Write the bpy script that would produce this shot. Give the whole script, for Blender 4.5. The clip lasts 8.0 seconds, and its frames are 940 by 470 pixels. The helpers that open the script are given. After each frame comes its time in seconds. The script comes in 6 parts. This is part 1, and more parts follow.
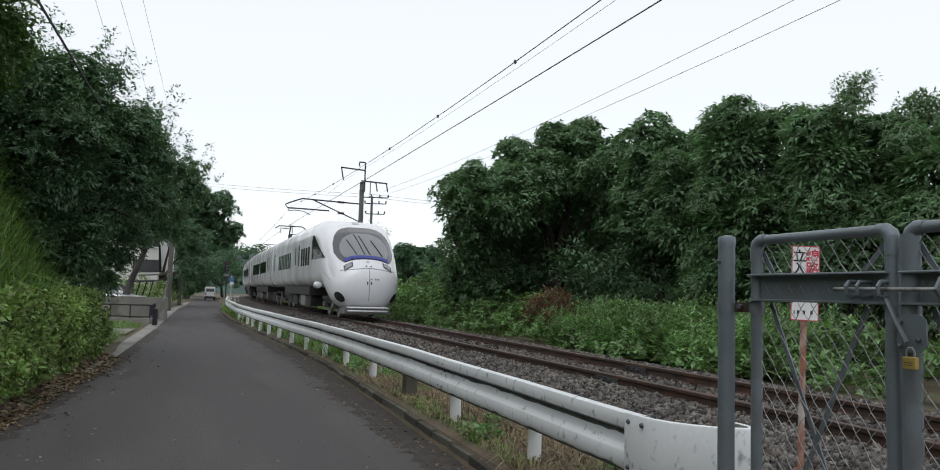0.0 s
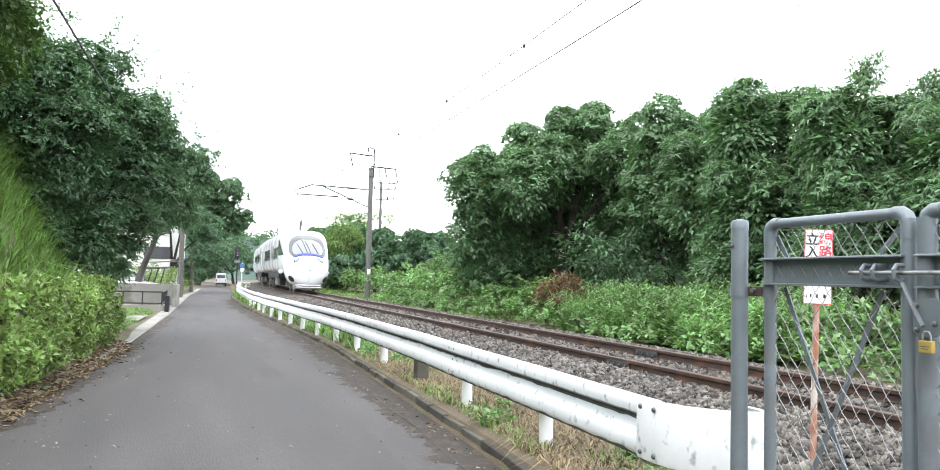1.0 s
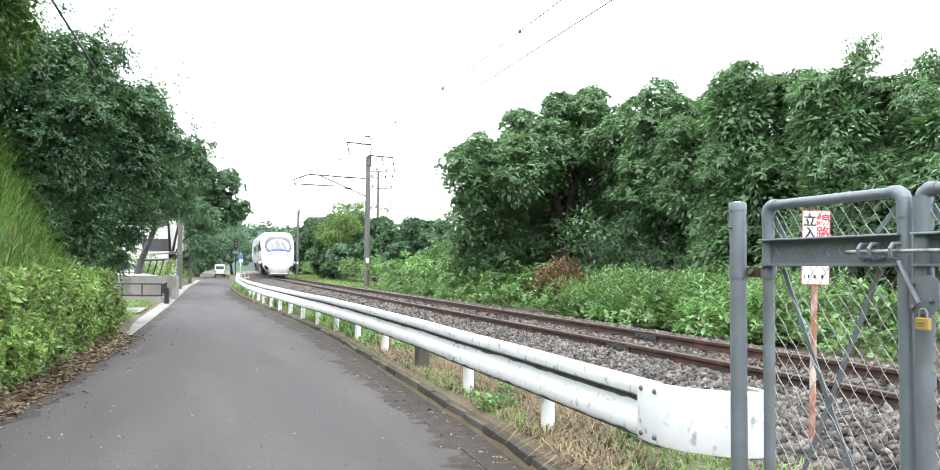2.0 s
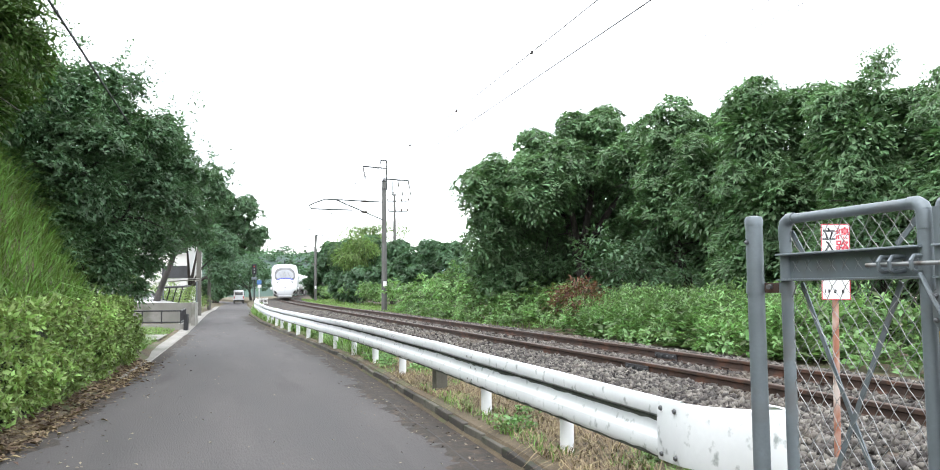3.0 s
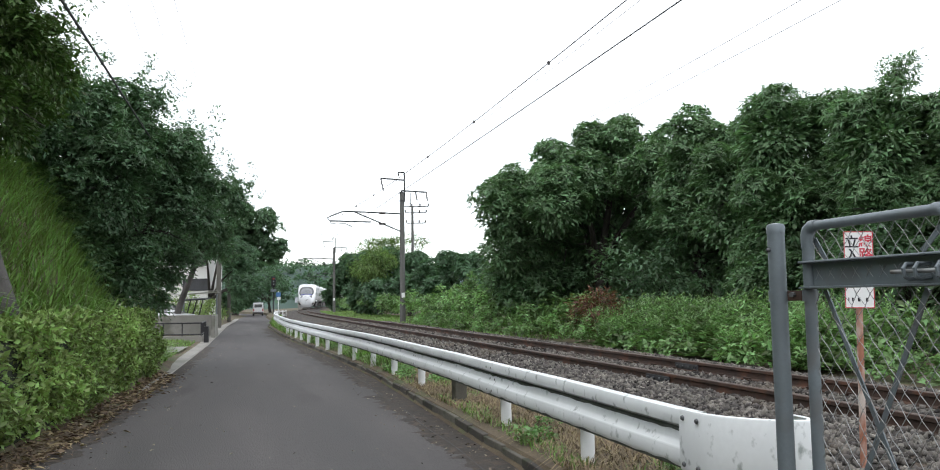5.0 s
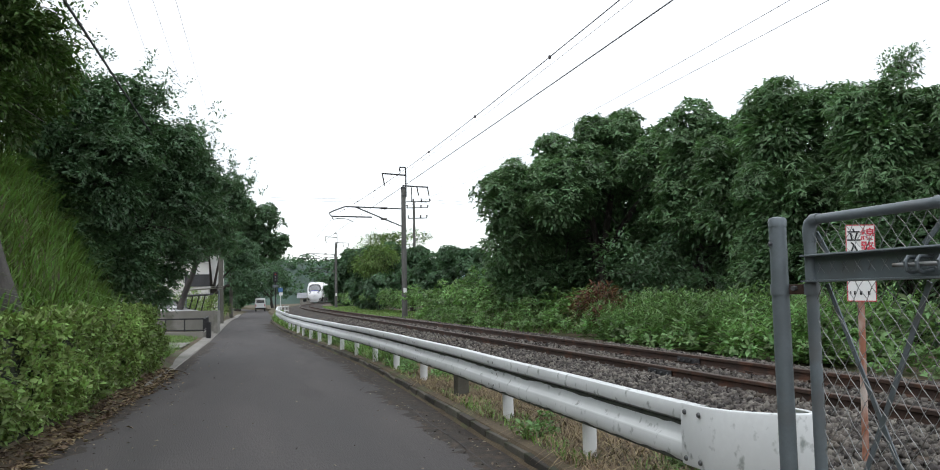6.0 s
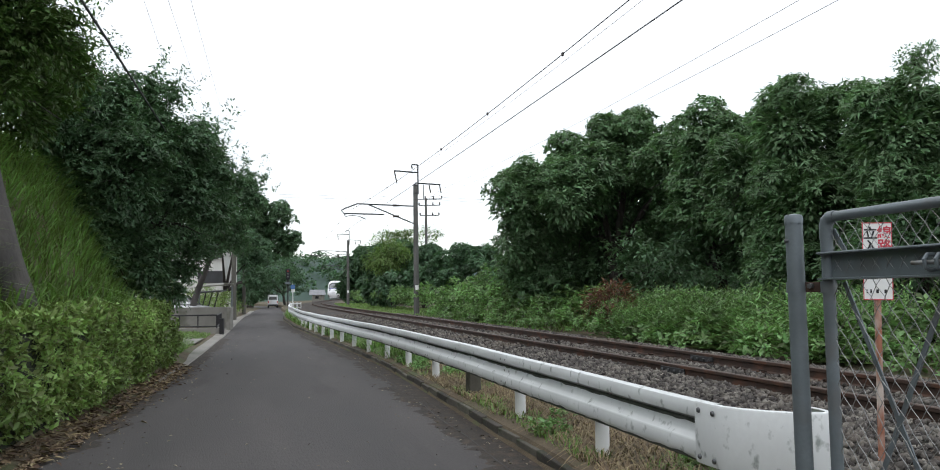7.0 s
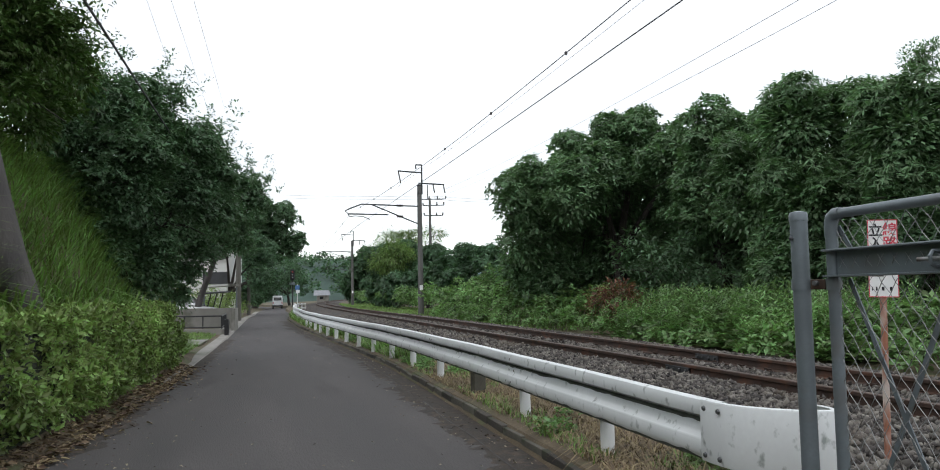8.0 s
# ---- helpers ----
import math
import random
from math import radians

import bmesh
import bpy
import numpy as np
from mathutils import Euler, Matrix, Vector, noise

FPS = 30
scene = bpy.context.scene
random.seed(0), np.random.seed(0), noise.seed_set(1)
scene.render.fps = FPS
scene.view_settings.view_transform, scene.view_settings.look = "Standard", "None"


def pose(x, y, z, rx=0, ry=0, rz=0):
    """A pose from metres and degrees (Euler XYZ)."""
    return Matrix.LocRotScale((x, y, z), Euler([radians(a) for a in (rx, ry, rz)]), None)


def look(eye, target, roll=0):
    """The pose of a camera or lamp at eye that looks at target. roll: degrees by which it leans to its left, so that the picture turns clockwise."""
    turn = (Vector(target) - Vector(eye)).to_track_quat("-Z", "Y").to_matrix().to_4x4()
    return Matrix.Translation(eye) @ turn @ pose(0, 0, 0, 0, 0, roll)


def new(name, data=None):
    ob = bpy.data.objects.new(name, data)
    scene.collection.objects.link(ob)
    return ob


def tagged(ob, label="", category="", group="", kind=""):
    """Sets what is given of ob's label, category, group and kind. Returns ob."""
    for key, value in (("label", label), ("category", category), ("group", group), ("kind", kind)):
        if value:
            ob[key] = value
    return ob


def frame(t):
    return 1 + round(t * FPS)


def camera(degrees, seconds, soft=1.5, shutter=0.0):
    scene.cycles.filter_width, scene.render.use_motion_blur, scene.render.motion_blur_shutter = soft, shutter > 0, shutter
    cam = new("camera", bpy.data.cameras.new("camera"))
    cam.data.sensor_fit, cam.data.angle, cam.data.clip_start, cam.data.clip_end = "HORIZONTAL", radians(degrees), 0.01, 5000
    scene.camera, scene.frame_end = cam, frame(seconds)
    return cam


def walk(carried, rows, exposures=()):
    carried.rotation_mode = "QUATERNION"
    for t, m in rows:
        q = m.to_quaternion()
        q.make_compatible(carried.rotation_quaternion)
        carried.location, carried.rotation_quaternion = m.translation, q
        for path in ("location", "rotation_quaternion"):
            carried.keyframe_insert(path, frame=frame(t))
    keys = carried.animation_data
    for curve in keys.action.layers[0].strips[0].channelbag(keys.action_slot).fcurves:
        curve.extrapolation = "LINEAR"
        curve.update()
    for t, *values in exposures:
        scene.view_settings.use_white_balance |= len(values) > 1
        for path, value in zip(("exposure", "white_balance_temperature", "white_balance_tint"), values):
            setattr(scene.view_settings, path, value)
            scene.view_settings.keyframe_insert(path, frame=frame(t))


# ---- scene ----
# ---------------------------------------------------------------- camera
cam = camera(62.2, 8.0, soft=1.0)
walk(cam, [
    (0.0, pose(0.013, -0.018, 1.473, 94.356, -1.663, -4.240)),
    (0.5, pose(0.002, -0.015, 1.467, 93.663, -1.785, -3.938)),
    (1.0, pose(0.004, -0.009, 1.477, 93.231, -1.326, -3.527)),
    (1.5, pose(0.005, -0.028, 1.480, 92.530, -0.783, -3.706)),
    (1.7, pose(-0.010, -0.035, 1.470, 91.924, -0.668, -3.950)),
    (2.8, pose(0.011, -0.019, 1.466, 94.032, 0.555, -2.169)),
    (3.0, pose(0.015, -0.009, 1.463, 93.899, 0.582, -2.322)),
    (3.5, pose(0.013, -0.021, 1.457, 94.006, 0.435, -1.753)),
    (4.0, pose(0.007, -0.020, 1.456, 94.275, 0.515, -1.667)),
    (4.5, pose(0.004, -0.010, 1.453, 94.527, 0.766, -1.158)),
    (4.7, pose(0.005, -0.010, 1.454, 94.800, 0.800, -1.040)),
    (6.0, pose(0.009, -0.007, 1.455, 94.362, 1.079, -0.853)),
    (6.5, pose(0.005, 0.002, 1.451, 94.438, 1.004, -0.380)),
    (7.0, pose(0.000, 0.000, 1.450, 94.200, 0.850, 0.000)),
    (7.5, pose(0.000, 0.007, 1.446, 94.187, 0.926, 0.481)),
    (8.0, pose(0.001, 0.003, 1.445, 94.199, 1.108, 0.322)),
], exposures=[(0.0, -0.72), (0.5, 0.80), (1.0, 1.16), (1.5, 1.25), (1.7, 1.25), (2.8, 1.02), (3.5, 0.80),
              (4.0, 0.55), (4.5, 0.27), (6.0, -0.33), (6.5, -0.24), (7.0, -0.38), (8.0, -0.48)])

# ---------------------------------------------------------------- world: a bright overcast sky
world = bpy.data.worlds.new("overcast_sky")
scene.world = world
world.use_nodes = True
wn, wl = world.node_tree.nodes, world.node_tree.links
wn.clear()
sky = wn.new("ShaderNodeTexSky")
sky.sky_type = "NISHITA"
sky.sun_disc = False
sky.sun_elevation, sky.sun_rotation = radians(58), radians(200)
sky_bg = wn.new("ShaderNodeBackground")
sky_bg.inputs["Strength"].default_value = 0.06
cloud_bg = wn.new("ShaderNodeBackground")
cloud_bg.inputs["Color"].default_value = (0.97, 0.985, 1.0, 1)
cloud_bg.inputs["Strength"].default_value = 1.45
both = wn.new("ShaderNodeAddShader")
wout = wn.new("ShaderNodeOutputWorld")
wl.new(sky.outputs[0], sky_bg.inputs["Color"])
wl.new(sky_bg.outputs[0], both.inputs[0])
wl.new(cloud_bg.outputs[0], both.inputs[1])
wl.new(both.outputs[0], wout.inputs["Surface"])

sun_data = bpy.data.lights.new("sun", "SUN")
sun_data.energy, sun_data.angle, sun_data.color = 0.6, radians(25), (1.0, 0.97, 0.92)
sun = new("sun", sun_data)
sun.matrix_basis = look((0, 0, 0), (0.35, 0.60, -1.2))


# ---------------------------------------------------------------- materials
def material(name, base, rough=0.7, metal=0.0, vary=0.25, scale=3.0, fine=40.0, bump=0.2, dist=0.01,
             stain=None, stain_amount=0.0, stain_scale=1.5, random_by="", spec=0.5, translucent=0.0, stretch=(1, 1, 1), turn=0.0):
    """A principled material with colour variation at two scales, a second colour in patches, and relief."""
    m = bpy.data.materials.new(name)
    m.use_nodes = True
    n, l = m.node_tree.nodes, m.node_tree.links
    bsdf = n["Principled BSDF"]
    bsdf.inputs["Roughness"].default_value = rough
    bsdf.inputs["Metallic"].default_value = metal
    bsdf.inputs["Specular IOR Level"].default_value = spec
    co = n.new("ShaderNodeTexCoord")
    mp = n.new("ShaderNodeMapping")
    mp.inputs["Scale"].default_value = stretch
    spin = n.new("ShaderNodeMapping")
    spin.inputs["Rotation"].default_value = (0, 0, turn)
    l.new(co.outputs["Object"], spin.inputs["Vector"])
    l.new(spin.outputs[0], mp.inputs["Vector"])

    def noise_tex(sc, detail):
        t = n.new("ShaderNodeTexNoise")
        t.inputs["Scale"].default_value, t.inputs["Detail"].default_value = sc, detail
        l.new(mp.outputs[0], t.inputs["Vector"])
        return t
    big, small = noise_tex(scale, 5), noise_tex(fine, 4)

    def mixer(kind, fac, a, b):
        x = n.new("ShaderNodeMix")
        x.data_type, x.blend_type = "RGBA", kind
        for sock, v in ((x.inputs[0], fac), (x.inputs[6], a), (x.inputs[7], b)):
            if hasattr(v, "is_linked"):
                l.new(v, sock)
            else:
                sock.default_value = v
        return x.outputs[2]

    def ramp(src, lo, hi, a, b):
        r = n.new("ShaderNodeMapRange")
        r.inputs[1].default_value, r.inputs[2].default_value = lo, hi
        r.inputs[3].default_value, r.inputs[4].default_value = a, b
        l.new(src, r.inputs[0])
        return r.outputs[0]
    dark = tuple(c * (1 - vary) for c in base) + (1,)
    light = tuple(min(1, c * (1 + vary)) for c in base) + (1,)
    col = mixer("MIX", ramp(big.outputs["Fac"], 0.3, 0.7, 0, 1), dark, light)
    col = mixer("MIX", ramp(small.outputs["Fac"], 0.3, 0.7, 0, 0.5), col, tuple(c * (1 - vary * 0.9) for c in base) + (1,))
    if random_by == "island":
        g = n.new("ShaderNodeNewGeometry")
        rnd = g.outputs["Random Per Island"]
    elif random_by == "object":
        g = n.new("ShaderNodeObjectInfo")
        rnd = g.outputs["Random"]
    if random_by:
        hsv = n.new("ShaderNodeHueSaturation")
        l.new(ramp(rnd, 0, 1, 0.5 - 0.06 * vary, 0.5 + 0.06 * vary), hsv.inputs["Hue"])
        l.new(ramp(rnd, 0, 1, 1 - 1.4 * vary, 1 + 1.4 * vary), hsv.inputs["Value"])
        l.new(col, hsv.inputs["Color"])
        col = hsv.outputs[0]
    if stain:
        st = noise_tex(stain_scale, 8)
        col = mixer("MIX", ramp(st.outputs["Fac"], 0.66 - 0.3 * stain_amount, 0.74 - 0.2 * stain_amount, 0, 0.9), col, (*stain, 1))
    l.new(col, bsdf.inputs["Base Color"])
    l.new(ramp(big.outputs["Fac"], 0.3, 0.7, max(0.02, rough - 0.1), min(1, rough + 0.1)), bsdf.inputs["Roughness"])
    if bump:
        b = n.new("ShaderNodeBump")
        b.inputs["Strength"].default_value, b.inputs["Distance"].default_value = bump, dist
        l.new(small.outputs["Fac"], b.inputs["Height"])
        l.new(b.outputs[0], bsdf.inputs["Normal"])
    if translucent:
        tr = n.new("ShaderNodeBsdfTranslucent")
        l.new(mixer("MULTIPLY", 1.0, col, (1.1, 1.3, 0.75, 1)), tr.inputs["Color"])
        mx = n.new("ShaderNodeMixShader")
        mx.inputs[0].default_value = translucent
        l.new(bsdf.outputs[0], mx.inputs[1])
        l.new(tr.outputs[0], mx.inputs[2])
        l.new(mx.outputs[0], n["Material Output"].inputs["Surface"])
    return m


def leaf_material(name, base, vary=0.32, rough=0.5, translucent=0.25):
    return material(name, base, rough=rough, vary=vary, scale=0.5, fine=3.0, bump=0, random_by="island", translucent=translucent, spec=0.42)


def glass_material(name, tint, rough=0.05):
    m = bpy.data.materials.new(name)
    m.use_nodes = True
    b = m.node_tree.nodes["Principled BSDF"]
    b.inputs["Base Color"].default_value = (*tint, 1)
    b.inputs["Roughness"].default_value = rough
    b.inputs["Specular IOR Level"].default_value = 0.9
    b.inputs["Coat Weight"].default_value = 0.6
    return m


def lamp_material(name, colour, strength):
    m = bpy.data.materials.new(name)
    m.use_nodes = True
    b = m.node_tree.nodes["Principled BSDF"]
    b.inputs["Base Color"].default_value = (*colour, 1)
    b.inputs["Emission Color"].default_value = (*colour, 1)
    b.inputs["Emission Strength"].default_value = strength
    return m


M_ASPHALT = material("asphalt", (0.070, 0.0645, 0.0635), rough=0.85, vary=0.5, scale=1.1, fine=75, bump=0.8, dist=0.008,
                     stain=(0.050, 0.046, 0.045), stain_amount=0.42, stain_scale=1.6, stretch=(1, 0.16, 1), turn=-0.26)
M_TAR = material("old_tar", (0.028, 0.026, 0.025), rough=0.7, vary=0.4, scale=3, fine=30, bump=0.3)
M_SILT = material("dark_silt", (0.040, 0.033, 0.027), rough=0.95, vary=0.5, scale=3, fine=45, bump=0.7, dist=0.01,
                  stain=(0.075, 0.055, 0.038), stain_amount=0.45, stain_scale=7)
M_GRIT = material("pale_grit", (0.24, 0.20, 0.15), rough=0.9, vary=0.6, scale=1, fine=20, bump=0, random_by="island")
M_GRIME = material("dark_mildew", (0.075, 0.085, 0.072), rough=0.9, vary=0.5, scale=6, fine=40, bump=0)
M_SOIL = material("soil_and_short_grass", (0.115, 0.088, 0.055), rough=0.95, vary=0.5, scale=1.2, fine=30, bump=0.6, dist=0.03,
                  stain=(0.085, 0.105, 0.042), stain_amount=0.5, stain_scale=1.4)
M_KERB = material("weathered_kerb_concrete", (0.082, 0.074, 0.062), rough=0.95, vary=0.5, scale=2.5, fine=60, bump=0.6, dist=0.008,
                  stain=(0.040, 0.046, 0.026), stain_amount=0.6, stain_scale=4, random_by="object")
M_CONC = material("pale_concrete", (0.27, 0.26, 0.235), rough=0.88, vary=0.2, scale=1.5, fine=50, bump=0.3, dist=0.006,
                  stain=(0.15, 0.15, 0.12), stain_amount=0.35, stain_scale=1.2)
M_BALLAST = material("ballast_bed", (0.050, 0.045, 0.040), rough=0.95, vary=0.5, scale=6, fine=22, bump=1.0, dist=0.05,
                     stain=(0.10, 0.075, 0.055), stain_amount=0.5, stain_scale=1.5)
M_STONE = material("ballast_stone", (0.120, 0.108, 0.097), rough=0.9, vary=0.6, scale=5, fine=60, bump=0.4, dist=0.005, random_by="island",
                   stain=(0.135, 0.112, 0.088), stain_amount=0.35, stain_scale=0.8)
M_RAIL = material("rusty_rail_web", (0.052, 0.030, 0.021), rough=0.85, vary=0.45, scale=4, fine=60, bump=0.5, dist=0.003,
                  stain=(0.10, 0.044, 0.025), stain_amount=0.4, stain_scale=3)
M_RAILTOP = material("worn_rail_head", (0.10, 0.070, 0.056), rough=0.55, metal=0.4, vary=0.3, scale=2, fine=40, bump=0.1, dist=0.001, stretch=(0.3, 0.3, 1))
M_SLEEPER = material("sleeper_timber", (0.085, 0.068, 0.055), rough=0.92, vary=0.4, scale=3, fine=40, bump=0.7, dist=0.01, random_by="object")
M_GUARD = material("white_guard_rail_paint", (0.73, 0.76, 0.765), rough=0.42, vary=0.07, scale=2.0, fine=25, bump=0.06, dist=0.003,
                   stain=(0.25, 0.285, 0.27), stain_amount=0.2, stain_scale=9, stretch=(1.3, 1.3, 1))
M_POSTWHITE = material("white_post_paint", (0.74, 0.75, 0.74), rough=0.5, vary=0.1, scale=4, fine=30, bump=0.08, dist=0.003,
                       stain=(0.22, 0.18, 0.12), stain_amount=0.2, stain_scale=5)
M_GALV = material("weathered_galvanised_steel", (0.165, 0.195, 0.212), rough=0.45, metal=0.3, vary=0.16, scale=5, fine=70, bump=0.1, dist=0.002,
                  stain=(0.15, 0.16, 0.165), stain_amount=0.35, stain_scale=4)
M_WIRE = material("galvanised_wire", (0.30, 0.31, 0.31), rough=0.45, metal=0.5, vary=0.25, scale=6, fine=50, bump=0, stain=(0.12, 0.10, 0.085), stain_amount=0.4, stain_scale=9)
M_BOLT = material("dull_steel_bolt", (0.12, 0.125, 0.13), rough=0.5, metal=0.6, vary=0.2, bump=0.1)
M_RUSTY = material("rust_on_white_paint", (0.66, 0.63, 0.58), rough=0.75, vary=0.15, scale=6, fine=40, bump=0.3, dist=0.003,
                   stain=(0.27, 0.075, 0.025), stain_amount=1.15, stain_scale=6, stretch=(1, 1, 0.4))
M_SIGN = material("white_sign_enamel", (0.80, 0.81, 0.80), rough=0.4, vary=0.05, scale=4, fine=30, bump=0)
M_RED = material("faded_red_paint", (0.62, 0.06, 0.09), rough=0.5, vary=0.15, bump=0)
M_BLACK = material("black_paint", (0.015, 0.015, 0.018), rough=0.5, vary=0.2, bump=0)
M_BRASS = material("aged_brass", (0.50, 0.36, 0.10), rough=0.42, metal=0.6, vary=0.15, scale=20, bump=0.1)
M_POLE = material("mast_concrete", (0.125, 0.125, 0.118), rough=0.9, vary=0.25, scale=1.2, fine=20, bump=0.3, dist=0.01, stain=(0.10, 0.10, 0.09), stain_amount=0.45, stain_scale=0.8)
M_DARKSTEEL = material("dark_weathered_steel", (0.055, 0.057, 0.06), rough=0.65, metal=0.4, vary=0.25, bump=0.1)
M_CABLE = material("cable_dark", (0.03, 0.03, 0.032), rough=0.6, vary=0.2, bump=0)
M_INSUL = material("glazed_brown_insulator", (0.035, 0.025, 0.022), rough=0.25, vary=0.2, bump=0)
M_BARK = material("dark_bark", (0.040, 0.034, 0.029), rough=0.95, vary=0.4, scale=6, fine=30, bump=1.0, dist=0.03, stretch=(1, 1, 0.3))
M_BARKPALE = material("grey_lichened_trunk", (0.085, 0.078, 0.074), rough=0.92, vary=0.35, scale=4, fine=25, bump=0.6, dist=0.02,
                      stain=(0.055, 0.05, 0.05), stain_amount=0.5, stain_scale=3, stretch=(1, 1, 0.35))
M_WOODPOLE = material("greyed_timber_pole", (0.125, 0.120, 0.105), rough=0.92, vary=0.3, scale=5, fine=30, bump=0.5, dist=0.01, stretch=(1, 1, 0.2))
M_TRAINWHITE = material("gloss_white_train_paint", (0.80, 0.81, 0.83), rough=0.16, vary=0.03, scale=0.6, fine=8, bump=0, spec=0.6)
M_TRAINGREY = material("train_joint_grey", (0.30, 0.31, 0.33), rough=0.4, vary=0.1, bump=0)
M_UNDER = material("underframe_dark", (0.035, 0.033, 0.033), rough=0.8, vary=0.35, scale=4, fine=30, bump=0.3)
M_UNDERBOX = material("underframe_grey_box", (0.16, 0.155, 0.15), rough=0.7, vary=0.25, scale=3, bump=0.2, random_by="object")
M_GLASS = glass_material("tinted_train_glass", (0.010, 0.012, 0.015))
# grey tint that carries the sky's reflection in the train's windscreen
M_SCREEN_SHEEN = glass_material("windscreen_sheen_grey", (0.17, 0.18, 0.19), 0.08)
M_BLUE = material("blue_cab_band", (0.018, 0.034, 0.25), rough=0.35, vary=0.1, bump=0)
M_LENS = glass_material("headlight_lens", (0.25, 0.26, 0.27), 0.1)
M_CARWHITE = material("white_car_paint", (0.78, 0.79, 0.80), rough=0.2, vary=0.03, bump=0, spec=0.6)
M_CARGLASS = glass_material("car_glass", (0.03, 0.035, 0.04))
M_TYRE = material("rubber", (0.02, 0.02, 0.021), rough=0.8, vary=0.2, bump=0.1)
M_TAIL = material("red_tail_lens", (0.45, 0.02, 0.02), rough=0.25, vary=0.1, bump=0)
M_PLASTER = material("white_house_plaster", (0.74, 0.74, 0.71), rough=0.85, vary=0.08, scale=0.8, fine=30, bump=0.15)
M_ROOFDARK = material("dark_roof_tile", (0.05, 0.052, 0.057), rough=0.6, vary=0.3, scale=2, fine=15, bump=0.5, dist=0.03)
M_ROOFGREY = material("pale_grey_roof_tile", (0.27, 0.28, 0.30), rough=0.6, vary=0.25, scale=2, fine=12, bump=0.4, dist=0.03)
M_SIGNBLUE = material("blue_sign_face", (0.07, 0.17, 0.36), rough=0.4, vary=0.1, bump=0)
M_SIGNAL = lamp_material("red_signal_lamp", (0.4, 0.03, 0.02), 0.1)
M_MOUNT = material("far_blue_mountain", (0.27, 0.36, 0.42), rough=1, vary=0.15, scale=0.01, fine=0.08, bump=0)
M_HILL = material("far_hill_woods", (0.06, 0.105, 0.085), rough=1, vary=0.4, scale=0.05, fine=0.5, bump=0)

L_BROAD = leaf_material("broadleaf", (0.140, 0.236, 0.118))
L_LEFT = leaf_material("small_dark_leaf", (0.100, 0.180, 0.094))
L_FINE = leaf_material("light_spring_leaf", (0.085, 0.145, 0.042))
L_HEDGE = leaf_material("clipped_hedge_leaf", (0.205, 0.288, 0.088), vary=0.42)
L_WEED = leaf_material("bright_weed_leaf", (0.19, 0.305, 0.125), vary=0.42, translucent=0.35)
L_GRASS = leaf_material("long_grass_blade", (0.195, 0.31, 0.09), vary=0.4, translucent=0.3)
L_DRY = leaf_material("dry_straw", (0.27, 0.205, 0.125), vary=0.4, rough=0.8, translucent=0.1)
L_BAMBOO = leaf_material("yellow_green_bamboo", (0.18, 0.27, 0.085), vary=0.35)
L_FAR = leaf_material("far_foliage", (0.078, 0.155, 0.078), vary=0.32)
L_RED = leaf_material("reddish_withered_leaf", (0.17, 0.075, 0.05), vary=0.4)
L_LITTER = leaf_material("fallen_brown_leaf", (0.19, 0.135, 0.085), vary=0.5, rough=0.8, translucent=0.05)


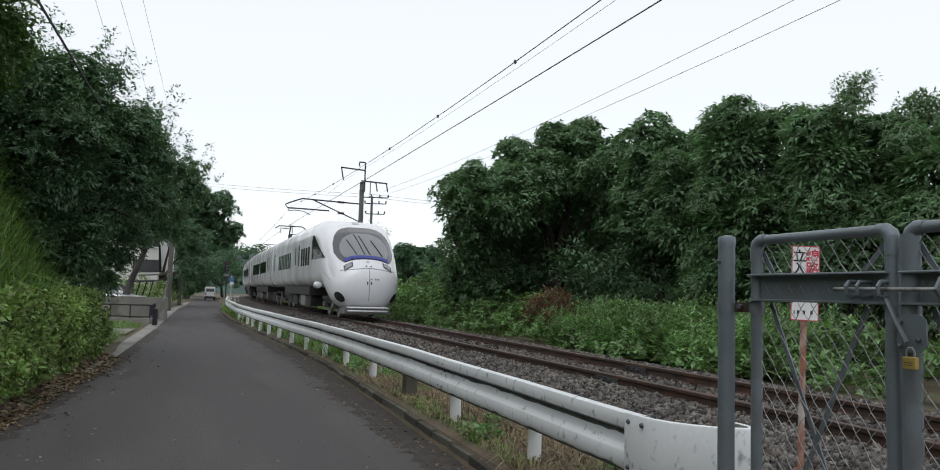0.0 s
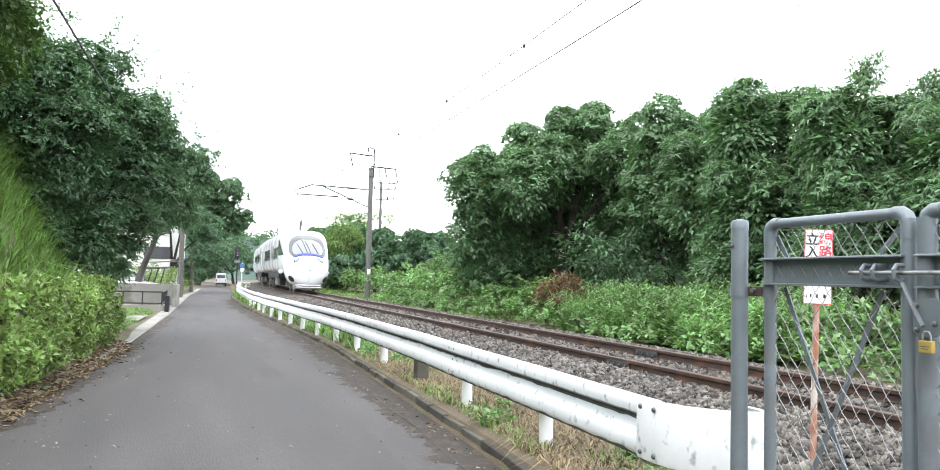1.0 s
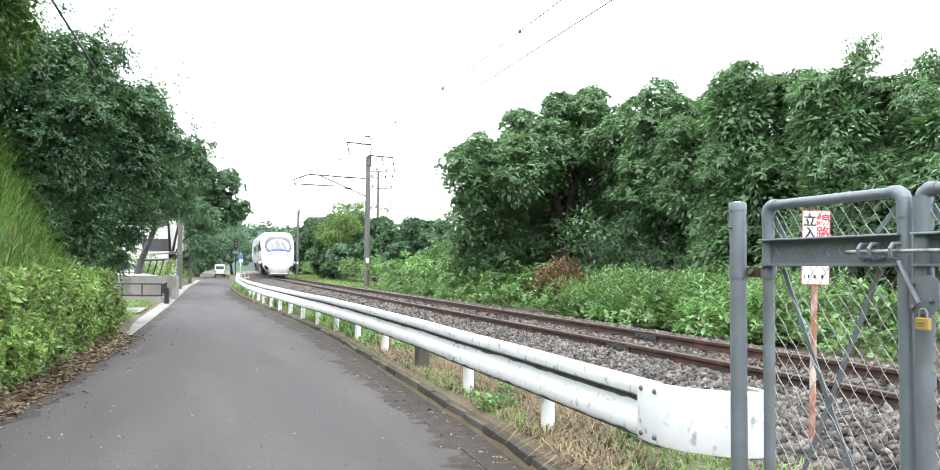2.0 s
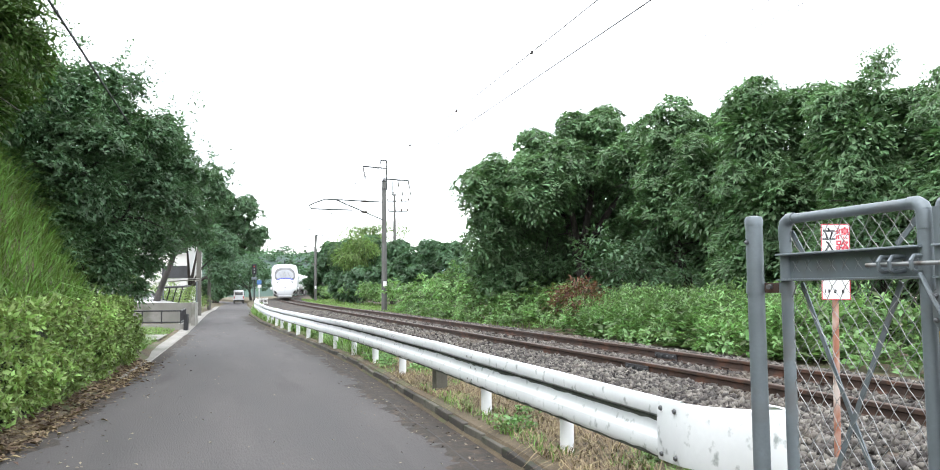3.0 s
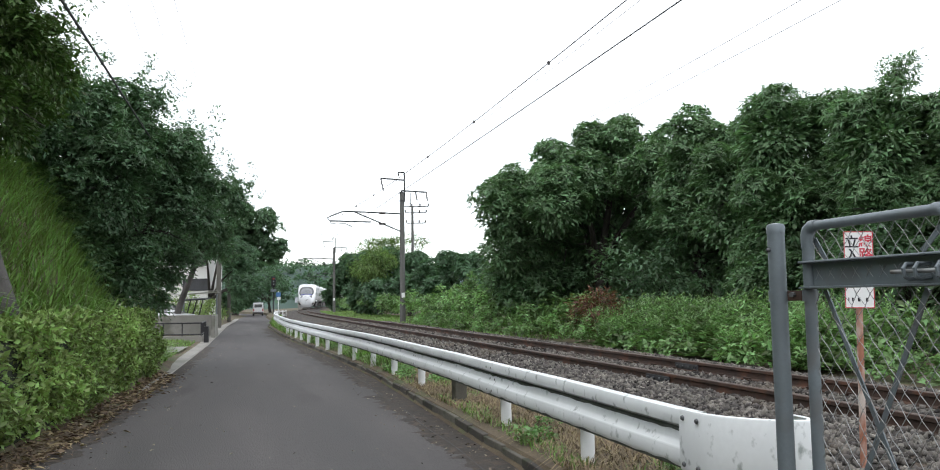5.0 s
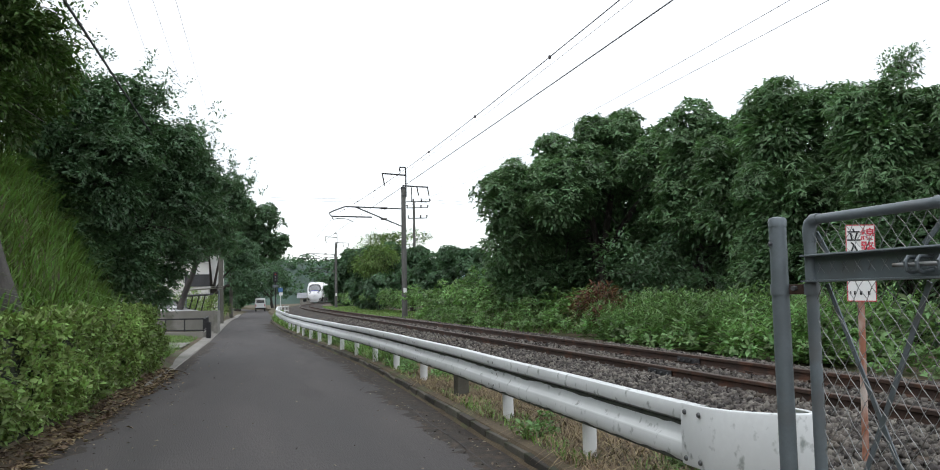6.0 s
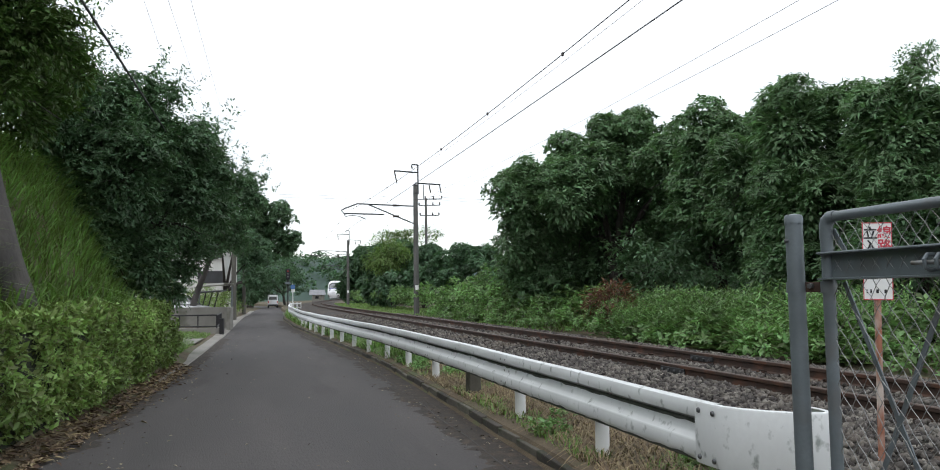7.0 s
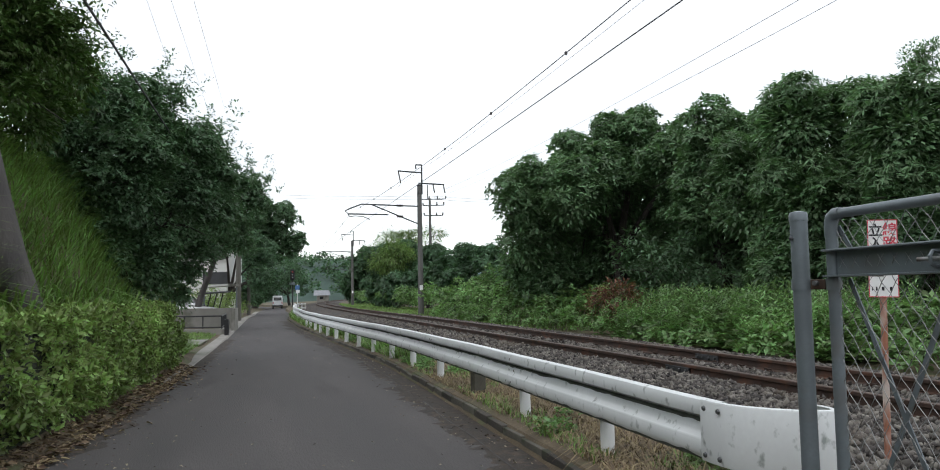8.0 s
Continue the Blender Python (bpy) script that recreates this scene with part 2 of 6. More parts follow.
# ---------------------------------------------------------------- mesh helpers
class Geo:
    """Collects vertices and faces, then links them as one mesh object."""

    def __init__(self):
        self.v, self.f, self.n = [], [], 0

    def add(self, verts, faces):
        self.v.extend(tuple(map(float, p)) for p in verts)
        self.f.extend(tuple(i + self.n for i in f) for f in faces)
        self.n += len(verts)
        return self

    def grid(self, rows, wrap=False, flip=False):
        """Quads between equal rows of points."""
        k = len(rows[0])
        faces = []
        for i in range(len(rows) - 1):
            for j in range(k if wrap else k - 1):
                a, b = i * k + j, i * k + (j + 1) % k
                q = (a, b, b + k, a + k)
                faces.append(q[::-1] if flip else q)
        return self.add([p for r in rows for p in r], faces)

    def tube(self, pts, radii, sides=8, cap=True):
        pts = [Vector(p) for p in pts]
        if not hasattr(radii, "__len__"):
            radii = [radii] * len(pts)
        rows, prev = [], None
        for i, p in enumerate(pts):
            d = (pts[min(i + 1, len(pts) - 1)] - pts[max(i - 1, 0)]).normalized()
            if prev is None:
                a = d.cross(Vector((0, 0, 1)) if abs(d.z) < 0.9 else Vector((1, 0, 0))).normalized()
            else:
                a = (prev - d * prev.dot(d)).normalized()
            b = d.cross(a)
            prev = a
            rows.append([p + (a * math.cos(2 * math.pi * k / sides) + b * math.sin(2 * math.pi * k / sides)) * radii[i] for k in range(sides)])
        n0 = self.n
        self.grid(rows, wrap=True)
        if cap:
            self.f.append(tuple(n0 + k for k in range(sides))[::-1])
            self.f.append(tuple(n0 + (len(rows) - 1) * sides + k for k in range(sides)))
        return self

    def box(self, c, size, m=None, chamfer=0.0):
        bm = bmesh.new()
        bmesh.ops.create_cube(bm, size=1)
        bmesh.ops.scale(bm, vec=size, verts=bm.verts)
        if chamfer:
            bmesh.ops.bevel(bm, geom=bm.edges[:], offset=chamfer, segments=2, affect="EDGES", profile=0.6)
        mm = (m or Matrix()) if m is not None else Matrix()
        mm = Matrix.Translation(c) @ mm
        bm.verts.index_update()
        self.add([mm @ v.co for v in bm.verts], [[v.index for v in f.verts] for f in bm.faces])
        bm.free()
        return self

    def lathe(self, profile, sides=16, m=None):
        """profile: (radius, z) from bottom to top."""
        mm = m or Matrix()
        rows = [[mm @ Vector((r * math.cos(2 * math.pi * k / sides), r * math.sin(2 * math.pi * k / sides), z)) for k in range(sides)] for r, z in profile]
        n0 = self.n
        self.grid(rows, wrap=True)
        self.f.append(tuple(n0 + k for k in range(sides))[::-1])
        self.f.append(tuple(n0 + (len(rows) - 1) * sides + k for k in range(sides)))
        return self

    def mesh(self, name, mat, smooth=False):
        me = bpy.data.meshes.new(name)
        me.from_pydata(self.v, [], self.f)
        me.materials.append(mat)
        if smooth:
            me.polygons.foreach_set("use_smooth", [True] * len(me.polygons))
            me.set_sharp_from_angle(angle=radians(40))
        me.update()
        return me


def base_of(ob):
    m = ob.matrix_basis.copy()
    while ob.parent:
        ob = ob.parent
        m = ob.matrix_basis @ m
    return m


def part(name, geo, mat, parent=None, label="", smooth=False, placed=False):
    """Links a Geo as one mesh under a thing or a part. placed: its points are in the world's space."""
    if placed and parent is not None:
        inv = base_of(parent).inverted()
        geo.v = [tuple(inv @ Vector(p)) for p in geo.v]
    ob = new(name, geo.mesh(name, mat, smooth))
    ob.parent = parent
    return tagged(ob, label=label)


def thing(name, m, label, category, group="", kind=""):
    e = new(name)
    e.empty_display_size = 0.2
    e.matrix_basis = m if isinstance(m, Matrix) else Matrix.Translation(m)
    return tagged(e, label, category, group, kind)


def structure(name, geo, mat, label, category="", smooth=False):
    return tagged(new(name, geo.mesh(name, mat, smooth)), label, category or name.split("_")[0], kind="structure")


def arrays_mesh(name, verts, faces, mat, smooth=False):
    """A mesh from numpy arrays of points and of equal polygons."""
    me = bpy.data.meshes.new(name)
    k = faces.shape[1]
    me.vertices.add(len(verts))
    me.vertices.foreach_set("co", np.ascontiguousarray(verts, dtype=np.float32).ravel())
    me.loops.add(faces.size)
    me.loops.foreach_set("vertex_index", np.ascontiguousarray(faces, dtype=np.int32).ravel())
    me.polygons.add(len(faces))
    me.polygons.foreach_set("loop_start", np.arange(0, faces.size, k, dtype=np.int32))
    me.polygons.foreach_set("loop_total", np.full(len(faces), k, dtype=np.int32))
    if smooth:
        me.polygons.foreach_set("use_smooth", np.ones(len(faces), dtype=bool))
    me.materials.append(mat)
    me.update(calc_edges=True)
    return me


RNG = np.random.default_rng(7)


def unit(a):
    return a / np.maximum(np.linalg.norm(a, axis=1, keepdims=True), 1e-6)


def leaf_arrays(at, along, normal, length, width):
    """Folded pointed leaves, two triangles each."""
    side = unit(np.cross(along, normal))
    up = unit(np.cross(side, along))
    L, Wd = length[:, None], width[:, None]
    mid = at + along * L * 0.45
    v = np.stack([at, mid + side * Wd * 0.5 + up * Wd * 0.18, at + along * L - up * L * 0.12, mid - side * Wd * 0.5 + up * Wd * 0.18], 1).reshape(-1, 3)
    i = np.arange(len(at))[:, None] * 4
    f = np.concatenate([i + np.array([[0, 1, 2]]), i + np.array([[0, 2, 3]])], 1).reshape(-1, 3)
    return v, f


def foliage(name, lobes, count, leaf, mat, parent, clump=0.45, flat=0.6, droop=0.35, aspect=0.42, ragged=0.12, label="", sub=70):
    """A crown: lobes (x, y, z, r) carry clumps near their skin, clumps carry leaves."""
    lob = np.array(lobes, dtype=float)
    weight = lob[:, 3] ** 2
    weight /= weight.sum()
    nc = max(8, count // sub)
    which = RNG.choice(len(lob), nc, p=weight)
    d = unit(RNG.normal(size=(nc, 3)))
    rad = lob[which, 3] * (1 - np.abs(RNG.normal(0, 0.15, nc)) + RNG.normal(0, ragged, nc))
    cc = lob[which, :3] + d * rad[:, None]
    cs = clump * RNG.uniform(0.55, 1.3, nc)
    own = RNG.integers(0, nc, count)
    e = RNG.normal(size=(count, 3)) * np.array([0.55, 0.55, 0.55 * flat])
    at = cc[own] + e * cs[own][:, None]
    out = unit(0.7 * d[own] + 0.9 * unit(e + 1e-4) + RNG.normal(0, 0.35, (count, 3)))
    out[:, 2] -= droop
    along = unit(out)
    normal = unit(np.array([0, 0, 1.15]) + 0.6 * d[own] + RNG.normal(0, 0.32, (count, 3)))
    ln = leaf * RNG.uniform(0.6, 1.3, count)
    v, f = leaf_arrays(at, along, normal, ln, ln * aspect)
    ob = new(name, arrays_mesh(name, v - np.array(base_of(parent).translation) if parent is not None else v, f, mat))
    ob.parent = parent
    return tagged(ob, label=label)


def tufted(name, lobes, count, leaf, mat, parent, tuft=11, aspect=0.28, droop=0.4, ragged=0.06, spread=0.42, subs=13):
    """A crown of billows: each lobe carries smaller domes, each dome carries tufts of leaves that hang from one point."""
    dome = []
    for x, y, z, r in lobes:
        d = unit(RNG.normal(size=(subs, 3)))
        d[:, 2] = np.where(d[:, 2] < -0.45, -d[:, 2], d[:, 2])
        c = np.array([x, y, z]) + d * r * RNG.uniform(0.5, 0.82, (subs, 1))
        dome.append(np.concatenate([c, r * spread * RNG.uniform(0.65, 1.2, (subs, 1))], 1))
    dome = np.concatenate(dome)
    weight = dome[:, 3] ** 2 / (dome[:, 3] ** 2).sum()
    nt = count // tuft
    own = RNG.choice(len(dome), nt, p=weight)
    d = unit(RNG.normal(size=(nt, 3)))
    d[:, 2] = np.where(d[:, 2] < -0.25, -d[:, 2], d[:, 2])
    c = dome[own, :3] + d * (dome[own, 3] * (1 - np.abs(RNG.normal(0, 0.12, nt)) + RNG.normal(0, ragged, nt)))[:, None]
    axis = unit(np.array([0, 0, 0.75]) + 0.8 * d + RNG.normal(0, 0.25, (nt, 3)))
    p1 = unit(np.cross(axis, RNG.normal(size=(nt, 3))))
    p2 = np.cross(axis, p1)
    k = np.repeat(np.arange(nt), tuft)
    n = len(k)
    ang = RNG.uniform(0, 2 * np.pi, n)[:, None]
    along = p1[k] * np.cos(ang) + p2[k] * np.sin(ang) + axis[k] * RNG.uniform(-0.1, 0.7, (n, 1))
    along[:, 2] -= droop * RNG.uniform(0.4, 1.4, n)
    along = unit(along)
    ln = leaf * RNG.uniform(0.65, 1.25, n) * RNG.uniform(0.8, 1.2, nt)[k]
    at = c[k] + along * (ln * 0.12)[:, None] + RNG.normal(0, leaf * 0.12, (n, 3))
    v, f = leaf_arrays(at, along, unit(axis[k] + RNG.normal(0, 0.3, (n, 3))), ln, ln * aspect)
    ob = new(name, arrays_mesh(name, v - np.array(base_of(parent).translation) if parent is not None else v, f, mat))
    ob.parent = parent
    return tagged(ob)


def tree(name, base, lobes, count, leaf, mat, label, trunk_r=0.22, bark=None, category="tree", lean=None, limbs=9, shoots=0, tuft=0, inner=0.4, **kw):
    """A tapered trunk with limbs to the lobes and a crown of leaves."""
    t = thing(name, base, label, category)
    lob = np.array(lobes)
    mid = Vector(lob[:, :3].mean(0))
    g = Geo()
    b = Vector(base)
    fork = lean and Vector(lean) or Vector((b.x + (mid.x - b.x) * 0.3, b.y + (mid.y - b.y) * 0.3, b.z + max(0.6, (mid.z - b.z) * 0.45)))
    n = 6
    pts = [b.lerp(fork, i / n) + Vector((math.sin(i * 1.7) * 0.04, math.cos(i * 2.1) * 0.04, 0)) * (0 < i < n) for i in range(n + 1)]
    g.tube(pts, [trunk_r * (1.25 - 0.5 * i / n) if i else trunk_r * 1.5 for i in range(n + 1)], 10)
    part("trunk", g, bark or M_BARK, t, smooth=True, placed=True)
    order = np.argsort(-lob[:, 3])[:limbs]
    for k in order:
        g = Geo()
        e = Vector(lob[k, :3])
        c = fork.lerp(e, 0.5) + Vector((RNG.normal(0, 0.12), RNG.normal(0, 0.12), 0.25))
        q = [fork.lerp(c, i / 3) for i in range(3)] + [c.lerp(e, i / 3) for i in range(4)]
        g.tube(q, [trunk_r * (0.6 - 0.08 * i) for i in range(7)], 6)
        for _ in range(5):
            dv = Vector(RNG.normal(size=3)).normalized() * lob[k, 3] * 0.95
            s = c.lerp(e, RNG.uniform(0.3, 1))
            g.tube([s, s + dv * 0.5 + Vector((0, 0, 0.1)), s + dv], [trunk_r * 0.16, trunk_r * 0.1, trunk_r * 0.04], 4, cap=False)
        part("limb", g, bark or M_BARK, t, smooth=True, placed=True)
    if shoots:
        top = []
        for _ in range(shoots):
            k = RNG.choice(len(lob))
            dv = RNG.normal(size=3)
            dv[2] = abs(dv[2]) + 0.5
            dv /= np.linalg.norm(dv)
            p = lob[k, :3] + dv * lob[k, 3] * 0.98
            for j in range(RNG.integers(4, 9)):
                top.append((*(p + np.array([dv[0] * 0.75, dv[1] * 0.75, 0.9]) * leaf * 1.1 * j), 0.04))
    if tuft:
        tufted("crown", lobes, count, leaf, mat, t, tuft, **kw)
        if inner:
            core = [(x, y, z - 0.12 * r, r * 0.56) for x, y, z, r in lobes]
            foliage("inner_leaves", core, int(count * inner), leaf * 1.05, mat, t, clump=min(0.34, 2.2 * leaf), flat=0.7, aspect=0.5, droop=0.2, ragged=0.05, sub=30)
    else:
        foliage("crown", lobes, count, leaf, mat, t, **kw)
    if shoots:
        foliage("young_growth", top, len(top) * 7, leaf * 0.85, mat, t, clump=min(0.1, leaf), sub=6, droop=-0.1)
    return t


# ---------------------------------------------------------------- the track's line in plan
CURV_S = (0, 25, 50, 75, 100, 130, 148, 160, 200)
CURV_K = (0.00068, 0.00022, -0.00038, -0.00138, -0.0025, -0.00142, -0.0007, -0.0036, -0.0042)


def lay_track():
    x, y, h, rows = 6.253, 0.0, 0.25889, []
    for i in range(0, 901):
        rows.append((x, y, h))
        k = float(np.interp(i, CURV_S, CURV_K)) if i < 200 else 0.0
        hm = h + k / 2
        x, y, h = x - math.sin(hm), y + math.cos(hm), h + k
    return np.array(rows)


TRACK = lay_track()


def track(s):
    """Place and heading of the track's middle, s metres along."""
    if s < 0:
        x, y, h = TRACK[0]
        return x - math.sin(h) * s, y + math.cos(h) * s, h
    i = min(int(s), 899)
    f = s - i
    a, b = TRACK[i], TRACK[i + 1]
    return tuple(a + (b - a) * f)


def W(s, u, z=0.0):
    """The world's point u metres to the right of the track's middle."""
    x, y, h = track(s)
    return Vector((x + math.cos(h) * u, y + math.sin(h) * u, z))


def table(pairs):
    a = np.array(pairs, dtype=float)
    return lambda s: float(np.interp(s, a[:, 0], a[:, 1]))


ROAD_R = table([(-80, -3.95), (4, -3.95), (8, -3.74), (13, -3.66), (17, -3.62), (21, -3.72), (26, -3.92), (32, -4.18), (38, -4.38), (50, -4.42), (72, -3.5), (90, -3.9),
                (117, -4.9), (140, -8), (165, -15), (200, -28)])
ROAD_L = table([(-80, -8.3), (4, -8.2), (9, -8.05), (12, -7.8), (16, -7.6), (20, -7.45), (31, -7.15), (41, -7.0), (60, -6.75), (70, -6.5), (90, -6.8), (117, -7.9),
                (140, -11.6), (165, -19), (200, -33)])
BEAM_U = table([(0, -3.5), (14, -3.48), (18, -3.58), (24, -3.85), (30, -4.1), (36, -4.22), (50, -4.1), (72, -3.2)])
RAIL_Z = lambda s: 0.43 - 0.0008 * max(0.0, min(s, 230) - 60)
ROAD_Z = lambda s: -0.0065 * max(0.0, min(s, 200) - 55)


# ---------------------------------------------------------------- ground, road, kerb
def bank(s):
    """How much of the grassy bank stands beside the road at s."""
    return max(0.0, min(1.0, (22.5 - s) / 4.5))


def ground_z(s, u):
    r, l = ROAD_R(s), ROAD_L(s)
    rz = ROAD_Z(s)
    n = noise.noise(Vector((s * 0.35, u * 0.35, 0))) * 0.06
    if u > 2.4:
        return float(np.interp(u, (2.4, 3.4, 6, 20, 60, 400), (0.16, 0.12, 0.1, -0.4, -1.0, -2.0))) + n
    if u > -2.9:
        return 0.15
    if u > r + 0.06:
        return 0.10 + 0.05 * (u - r) / (-2.9 - r) + n * 0.3 + rz * 0.6
    if u >= l - 0.05:
        return -0.06 + rz
    d = l - u
    flat = float(np.interp(d, (0.0, 1, 4, 30, 300), (-0.02, 0.05, 0.12, 1.0, 20.0))) + rz
    steep = float(np.interp(d, (0.0, 0.45, 0.7, 2.2, 4.0, 12, 60, 300), (-0.02, 0.08, 0.55, 3.45, 5.1, 5.8, 7.4, 22.0)))
    b = bank(s)
    return flat * (1 - b) + steep * b + n * (0.3 + 1.5 * b * (d > 0.7))


def ground():
    us = [-400, -200, -90, -50, -30, -22, -17, -14.5, -13, -12, -11.2, -10.6, -10.1, -9.7, -9.3, -9.0, -8.75, -8.5]
    rights = [-2.9, -2.4, 0, 2.4, 2.7, 3.0, 3.4, 4, 5, 6, 8, 11, 15, 20, 30, 45, 70, 110, 180, 280, 380]
    ss = list(range(-150, -20, 20)) + [-12, -8, -5] + [x * 0.5 for x in range(-6, 80)] + list(range(40, 130, 2)) + list(range(130, 220, 6)) + [240, 280, 340, 420, 520, 640, 780, 890]
    rows = []
    for s in ss:
        l, r = ROAD_L(s), ROAD_R(s)
        row = []
        for u in us:
            uu = u if s < 60 else u + (l + 8.2)
            row.append(min(uu, l - 0.3))
        row = sorted(row)
        row = row + [l - 0.22, l - 0.12, l - 0.04, l + 0.3, r - 0.05, r + 0.07, r + 0.2, r + 0.5] + [max(x, r + 0.55 + 0.001 * i) for i, x in enumerate(rights)]
        rows.append([W(s, u, ground_z(s, u)) for u in row])
    g = Geo().grid(rows, flip=True)
    structure("ground", g, M_SOIL, "rough ground of soil, straw and short grass", "ground", smooth=True)


def road():
    rows = []
    ss = list(range(-60, 0, 6)) + [x * 0.5 for x in range(0, 100)] + list(range(50, 200, 3))
    for s in ss:
        l, r, z = ROAD_L(s), ROAD_R(s), ROAD_Z(s)
        row = []
        for k in range(13):
            f = k / 12
            u = l - 0.02 + (r - l + 0.02) * f
            edge = 0.03 * noise.noise(Vector((s * 1.3, 5, 0))) if k == 0 else 0
            row.append(W(s, u + edge, z + 0.035 * math.sin(math.pi * f) - 0.03 + 0.006 * noise.noise(Vector((s * 0.6, u * 0.9, 3)))))
        rows.append(row)
    structure("road", Geo().grid(rows, flip=True), M_ASPHALT, "narrow worn grey asphalt road without markings", "road", smooth=True)
    # tarred seam that follows the kerb
    rows = []
    for i in range(0, 230):
        s = 3 + i * 0.25
        u = ROAD_R(s) - 0.30 + 0.05 * noise.noise(Vector((s * 0.8, 0, 8))) + 0.02 * noise.noise(Vector((s * 4, 0, 8)))
        w = 0.010 * max(0.1, 0.7 + noise.noise(Vector((s * 1.7, 3, 0))))
        z = ROAD_Z(s) - 0.012
        rows.append([W(s, u - w, z), W(s, u + w, z)])
    structure("road_seam", Geo().grid(rows, flip=True), M_TAR, "dark uneven tarred seam in the asphalt", "road seam")
    # silt and leaf mould washed to both edges
    for name, s0, s1, side in (("road_edge_silt_east", 2.0, 48.0, 1), ("road_edge_silt_west", 3.0, 30.0, -1)):
        rows = []
        for i in range(int((s1 - s0) / 0.08)):
            s = s0 + i * 0.08
            l, r, z = ROAD_L(s), ROAD_R(s), ROAD_Z(s)
            wide = (0.46 if side > 0 else 0.28) * max(0.15, 1 + 0.9 * noise.noise(Vector((s * 0.5, side, 0))) + 0.6 * noise.noise(Vector((s * 2.3, side, 4))) + 0.4 * noise.noise(Vector((s * 8, side, 7))))
            u0 = r + 0.01 if side > 0 else l - 0.02
            row = []
            for k in range(4):
                u = u0 - side * wide * k / 3
                f = min(1.0, max(0.0, (u - l + 0.02) / (r - l + 0.02)))
                row.append(W(s, u, z + 0.035 * math.sin(math.pi * f) - 0.03 + 0.006 * noise.noise(Vector((s * 0.6, u * 0.9, 3))) + (0.012, 0.009, 0.006, 0.0015)[k]))
            rows.append(row)
        structure(name, Geo().grid(rows, flip=side < 0), M_SILT, "dark silt and leaf mould along the road's edge", "silt", smooth=True)
    # pale concrete gutter strip on the far side of the road
    rows = []
    for i in range(24, 170):
        s = 4 + i * 0.5
        l, z = ROAD_L(s), ROAD_Z(s)
        wide = float(np.interp(s, (4, 18, 24, 40, 80), (0.10, 0.14, 0.34, 0.42, 0.35)))
        j = 0.02 * noise.noise(Vector((s * 2, 0, 0)))
        rows.append([W(s, l - wide + j, z - 0.04), W(s, l - wide + j, z + 0.012), W(s, l - 0.03 + j, z + 0.004), W(s, l + 0.0 + j, z - 0.04)])
    structure("gutter_strip", Geo().grid(rows, flip=True), M_CONC, "pale concrete gutter strip along the road", "gutter")


def kerb():
    holder = thing("kerb", W(20, ROAD_R(20), 0), "low mossy concrete kerb blocks beside the road", "kerb", kind="structure")
    step = 0.6
    g = Geo().box((0, 0, 0), (0.13, step - 0.012, 0.2), chamfer=0.012)
    me = g.mesh("kerb_block", M_KERB)
    inv = base_of(holder).inverted()
    for i in range(120):
        s = 3.0 + i * step
        a, b = W(s - step / 2, ROAD_R(s - step / 2) + 0.07), W(s + step / 2, ROAD_R(s + step / 2) + 0.07)
        c = (a + b) / 2
        ang = math.degrees(math.atan2(b.y - a.y, b.x - a.x)) - 90
        ob = new("kerb_block", me)
        ob.parent = holder
        ob.matrix_basis = inv @ pose(c.x, c.y, ROAD_Z(s) - 0.015 + RNG.normal(0, 0.009), RNG.normal(0, 0.9), RNG.normal(0, 2.5), ang + RNG.normal(0, 0.9))


# ---------------------------------------------------------------- ballast, sleepers and rails
def ballast_z(u, s=0.0):
    z = float(np.interp(abs(u), (0, 1.45, 1.75, 2.55, 3.0), (0.30, 0.30, 0.29, 0.15, 0.08)))
    return z + (RAIL_Z(s) - 0.43)


